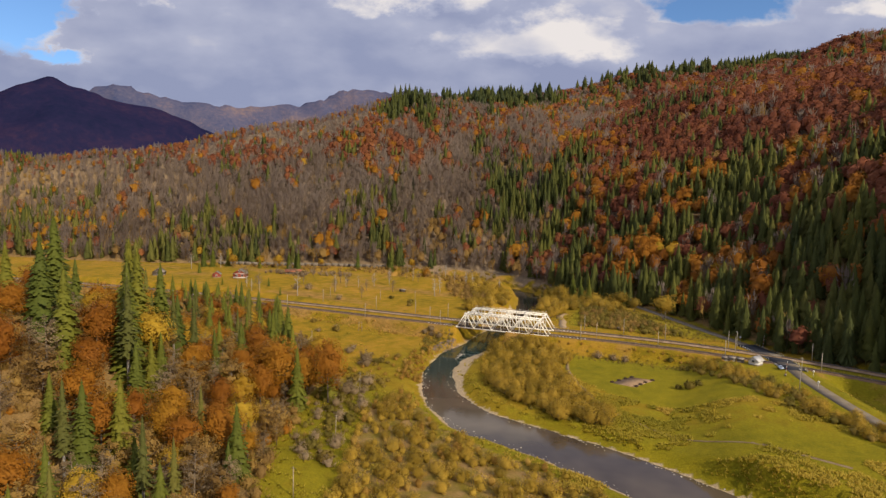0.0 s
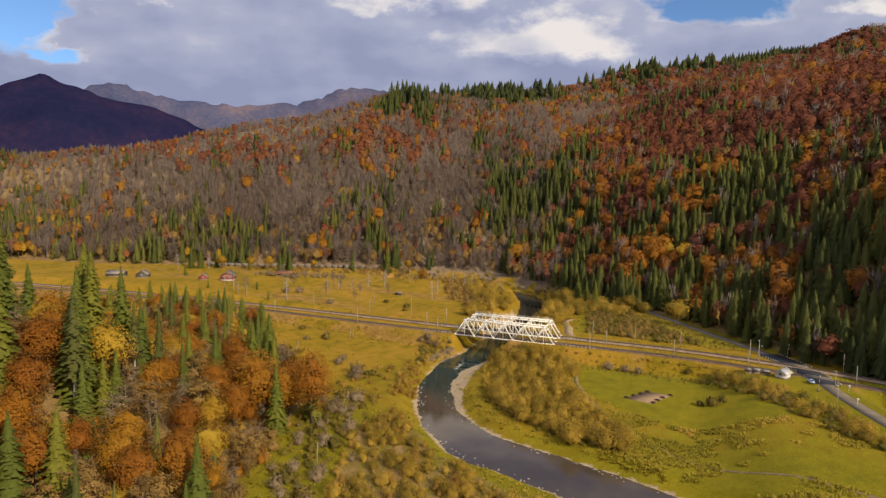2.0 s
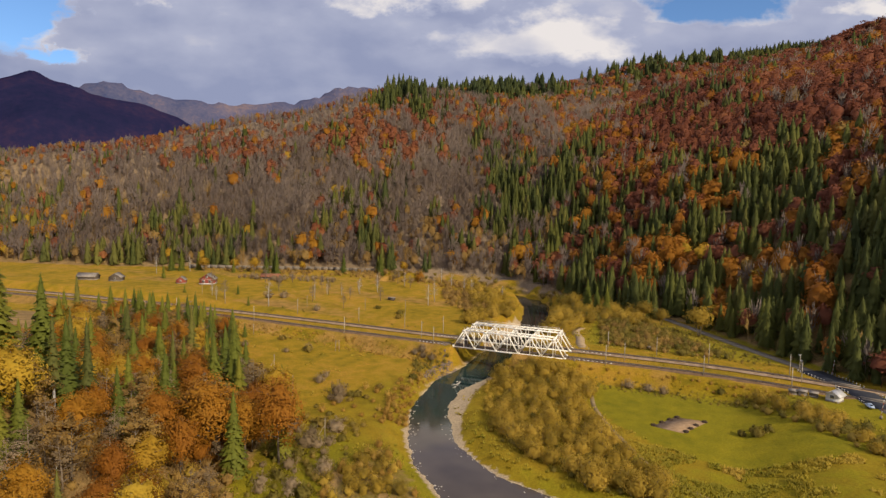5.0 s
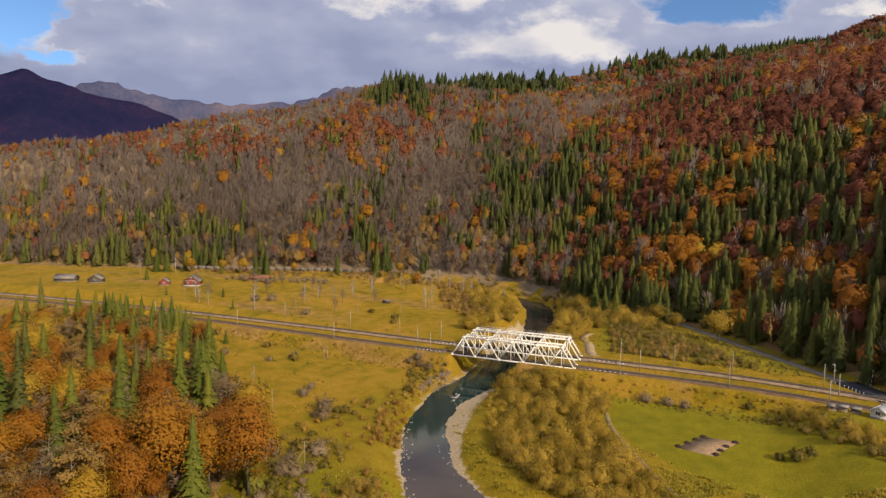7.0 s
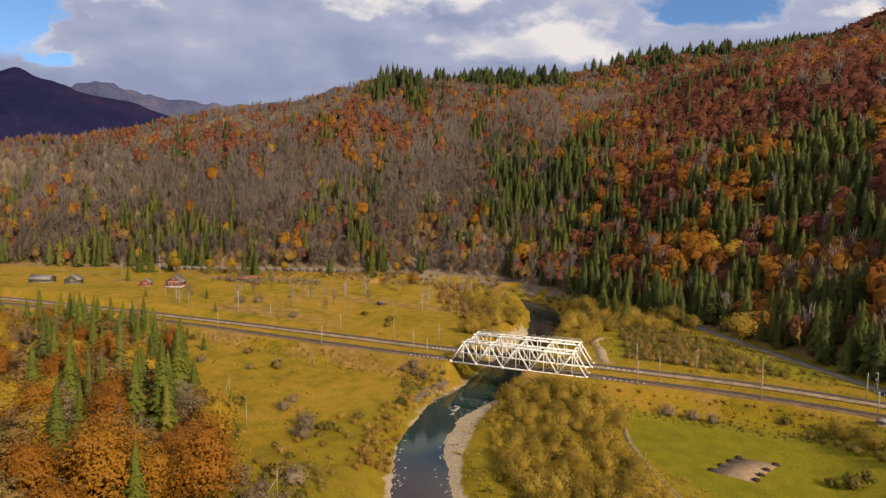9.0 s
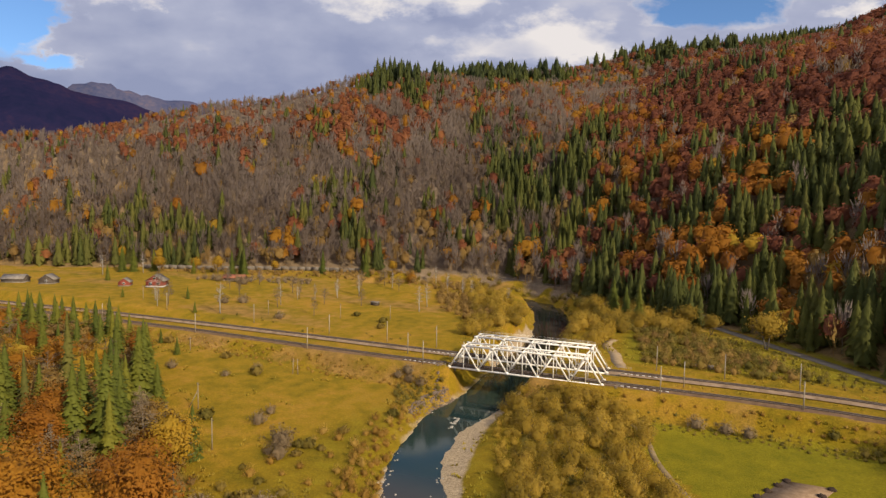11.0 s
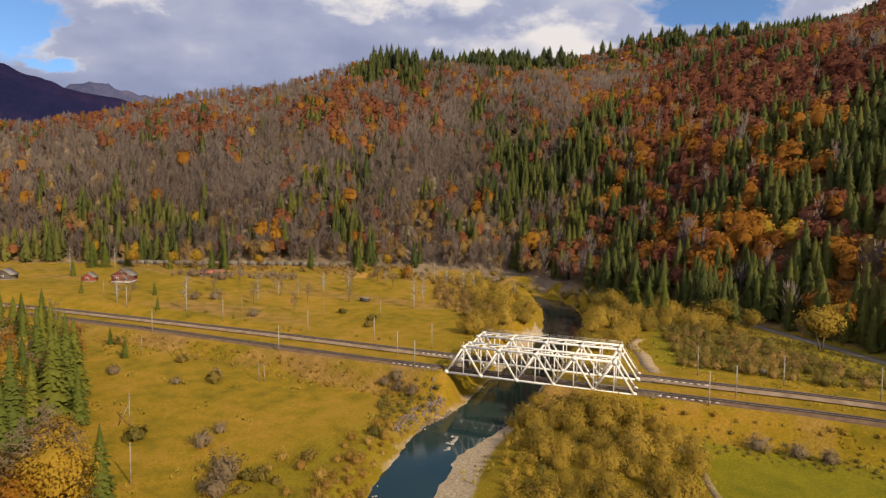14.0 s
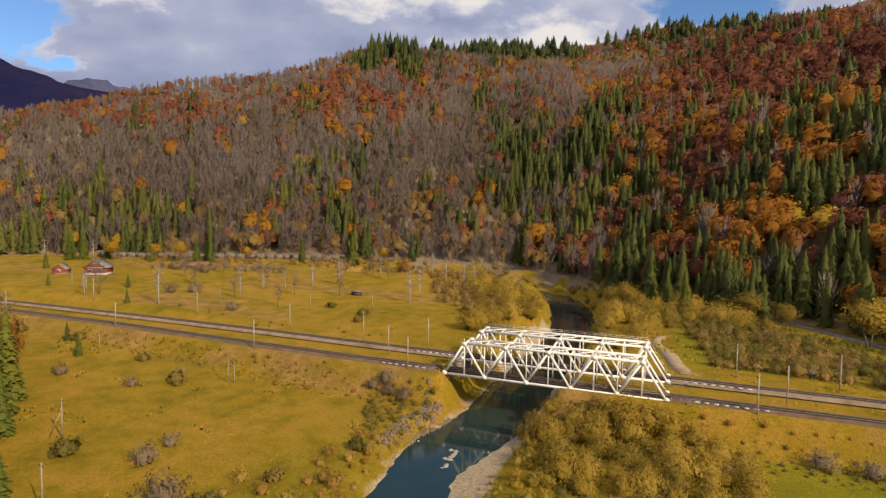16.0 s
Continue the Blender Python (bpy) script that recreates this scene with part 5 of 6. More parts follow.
K = {
    "spruce": make_kind("spruce", "tall green spruce with drooping boughs in the riverside wood", "tree", [conifer(11 + i, 24, 5.2, 36, 9, 0.6, 0.05, 3) for i in range(4)], "green_spruce", "bark", "trees of the riverside wood"),
    "larch": make_kind("conifer", "tall yellowish-green conifer with a bare pale lower trunk", "tree", [conifer(31 + i, 29, 4.4, 20, 8, 0.45, 0.36) for i in range(3)], "larch", "birch", "trees of the riverside wood"),
    "orange": make_kind("beech", "broad beech with dense orange autumn leaves", "tree", [broadleaf(41 + i, 19, 6.2, 5200, 0.27) for i in range(4)], "orange", "bark", "trees of the riverside wood"),
    "yellow": make_kind("maple", "golden yellow broadleaf tree with a rounded crown", "tree", [broadleaf(51 + i, 17, 5.4, 3400, 0.26) for i in range(3)], "yellow", "bark", "trees of the riverside wood"),
    "brown": make_kind("hornbeam", "half-bare tree with thin brown autumn leaves", "tree", [broadleaf(61 + i, 17, 5.0, 1800, 0.34, 0.25, 0.5) for i in range(3)], "brown", "bark", "trees of the riverside wood"),
    "bare": make_kind("bare_tree", "leafless grey-brown tree with fine upright branches", "tree", [broadleaf(71 + i, 17, 3.8, 1200, 0.22, 0.3, 0.3) for i in range(3)], "twigs", "grey_bark", "trees of the riverside wood"),
    "willow": make_kind("willow_bush", "big rounded willow bush with tan-gold autumn leaves", "bush", [bush(81 + i, 4.6, 6.6, 1350, 0.26, 20) for i in range(5)], "willow", "bark", "willows along the river"),
    "shrub": make_kind("shrub", "low olive-brown shrub in the meadow", "bush", [bush(91 + i, 1.9, 2.3, 520, 0.28, 7) for i in range(4)], "shrub", "bark", "shrubs in the meadows"),
    "twig": make_kind("bare_shrub", "low leafless brown shrub in the meadow", "bush", [bush(96 + i, 2.5, 3.3, 560, 0.19, 10) for i in range(3)], "twigs", "grey_bark", "shrubs in the meadows"),
    "pollard": make_kind("willow_tree", "gnarled willow with a round tan crown beside the road", "tree", [broadleaf(111 + i, 11, 4.3, 2300, 0.30, 0.3, 1.0, 2) for i in range(3)], "willow", "bark", "willow trees beside the road"),
    "birch": make_kind("birch", "slim leafless birch with a white trunk at the meadow's edge", "tree", [broadleaf(121 + i, 17, 2.8, 620, 0.17, 0.3, 0.3) for i in range(3)], "twigs", "birch", "trees in the meadow"),
    "orchard": make_kind("orchard_tree", "small bare fruit tree with a pale trunk in the meadow", "tree", [broadleaf(101 + i, 12.5, 3.0, 520, 0.17, 0.3, 0.3) for i in range(3)], "bare", "grey_bark", "trees in the meadow"),
}
# the riverside wood: thick on the slope, thinner towards the meadow
RAYS = rng.uniform(size=(2600, 4))
count = 0
taken = []


def free(x, y, gap):
    if any((x - a) ** 2 + (y - b) ** 2 < gap * gap for a, b in taken):
        return False
    taken.append((x, y))
    return True


# trees that stand out singly
for kind, x_, y_, s in (("spruce", -71, -193, 1.55), ("spruce", -79, -187, 1.45), ("spruce", -66, -201, 1.35), ("larch", -34, -196, 1.3), ("spruce", -39, -192, 1.4), ("spruce", -57, -163, 1.5), ("spruce", -51, -178, 1.6), ("spruce", -45, -187, 1.4), ("spruce", -62, -172, 1.65), ("spruce", -48, -206, 1.3), ("larch", -64, -158, 1.05), ("yellow", -42, -180, 1.3), ("bare", -46, -213, 1.1),
                        ("spruce", -16.5, -213, 1.22), ("spruce", 8, -196, 0.95), ("spruce", -38, -156, 0.9), ("spruce", -11, -142, 1.05), ("spruce", -6.5, -127, 0.85), ("spruce", 1, -183, 0.5), ("spruce", -52, -160, 1.1),
                        ("spruce", -55, -103, 1.1), ("spruce", -50, -97, 0.95), ("spruce", -71, -112, 1.05), ("spruce", -66, -106, 0.9), ("spruce", -77, -118, 1.0), ("spruce", -41, -108, 1.3), ("spruce", -46, -112, 1.15), ("spruce", -36, -88, 0.62), ("spruce", -72, -66, 0.62),
                        ("orange", -32, -213, 0.95), ("orange", -24, -203, 0.8), ("yellow", -8, -176, 0.95), ("orange", -20, -172, 0.85), ("orange", -14, -180, 0.7), ("yellow", -7, -232, 0.9), ("orange", -2, -226, 0.75), ("orange", -40, -204, 0.85),
                        ("orange", -21.7, -141, 1.38), ("orange", -5.0, -130, 1.4), ("orange", -14, -134, 1.1), ("orange", -31, -133, 1.1), ("orange", -20, -152, 0.95), ("orange", -25, -118, 0.9), ("orange", -32, -148, 1.0),
                        ("yellow", -28, -102, 1.2), ("brown", -33, -98, 1.0), ("bare", -40, -99, 1.1), ("brown", -44, -94, 0.95), ("yellow", -58, -150, 1.0), ("bare", -34, -160, 0.8), ("bare", -30, -165, 0.75), ("bare", -52, -88, 0.85), ("bare", -46, -86, 0.8), ("brown", -30, -181, 0.8), ("brown", 3, -172, 0.55), ("bare", 6, -182, 0.6), ("brown", -2, -164, 0.6)):
    free(x_, y_, 1)
    put(K[kind], x_, y_, s)
for a, b, c, e in RAYS:
    y_ = -262 + a * 248
    x_ = -175 + b * 235
    dw = float(side_of(np.array([x_]), np.array([y_]), WOOD)[0])
    if dw < 2 or dw > 95 or (x_ < -120 and y_ < -130):
        continue
    if y_ < -205 and x_ > 25:
        continue
    if not free(x_, y_, 4.5 if dw < 45 else 6.5):
        continue
    north_ = y_ > -105
    if north_:
        kind = "spruce" if c < 0.38 else "orange" if c < 0.50 else "brown" if c < 0.68 else "bare" if c < 0.83 else "yellow" if c < 0.93 else "larch"
        s = 0.6 + 0.5 * e if x_ < -55 else 0.5 + 0.4 * e
    else:
        kind = "spruce" if c < 0.17 else "orange" if c < 0.38 else "brown" if c < 0.66 else "bare" if c < 0.86 else "yellow" if c < 0.95 else "larch"
        s = 0.72 + 0.36 * e
        if dw < 14:
            s *= 0.72
    if kind == "larch" and dw < 14:
        kind = "brown"
    put(K[kind], x_, y_, s, 0.4)
    count += 1
    if count > 430:
        break

# willows and thickets along the river
spots = []


def thicket(poly, n, lo, hi, kinds=("willow",), gap=3.6):
    P = np.array(poly)
    x0, y0, x1, y1 = P[:, 0].min(), P[:, 1].min(), P[:, 0].max(), P[:, 1].max()
    made = 0
    for _ in range(n * 14):
        x_, y_ = rng.uniform(x0, x1), rng.uniform(y0, y1)
        if not inside(np.array([x_]), np.array([y_]), poly)[0] or river_edge(np.array([x_]), np.array([y_]))[0] < 2.2:
            continue
        if any((x_ - a) ** 2 + (y_ - b) ** 2 < gap * gap for a, b in spots):
            continue
        spots.append((x_, y_))
        k = kinds[int(rng.integers(len(kinds)))]
        put(K[k], x_, y_, rng.uniform(lo, hi), 0.3)
        made += 1
        if made >= n:
            break


def far_bushes(poly, n, lo, hi, leaf, label, gap=3.4, seed=1, tall=1.0, leaves=230, size=0.36):
    """A thicket too dense to count, as one body of bushes."""
    gg = np.random.default_rng(seed)
    forms = [bush(300 + seed * 7 + i, 4.2, 6.0 * tall, leaves, size, 7)[1] for i in range(4)]
    P = np.array(poly)
    Vs, Fs, Ns, Ts, n0, got = [], [], [], [], 0, 0
    for _ in range(n * 12):
        x_, y_ = gg.uniform(P[:, 0].min(), P[:, 0].max()), gg.uniform(P[:, 1].min(), P[:, 1].max())
        if not inside(np.array([x_]), np.array([y_]), poly)[0] or river_edge(np.array([x_]), np.array([y_]))[0] < 1.5 or abs(side_of(np.array([x_]), np.array([y_]), ROAD)[0]) < 5.5:
            continue
        if any((x_ - a) ** 2 + (y_ - b) ** 2 < gap * gap for a, b in spots):
            continue
        spots.append((x_, y_))
        V, F, N = forms[got % 4]
        a, s = gg.uniform(0, 6.28), gg.uniform(lo, hi)
        R_ = np.array([(math.cos(a), math.sin(a), 0), (-math.sin(a), math.cos(a), 0), (0, 0, 1)])
        Vs.append(V @ R_ * s + (x_, y_, land1(x_, y_) - 0.3))
        Ns.append(N @ R_)
        Fs.append(F + n0)
        Ts.append(np.full(len(V), gg.uniform(0, 0.99)))
        n0 += len(V)
        got += 1
        if got >= n:
            break
    ob = new("thicket", mesh_of("thicket", np.concatenate(Vs), np.concatenate(Fs), M[leaf], tint=np.concatenate(Ts), normals=np.concatenate(Ns)))
    return tagged(ob, label, "bushes", kind="stuff")


thicket([(27, -4), (55, -4), (60, -22), (68, -40), (78, -62), (98, -92), (104, -108), (88, -110), (62, -98), (47, -84), (41, -60), (36, -32), (29, -16)], 105, 0.55, 1.15, ("willow",), 4.2)
far_bushes([(27, -4), (55, -4), (60, -22), (68, -40), (78, -62), (98, -92), (104, -108), (88, -110), (62, -98), (47, -84), (41, -60), (36, -32), (29, -16)], 110, 0.3, 0.6, "shrub", "undergrowth of olive-brown bushes among the willows", 2.6, 2)
thicket([(28, -3.5), (60, -4), (70, -12), (74, -30), (60, -34), (42, -30), (31, -16)], 34, 0.45, 0.85, ("willow",), 3.6)
thicket([(20, -112), (28, -120), (45, -136), (70, -148), (105, -162), (130, -180), (100, -198), (60, -198), (35, -186), (24, -160), (14, -130)], 75, 0.45, 0.85, ("willow",), 4.4)
far_bushes(SCRUB, 260, 0.4, 0.8, "willow", "dense olive-gold scrub along the river bank", 2.4, 3, 1.1)
far_bushes(SCRUB, 230, 0.32, 0.66, "weed", "rusty-gold saplings among the riverside scrub", 1.9, 13, 1.3)
thicket([(-8, 40), (4, 45), (4, 90), (-2, 125), (-22, 160), (-48, 195), (-62, 205), (-52, 165), (-34, 120), (-20, 80)], 44, 0.8, 1.4, ("willow",), 5.4)
far_bushes([(-60, 204), (-48, 185), (-90, 180), (-160, 176), (-230, 152), (-300, 136), (-300, 148), (-240, 172), (-160, 205), (-100, 216)], 90, 0.4, 0.85, "brown", "brown bushes along the foot of the hill", 4.0, 4)
thicket([(28, 50), (46, 44), (48, 80), (62, 95), (80, 90), (96, 100), (74, 140), (48, 150), (28, 160), (22, 120), (30, 85)], 46, 0.8, 1.45, ("willow",), 5.6)
far_bushes([(66, 36), (114, 28), (126, 32), (114, 52), (94, 82), (74, 108), (56, 138), (40, 150), (30, 120), (60, 90), (64, 60)], 210, 0.24, 0.95, "shrub", "olive scrub between the railway and the road", 3.0, 5)
far_bushes([(66, 36), (114, 28), (126, 32), (114, 52), (94, 82), (74, 108), (64, 104), (64, 60)], 90, 0.25, 0.85, "brown", "rusty brown bushes between the railway and the road", 2.2, 27)
thicket([(66, 48), (104, 42), (112, 42), (100, 62), (84, 86), (68, 104), (58, 104), (62, 62)], 50, 0.42, 0.85, ("willow",), 4.2)
far_bushes([(118, 28), (140, 27), (146, 31), (129, 57), (107, 95), (91, 112), (78, 112), (96, 82), (114, 54)], 150, 0.18, 0.36, "shrub", "low olive scrub along the road", 2.4, 22, 1.0, 150)
thicket([(128, -14), (136, -12), (150, -34), (166, -52), (180, -76), (196, -104), (206, -132), (198, -136), (186, -112), (172, -88), (158, -68), (144, -48)], 46, 0.48, 0.85, ("willow",), 3.8)
far_bushes([(124, -14), (138, -10), (152, -34), (168, -52), (182, -76), (198, -104), (208, -132), (196, -136), (184, -112), (170, -88), (156, -68), (142, -48)], 100, 0.4, 0.78, "shrub", "hedge of olive-brown bushes below the road", 2.4, 6)
thicket([(-38, -108), (-14, -96), (2, -104), (8, -122), (22, -150), (26, -180), (12, -172), (-2, -140), (-20, -112)], 22, 0.9, 1.8, ("shrub", "twig", "twig"), 4.6)
thicket([(-25, -88), (-12, -92), (-6, -60), (-8, -50), (-16, -60), (-34, -76)], 7, 0.6, 1.2, ("twig", "shrub", "shrub"), 5.0)
far_bushes([(-30, -104), (-10, -92), (3, -92), (8, -110), (22, -140), (26, -172), (8, -168), (-8, -136), (-20, -112)], 60, 0.25, 0.6, "shrub", "olive-brown bushes between the wood and the river", 3.0, 15)
far_bushes([(-30, -104), (-10, -96), (3, -100), (10, -118), (24, -150), (28, -184), (8, -172), (-8, -136), (-20, -112)], 60, 0.4, 0.9, "twigs", "leafless brown bushes at the edge of the wood", 3.4, 29)
far_bushes([(-12, -44), (-4, -40), (2, -60), (10, -84), (4, -96), (-14, -92), (-26, -84), (-18, -64)], 20, 0.3, 0.62, "weed", "golden-brown bushes at the edge of the meadow", 4.6, 16)
far_bushes([(-172, 206), (-126, 228), (-70, 206), (-30, 152), (-8, 92), (-15, 74), (-47, 110), (-74, 166), (-120, 200)], 120, 0.55, 1.1, "brown", "belt of brown bushes between the meadow and the river", 3.6, 17)
far_bushes([(-124, 222), (-60, 240), (-10, 220), (20, 188), (40, 160), (28, 150), (4, 186), (-20, 214), (-60, 229), (-112, 219)], 110, 0.5, 1.0, "shrub", "olive-brown bushes along the far bank of the river", 3.2, 28)
far_bushes([(6, 190), (28, 206), (60, 172), (76, 142), (60, 122), (34, 148)], 44, 0.6, 1.15, "willow", "tan willows lining the upstream bank", 4.2, 18)
far_bushes([(-240, 116), (-195, 128), (-160, 140), (-165, 156), (-205, 150), (-245, 136)], 52, 0.4, 0.8, "twigs", "leafless grey-brown bushes around the shed", 3.4, 19)
far_bushes([(-300, 134), (-262, 150), (-190, 186), (-150, 202), (-154, 208), (-195, 194), (-266, 160), (-306, 144)], 46, 0.22, 0.5, "brown", "brown hedge under the roadside wall", 3.2, 20)
far_bushes([(30, -215), (22, -203), (4, -172), (-14, -127), (-45, -112), (-60, -160), (-60, -200), (-44, -242), (0, -235)], 190, 0.5, 0.95, "brown", "dense brown undergrowth at the edge of the wood", 2.8, 21)
far_bushes([(22, -6), (30, -6), (37, -30), (44, -60), (52, -82), (44, -80), (35, -60), (29, -36), (25, -20)], 60, 0.3, 0.7, "willow", "golden bushes on the slope above the gravel bar", 2.4, 30)
far_bushes([(-15, -4), (-1, -4), (2, -12), (1, -27), (-8, -30), (-15, -14)], 60, 0.2, 0.45, "shrub", "olive bushes on the bank beside the bridge", 2.2, 23)
for x_, y_, s_ in ((36, -8, 1.0), (41, -6.5, 1.15), (46, -6, 1.2), (51, -6, 1.1), (56, -7, 1.05), (61, -8, 0.9), (48, -11, 1.1), (40, -13, 1.0)):
    put(K["willow"], x_, y_, s_, 0.3)
far_bushes([(-66, -255), (14, -250), (16, -208), (-20, -198), (-64, -205)], 110, 0.5, 0.95, "brown", "brown undergrowth on the wooded slope", 3.0, 24)
far_bushes([(-66, -255), (14, -250), (16, -208), (-20, -198), (-64, -205)], 36, 0.45, 0.85, "orange", "orange saplings on the wooded slope", 2.8, 25)
far_bushes([(60, -5), (104, -7), (136, -13), (134, -20), (100, -17), (66, -16)], 130, 0.12, 0.28, "shrub", "low olive weeds on the slope below the railway", 1.9, 26, 1.0, 110, 0.5)
# undergrowth of the riverside wood
UNDER = [(30, -215), (22, -203), (4, -172), (-12, -127), (-22, -100), (-40, -90), (-68, -70), (-96, -50), (-140, -34), (-150, -60), (-110, -110), (-110, -200), (-80, -250), (0, -235)]
far_bushes(UNDER, 300, 0.5, 1.05, "brown", "brown undergrowth beneath the riverside wood", 3.2, 7)
far_bushes(UNDER, 70, 0.4, 0.9, "orange", "orange saplings beneath the riverside wood", 2.6, 8, 1.2)
far_bushes(UNDER, 130, 0.4, 0.8, "willow", "golden scrub beneath the riverside wood", 2.6, 9)
far_bushes([(-150, 34), (-118, 24), (-96, 26), (-60, 26), (-24, 28), (-20, 34), (-70, 36), (-120, 42)], 14, 0.16, 0.3, "shrub", "low scrub along the far side of the line", 4, 10)
far_bushes([(-150, -6), (-60, -12), (-12, -12), (-6, -5), (-60, -2), (-140, 2)], 150, 0.14, 0.30, "weed", "tall rusty weeds on the railway bank", 2.0, 11, 1.0, 110, 0.6)
far_bushes([(62, -8), (125, -12), (150, -16), (150, -10), (120, -4), (62, -3)], 90, 0.14, 0.32, "weed", "tall rusty weeds below the railway bank", 2.2, 12, 1.0, 110, 0.6)
far_bushes([(3, -14), (1, -30), (3, -52), (14, -84), (8, -90), (-3, -62), (-6, -34), (-3, -18)], 60, 0.2, 0.5, "weed", "golden bushes on the crest of the river bank", 2.3, 14, 1.0, 220, 0.5)
for x_, y_, k, s in ((128.5, -50, "shrub", 1.7), (124, -49, "shrub", 1.1), (132, -47, "shrub", 1.2), (-8, -8, "twig", 1.3), (-13, -7, "twig", 1.2), (-18, -6, "twig", 1.0), (84, -10, "twig", 1.4), (92, -11, "twig", 1.3), (98, -12, "twig", 1.2), (120, -8, "shrub", 1.2), (114, 80, "pollard", 1.5), (94, 104, "pollard", 0.95), (83, 118, "pollard", 1.15),
                     (-68.6, -24, "shrub", 1.6), (-71, -21, "twig", 1.1), (-77, -31, "twig", 0.9), (-36.5, -62, "twig", 1.4), (-38.7, -54, "twig", 1.0), (-92, -14, "shrub", 1.3), (-100, -34, "twig", 1.2), (-53, -66, "shrub", 1.6), (-131, -6, "shrub", 1.5), (-134, -8, "spruce", 0.3), (-164, -4, "shrub", 1.7), (-170, -8, "spruce", 0.36), (-21, -72, "twig", 2.0), (-14, -69, "shrub", 1.3), (-17, -78, "twig", 1.5), (-14.7, -4.6, "twig", 1.3), (-3.6, -39, "shrub", 1.3), (-112, -20, "spruce", 0.34), (-160, -14, "bare", 1.1)):
    put(K[k], x_, y_, s)
for x_, y_, k, s in ((-182, 34, "birch", 0.7), (-132, 74, "birch", 0.87), (-134, 93, "birch", 0.6), (-126, 99.5, "birch", 0.68), (-118, 112, "birch", 0.88), (-110.5, 126, "birch", 0.96), (-319, 109, "birch", 1.05), (-153, 31, "spruce", 0.28), (-56, 98, "birch", 1.0), (-58, 114, "birch", 1.0), (-128, 160, "bare", 0.7), (-114, 168, "bare", 0.8), (-95, 152, "bare", 0.7), (-104, 160, "birch", 0.8), (-92, 96, "orchard", 1.0), (-135, 96, "orchard", 1.0), (-150, 110, "orchard", 1.1), (-112, 88, "orchard", 0.9), (-170, 84, "orchard", 1.0), (-128, 66, "orchard", 1.0), (-100, 60, "orchard", 0.9), (-190, 98, "orchard", 1.0), (-205, 112, "orchard", 1.1), (-186, 122, "orchard", 1.0),
                     (-141, 36, "birch", 1.15), (-300, 128, "birch", 1.0), (-246, 148, "yellow", 0.95), (-236, 152, "spruce", 0.8), (-228, 156, "spruce", 0.9), (-232, 158, "spruce", 0.75), (-262, 140, "spruce", 0.55), (-268, 148, "yellow", 0.8), (-290, 134, "yellow", 0.9), (-312, 130, "spruce", 0.9), (-320, 126, "spruce", 0.8), (-326, 132, "spruce", 0.85), (-300, 138, "spruce", 0.8), (-98, 205, "bare", 0.8), (-86, 196, "birch", 0.9), (-180, 190, "spruce", 0.8), (-150, 205, "spruce", 0.85), (-155, 209, "spruce", 0.7), (-132, 216, "yellow", 0.8), (-114, 214, "orange", 0.75), (-205, 178, "bare", 0.9), (-212, 172, "yellow", 0.7), (-165, 196, "bare", 0.9), (-138, 208, "bare", 0.8), (-66, 168, "birch", 0.9), (-122.6, 118.5, "birch", 0.62), (-110, 125, "birch", 0.75), (-197, 46, "birch", 0.62), (-43, 152, "birch", 0.9), (-52, 160, "birch", 0.8), (-18, 148, "birch", 0.75), (-181, 40, "orchard", 1.2), (-212, 62, "orchard", 1.3), (-186, 59, "spruce", 0.32), (-220, 44, "spruce", 0.28), (-290, 90, "spruce", 0.5), (-160, 60, "twig", 1.6), (-152, 66, "twig", 1.8), (-196, 118, "twig", 2.0), (-206, 124, "twig", 1.8), (-222, 122, "twig", 1.6), (-80, 70, "shrub", 1.3), (-60, 62, "shrub", 1.4), (-54, 48, "shrub", 1.3), (-110, 44, "twig", 1.4),
                     (46, 133, "spruce", 0.95), (53, 128, "spruce", 0.8), (60, 122, "spruce", 0.88), (52, 90, "spruce", 0.28)):
    put(K[k], x_, y_, s)

for kind_ in K.values():
    for p in kind_:
        if p[1] == 0:
            for o in (*p[0].children_recursive, p[0]):
                bpy.data.objects.remove(o)

# ---- the far woods: one body of trees of each kind ----


def sprays(g, C, out, size):
    n = len(C)
    nor = out * 1.2 + unit(g, n) * 0.65
    nor = np.where((nor * out).sum(1)[:, None] < 0, -nor, nor)
    nor /= np.linalg.norm(nor, axis=1)[:, None]
    a = np.cross(nor, unit(g, n))
    a /= np.linalg.norm(a, axis=1)[:, None]
    b = np.cross(nor, a)
    s = size * g.uniform(0.7, 1.35, (n, 1))
    V = np.stack([C + a * s, C - a * s * 0.5 + b * s * 0.8, C - a * s * 0.5 - b * s * 0.8], 1).reshape(-1, 3)
    N = out * 0.5 + nor * 0.18 + (0.08, -0.06, 0.6)
    N /= np.linalg.norm(N, axis=1)[:, None]
    return V, np.arange(3 * n).reshape(-1, 3), np.repeat(N, 3, 0)


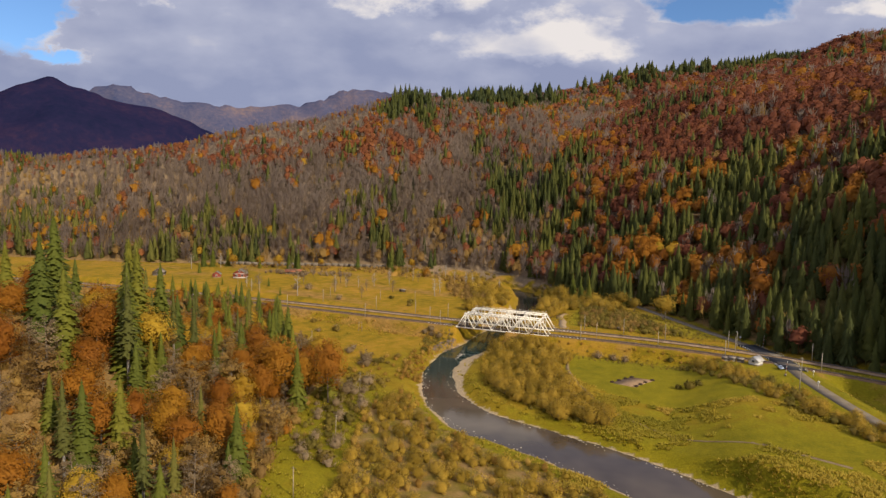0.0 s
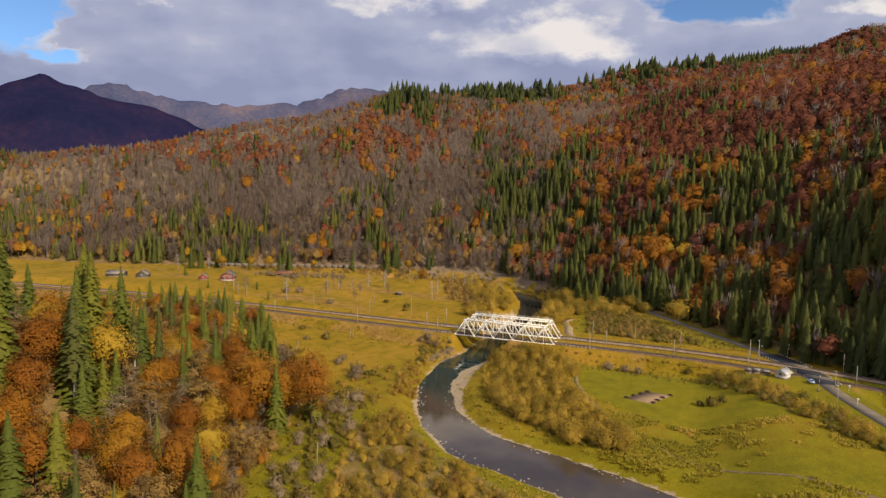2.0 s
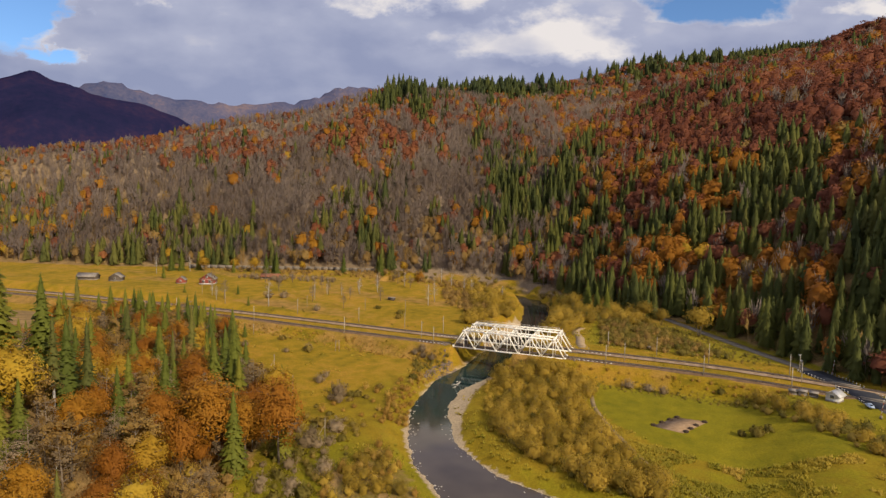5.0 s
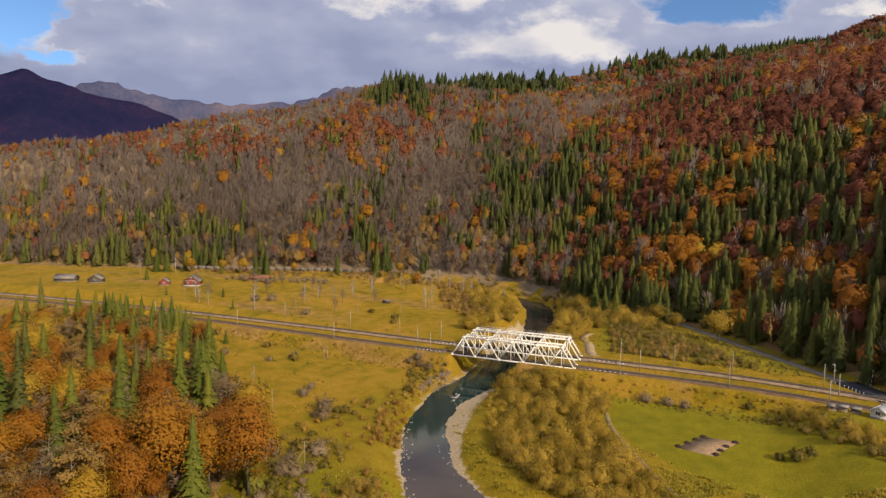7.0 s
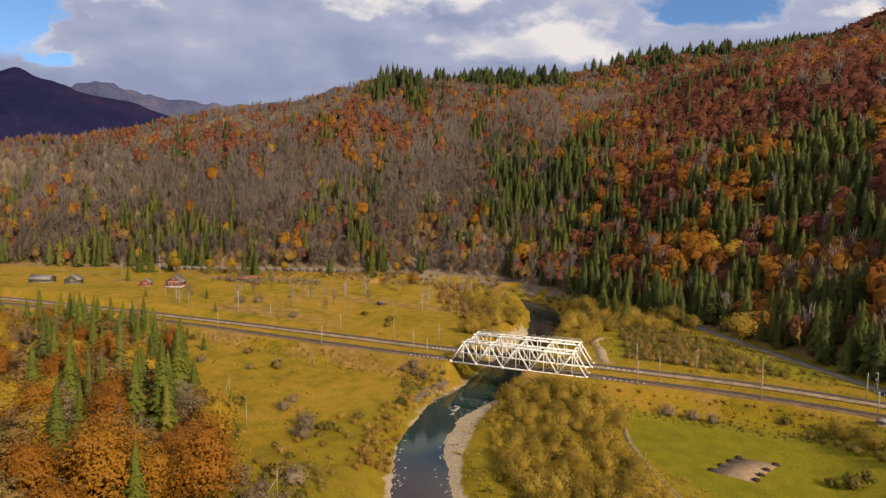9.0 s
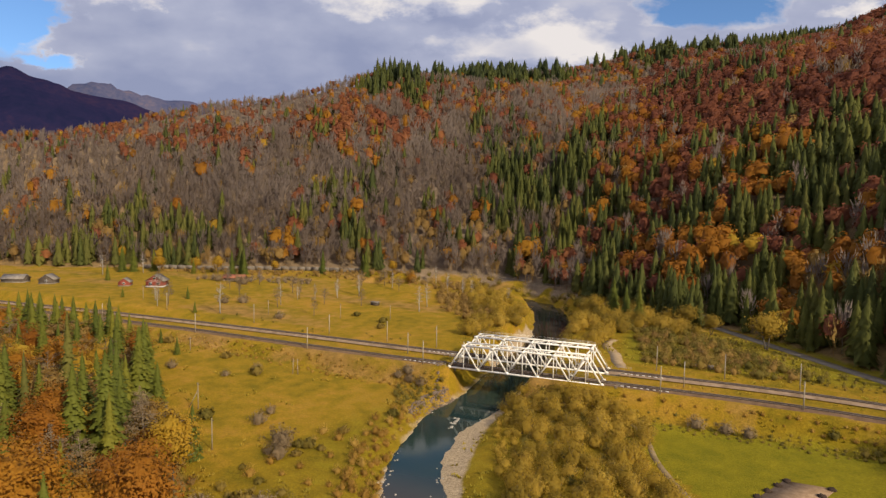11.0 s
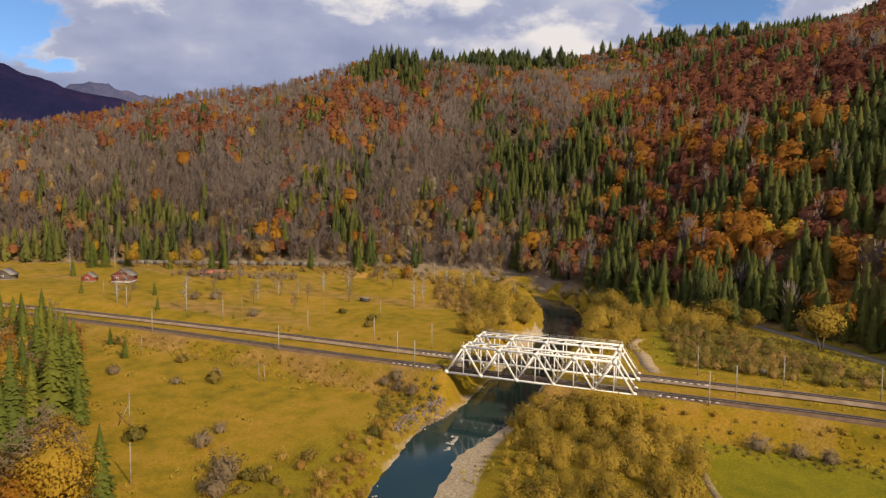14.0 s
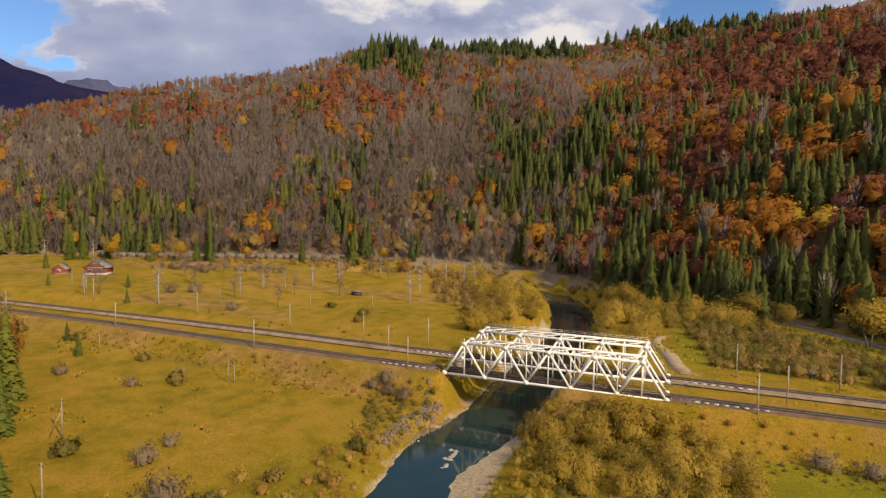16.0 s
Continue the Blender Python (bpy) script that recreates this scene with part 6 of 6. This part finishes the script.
def far_broad(seed, n=84, size=0.046, wide=0.31, seg=7, rings=5):
    """A rounded crown: ragged sprays round a lobed inner body, on a short trunk."""
    g = np.random.default_rng(seed)
    V, F, N = dome(g, 1.0, 1.0, 0.0, 0.2, seg, rings)
    U = V / (np.linalg.norm(V, axis=1)[:, None] + 1e-9)
    lobes = unit(g, 7)
    swell = lambda u: 0.62 + 0.38 * np.clip(((u @ lobes.T).max(1) - 0.45) / 0.55, 0, 1)
    half = np.array((wide, wide, 0.38))
    body = (V * swell(U)[:, None] * half * 0.74 + (0, 0, 0.60), F, U * 0.5 + (0.08, -0.06, 0.6))
    u = unit(g, n)
    u[:, 2] = np.where(u[:, 2] < -0.4, -u[:, 2], u[:, 2])
    C = u * swell(u)[:, None] * g.uniform(0.66, 1.1, (n, 1)) * half + (0, 0, 0.60)
    trunk = (np.array([(-0.012, 0, 0), (0.012, 0, 0), (0, 0, 0.6)]), np.array([(0, 1, 2)]), np.array([(0.4, -0.8, 0.1)] * 3))
    return merged(body, sprays(g, C, u, size), trunk)


def far_spruce(seed, nb=80, seg=6, rings=8):
    """Pointed crown: a ragged tiered cone with drooping boughs standing out of it."""
    g = np.random.default_rng(seed)
    core = spire(g, 1.0, 0.155, 0.06, seg, rings, 0.66)
    bV, bN = [], []
    for k in range(nb):
        z = 0.08 + 0.92 * (k / nb) ** 1.05
        az = k * 2.4 + g.uniform(-0.5, 0.5)
        rad = (0.245 * (1 - z) ** 0.62 + 0.008) * g.uniform(0.4, 1.3)
        d, s = np.array((math.cos(az), math.sin(az), 0)), np.array((-math.sin(az), math.cos(az), 0))
        w = (0.046 * (1 - z) ** 0.7 + 0.006) * (64 / nb) ** 0.6
        tip = d * rad + (0, 0, z - rad * g.uniform(0.15, 0.5))
        bV += [tip, d * rad * 0.35 + s * w + (0, 0, z + 0.02), d * rad * 0.35 - s * w + (0, 0, z + 0.02)]
        bN += [d * 0.8 + (0.05, -0.05, 0.45) + unit(g, 1)[0] * 0.15] * 3
    return merged(core, (np.array(bV), np.arange(3 * nb).reshape(-1, 3), np.array(bN)))


def far_bare(seed, n=22, haze=58, spray=0.052):
    """Leafless: slim pale trunk, upright branches and a plume of fine upright twigs."""
    g = np.random.default_rng(seed)
    V = [(-0.008, 0, 0), (0.008, 0, 0), (0, 0.004, 0.97), (0, -0.008, 0), (0, 0.008, 0), (0.004, 0, 0.97)]
    for k in range(n):
        z0 = g.uniform(0.2, 0.7)
        az = g.uniform(0, 6.28)
        l = g.uniform(0.22, 0.42)
        d = np.array((math.cos(az) * 0.42, math.sin(az) * 0.42, 0.9))
        p = np.array((math.cos(az), math.sin(az), 0)) * g.uniform(0.0, 0.05) + (0, 0, z0)
        s = np.array((-math.sin(az), math.cos(az), 0)) * g.uniform(0.005, 0.010)
        V += [p - s, p + s, p + d * l * (1.15 - 0.5 * z0)]
    V = np.array(V)
    u = unit(g, haze)
    C = u * np.sqrt(g.uniform(0.1, 1.0, (haze, 1))) * np.array((0.19, 0.19, 0.36)) + (0, 0, 0.62)
    a = u * (0.45, 0.45, 0.1) + (0, 0, 1.0) + unit(g, haze) * 0.18
    a /= np.linalg.norm(a, axis=1)[:, None]
    b = np.cross(u, a)
    b /= np.linalg.norm(b, axis=1)[:, None] + 1e-9
    sz = spray * g.uniform(0.7, 1.4, (haze, 1))
    hv = np.stack([C + a * sz * 1.7, C - a * sz * 0.9 + b * sz * 0.30, C - a * sz * 0.9 - b * sz * 0.30], 1).reshape(-1, 3)
    N = np.concatenate([np.tile((0.3, -0.5, 0.7), (len(V), 1)), np.repeat(u * 0.3 + (0.22, -0.2, 0.8), 3, 0)])
    V = np.concatenate([V, hv])
    F = np.arange(len(V)).reshape(-1, 3)
    face = np.cross(V[F[:, 1]] - V[F[:, 0]], V[F[:, 2]] - V[F[:, 0]]) @ np.array((0.35, -0.8, 0.45))
    F = np.where(face[:, None] < 0, F[:, ::-1], F)  # every twig lies open to the valley
    return V, F, N / np.linalg.norm(N, axis=1)[:, None]


def scatter_points(x0, x1, y0, y1, gap):
    g = np.random.default_rng(5)
    xs, ys = np.arange(x0, x1, gap), np.arange(y0, y1, gap)
    X, Y = np.meshgrid(xs, ys)
    X = X.ravel() + g.uniform(-0.48, 0.48, X.size) * gap
    Y = Y.ravel() + g.uniform(-0.48, 0.48, Y.size) * gap
    return X, Y


X, Y = scatter_points(-1150, 640, -60, 1160, 6.3)
D, OV = side_of(X, Y, FOOT), side_of(X, Y, RIDGE)
keep = ((D > 3) | ((D > -7) & (X > 70) & (np.abs(side_of(X, Y, ROAD)) > 6.5))) & (OV < 45) & (X < 240 + 0.33 * Y) & (X > -760 - 1.75 * Y)
far_zone = D > 330
u_ = np.random.default_rng(9).uniform(size=len(X))
keep &= ~(far_zone & (u_ < 0.5) & (OV < -110))
X, Y, D, OV = X[keep], Y[keep], D[keep], OV[keep]
Z = land(X, Y)
g = np.random.default_rng(12)
R = vnoise(X, Y, 15, 80) + 0.5 * vnoise(X, Y, 7, 81) + 0.22 * g.normal(size=len(X))
R = (np.argsort(np.argsort(R)) + 0.5) / len(X)
patch = vnoise(X, Y, 75, 50) * 0.65 + vnoise(X, Y, 25, 51) * 0.35
patch2 = vnoise(X, Y, 45, 52) * 0.6 + vnoise(X, Y, 18, 53) * 0.4
KINDS = ["spruce", "larch", "rust", "orange", "yellow", "bare", "brown"]
# shares of each kind, by where on the slope
wt_ = np.zeros((len(X), 7))
right = smooth(X, -30, 50)
left = smooth(-X, 120, 200)
midz = np.clip(1 - right - left, 0, 1)
DH = D + 35 * left + 14 * patch2
low_, mid2, high = smooth(D, 75, 45), smooth(D, 45, 75) * smooth(DH, 190, 140), smooth(DH, 140, 190)


def zone(w, shares):
    global wt_
    wt_ = wt_ + w[:, None] * np.array(shares)[None]


zone(left * low_, (0.08, 0.25, 0.03, 0.02, 0.02, 0.47, 0.13))
zone(left * mid2, (0.02, 0.03, 0.03, 0.008, 0.003, 0.83, 0.08))
zone(left * high, (0.03, 0.05, 0.24, 0.05, 0.004, 0.58, 0.046))
zone(midz * low_, (0.16, 0.06, 0.06, 0.03, 0.01, 0.40, 0.28))
zone(midz * mid2, (0.26, 0.08, 0.13, 0.04, 0.008, 0.40, 0.08))
zone(midz * high, (0.06, 0.05, 0.38, 0.09, 0.008, 0.38, 0.03))
zone(right * low_, (0.56, 0.15, 0.10, 0.12, 0.01, 0.04, 0.02))
zone(right * mid2, (0.40, 0.14, 0.26, 0.13, 0.01, 0.04, 0.02))
zone(right * high, (0.06, 0.02, 0.80, 0.06, 0.004, 0.04, 0.016))
back_ = smooth(OV, -85, -30) * (smooth(X, -300, -270) * smooth(-X, 70, 110) + 0.75 * smooth(X, -20, 60))
wt_ = wt_ * (1 - back_[:, None] * 0.85)
zone(back_ * 0.85, (0.62, 0.06, 0.12, 0.03, 0.0, 0.12, 0.05))
wt_[:, 0] *= np.exp(2.6 * patch)
wt_[:, 1] *= np.exp(2.0 * patch)
wt_[:, 3] *= np.exp(2.8 * patch2 - 0.2)
wt_[:, 2] *= np.exp(1.2 * patch2)
wt_[:, 4] *= np.exp(3.0 * patch2 - 0.3)
wt_[:, 5] *= np.exp(-1.2 * patch)
# stands of one kind: place, reach, kind, weight
STANDS = [(-87, 395, 34, 3, 4.0), (-257, 383, 45, 2, 3.0), (-317, 366, 45, 3, 1.2), (-362, 319, 40, 2, 2.6), (-447, 270, 45, 2, 2.0), (-524, 225, 45, 2, 2.0), (-147, 413, 32, 5, 5.0), (-125, 352, 30, 5, 4.0),
          (-161, 347, 26, 5, 3.0), (-238, 265, 24, 0, 4.0), (-182, 284, 26, 0, 3.0), (-20, 280, 40, 0, 1.2), (96, 190, 24, 3, 3.0), (118, 236, 22, 3, 2.5), (-210, 312, 26, 1, 4.0), (-390, 170, 38, 1, 2.5), (170, 242, 45, 0, 2.5), (141, 214, 26, 0, 2.0)]
for a, b, r_, k, w in STANDS:
    wt_[:, k] *= 1 + w * np.exp(-((X - a) ** 2 + (Y - b) ** 2) / (r_ * r_))
cum = np.cumsum(wt_ / wt_.sum(1)[:, None], 1)
kind = (R[:, None] > cum).sum(1).clip(0, 6)
# trees that stand out by their colour
kind[(kind == 4) & (R * 997 % 1 < 0.7)] = 6
kind[(D < 14) & (X > 60) & (R * 613 % 1 < 0.7)] = 0
SOLO = {0: [(-360, 293), (-256, 262), (-220, 272), (-193, 293), (-353, 267), (-308, 215)], 4: [(-322, 303), (-248, 280), (-242, 284), (111, 170), (116, 166), (-320, 155), (-351, 152)],
        3: [(-220, 256), (-193, 268), (-86, 303), (-82, 300), (-90, 298), (-100, 251), (-96, 248), (-32, 263), (-38, 260), (-28, 258), (105, 200), (98, 194), (95, 178), (90, 172), (64, 319), (-29, 372), (-440, 163), (-345, 207), (-210, 214), (-242, 207), (-353, 246), (-486, 186), (167, 82), (170, 90), (141, 246), (84, 164), (168, 69), (78, 158)]}
big_one = np.ones(len(X))
for k, places in SOLO.items():
    for a, b in places:
        j = int(np.argmin((X - a) ** 2 + (Y - b) ** 2))
        kind[j], big_one[j] = k, 1.22
HEIGHT = {"spruce": (15, 29), "larch": (16, 26), "rust": (15, 22), "orange": (16, 24), "yellow": (13, 20), "bare": (18, 27), "brown": (14, 21)}
LABEL = {"spruce": "dense dark green spruces covering the hillside", "larch": "yellowish-green conifers among the hillside wood", "rust": "rust-red autumn beeches on the upper hillside", "orange": "orange autumn beeches scattered over the hillside",
         "yellow": "bright yellow maples scattered along the hillside", "bare": "leafless grey-brown trees covering the hillside", "brown": "half-bare brown trees on the lower hillside"}
distant = (D > 110) | (X < -380)
for ki, kn in enumerate(KINDS):
    sel = np.where(kind == ki)[0]
    if kn in ("spruce", "larch"):
        forms = [far_spruce(200 + i, 200, 7, 13) for i in range(6)] + [far_spruce(206 + i, 42, 5, 6) for i in range(6)]
    elif kn == "bare":
        forms = [far_bare(220 + i) for i in range(6)] + [far_bare(226 + i, 14, 36, 0.066) for i in range(6)]
    elif kn == "brown":
        forms = [far_broad(240 + i, 84, 0.046, 0.24) for i in range(3)] + [far_bare(250 + i, 20, 58) for i in range(3)] + [far_broad(243 + i, 42, 0.060, 0.24, 6, 4) for i in range(3)] + [far_bare(253 + i, 14, 36, 0.066) for i in range(3)]
    else:
        forms = [far_broad(260 + i) for i in range(6)] + [far_broad(266 + i, 42, 0.060, 0.31, 6, 4) for i in range(6)]
    Vs, Fs, Ts, Ns, n = [], [], [], [], 0
    which = g.integers(6, size=len(sel)) + 6 * distant[sel]
    for fi, (fv, ff, fn) in enumerate(forms):
        s_ = sel[which == fi]
        if not len(s_):
            continue
        a = g.uniform(-0.7, 0.7, len(s_)) if kn in ("bare", "brown") else g.uniform(0, 6.28, len(s_))
        h = g.uniform(*HEIGHT[kn], len(s_)) * big_one[s_] * (1 - np.where((kn == "spruce") & (X[s_] > -300), -0.08, 0.42) * smooth(OV[s_], -130, -20))
        w = h * g.uniform(0.85, 1.2, len(s_)) * (1 + 0.4 * smooth(D[s_], 320, 345)) * (1.15 if kn == "larch" else 1.0)
        c, s = np.cos(a), np.sin(a)
        vx = (c[:, None] * fv[None, :, 0] - s[:, None] * fv[None, :, 1]) * w[:, None] + X[s_][:, None]
        vy = (s[:, None] * fv[None, :, 0] + c[:, None] * fv[None, :, 1]) * w[:, None] + Y[s_][:, None]
        vz = fv[None, :, 2] * h[:, None] + Z[s_][:, None] - 0.6
        Vs.append(np.stack([vx, vy, vz], -1).reshape(-1, 3))
        Fs.append((ff[None] + (np.arange(len(s_)) * len(fv))[:, None, None]).reshape(-1, ff.shape[1]) + n)
        # tints lowered on right and lower slopes put their shade into leaf colour
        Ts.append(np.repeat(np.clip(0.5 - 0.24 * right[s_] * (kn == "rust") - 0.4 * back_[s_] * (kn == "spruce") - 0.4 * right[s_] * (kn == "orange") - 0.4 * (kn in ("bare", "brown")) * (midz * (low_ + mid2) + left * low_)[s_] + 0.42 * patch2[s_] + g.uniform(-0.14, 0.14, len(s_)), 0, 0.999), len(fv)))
        Ns.append(np.stack([c[:, None] * fn[None, :, 0] - s[:, None] * fn[None, :, 1], s[:, None] * fn[None, :, 0] + c[:, None] * fn[None, :, 1], np.broadcast_to(fn[None, :, 2], vx.shape)], -1).reshape(-1, 3))
        n += len(s_) * len(fv)
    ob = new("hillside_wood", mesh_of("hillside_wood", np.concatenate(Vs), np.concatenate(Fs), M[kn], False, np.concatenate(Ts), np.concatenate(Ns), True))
    tagged(ob, LABEL[kn], "forest", kind="stuff")

# ---- rough herbs and grass tussocks ----
HX, HY = np.r_[g.uniform(-140, 215, 16000), g.uniform(92, 205, 14000)], np.r_[g.uniform(-235, 125, 16000), g.uniform(-165, -70, 14000)]
dR = river_edge(HX, HY)
dT = np.minimum(np.abs(HY - near_y(HX)), np.abs(HY - far_y(HX)))
clump = vnoise(HX, HY, 14, 60) + 0.5 * vnoise(HX, HY, 5, 61)
okh = (dR > 3.5) & (dT > 5) & (np.abs(side_of(HX, HY, ROAD)) > 6) & (side_of(HX, HY, FOOT) < 0)
lush_f = inside(HX, HY, FIELD)
mead = (HX < 5) & (HY > -88) & (HY < -12)
okh &= ~lush_f & (clump > np.where(mead, 0.62, -0.05))
okh &= ~((HX < -10) & (HY > 8))
HX, HY = HX[okh][-12500:], HY[okh][-12500:]
HZ = land(HX, HY)
n_b = 5
az = g.uniform(0, 6.28, (len(HX), n_b))
ln = g.uniform(0.4, 0.85, (len(HX), n_b)) * np.where((HY > -10) & (HY < 40), 0.8, 1.0)[:, None]
bx = HX[:, None] + np.cos(az) * g.uniform(0, 0.7, az.shape)
by = HY[:, None] + np.sin(az) * g.uniform(0, 0.7, az.shape)
w_ = 0.30
p0 = np.stack([bx - np.sin(az) * w_, by + np.cos(az) * w_, HZ[:, None] - 0.1 + 0 * bx], -1)
p1 = np.stack([bx + np.sin(az) * w_, by - np.cos(az) * w_, HZ[:, None] - 0.1 + 0 * bx], -1)
p2 = np.stack([bx + np.cos(az) * ln * 0.6, by + np.sin(az) * ln * 0.6, HZ[:, None] + ln], -1)
turn_ = np.cross(p1 - p0, p2 - p0)[..., 2:] < 0
p0, p1 = np.where(turn_, p1, p0), np.where(turn_, p0, p1)
HV = np.stack([p0, p1, p2], 2).reshape(-1, 3)
HN = unit(g, len(HV) // 3) * 0.35 + (0.25, -0.2, 0.9)
HN = np.repeat(HN / np.linalg.norm(HN, axis=1)[:, None], 3, 0)
ob = new("rough_herbs", mesh_of("rough_herbs", HV, np.arange(len(HV)).reshape(-1, 3), M["herbs"], False, np.repeat(np.clip(0.45 + 0.5 * vnoise(HX, HY, 30, 62), 0, 0.99), n_b * 3), HN))
tagged(ob, "rough tussocks of yellowing grass and weeds", "grass", kind="stuff")

# river stones along the water's edge
SX, SY = g.uniform(-20, 150, 30000), g.uniform(-175, 130, 30000)
e_ = river_edge(SX, SY)
pick = (e_ > np.where(SY > -75, -0.7, -3.0)) & (e_ < 2.0) & (g.uniform(size=len(SX)) < np.exp(-np.abs(e_ + 0.2) / 1.1) * (0.35 + 0.65 * (SY < -60)))
SX, SY, e_ = SX[pick][:1100], SY[pick][:1100], e_[pick][:1100]
SZ = np.maximum(land(SX, SY), -9.62)
gs = []
for k in range(len(SX)):
    r_ = g.uniform(0.12, 0.42)
    V, F = lump(r_, r_ * 0.7, 400 + k % 12, 0.3, 5, 2)
    gs.append((V + (SX[k], SY[k], SZ[k] - 0.05), F))
tagged(part("river_stones", join(*gs), M["pebble"]), "pale stones scattered along the water's edge", "stones", kind="stuff")
gs = []
SHOAL = (12.8, -27.7, -0.5, 5.8)  # middle and half length
for k in range(26):
    f_ = g.uniform(-1, 1)
    r_ = g.uniform(0.2, 0.5)
    V, F = lump(r_ * 1.3, r_ * 0.55, 700 + k, 0.35, 7, 3)
    gs.append((V + (SHOAL[0] + SHOAL[2] * f_ + g.normal() * 0.3, SHOAL[1] + SHOAL[3] * f_, -9.68), F))
tagged(part("gravel_shoal", join(*gs), M["pebble"]), "pale stones of a small shoal breaking the river's surface", "stones", kind="stuff")

bx_, by_ = g.uniform(-9, 5, 900), g.uniform(-34, -7, 900)
be_ = river_edge(bx_, by_)
gs = []
for k in np.where((be_ > 0.3) & (be_ < 6.5 - 0.12 * np.abs(by_ + 18)))[0]:
    r_ = g.uniform(0.2, 0.62)
    V, F = lump(r_, r_ * 0.75, 500 + k % 14, 0.35, 6, 3)
    gs.append((V + (bx_[k], by_[k], land1(bx_[k], by_[k]) - 0.1), F))
tagged(part("rock_pile", join(*gs), M["boulder"]), "heap of purple-grey broken rock on the bank below the bridge", "rocks", kind="stuff")

# a broken stone wall that steps down from the bridge to the water
wing = thing("wing_wall", "low broken stone wall stepping down to the water", "wall", (0, 0, 0))
for k in range(16):
    f_ = k / 15
    x_, y_ = -3.2 + 2.6 * f_ + g.uniform(-0.7, 0.7), -3.0 - 10.0 * f_ + g.uniform(-0.4, 0.4)
    V, F = lump(g.uniform(0.35, 0.6), g.uniform(0.25, 0.5), 600 + k, 0.35, 6, 3)
    part("stone", (V + (x_, y_, land1(x_, y_) - 0.1), F), M["boulder"], wing)
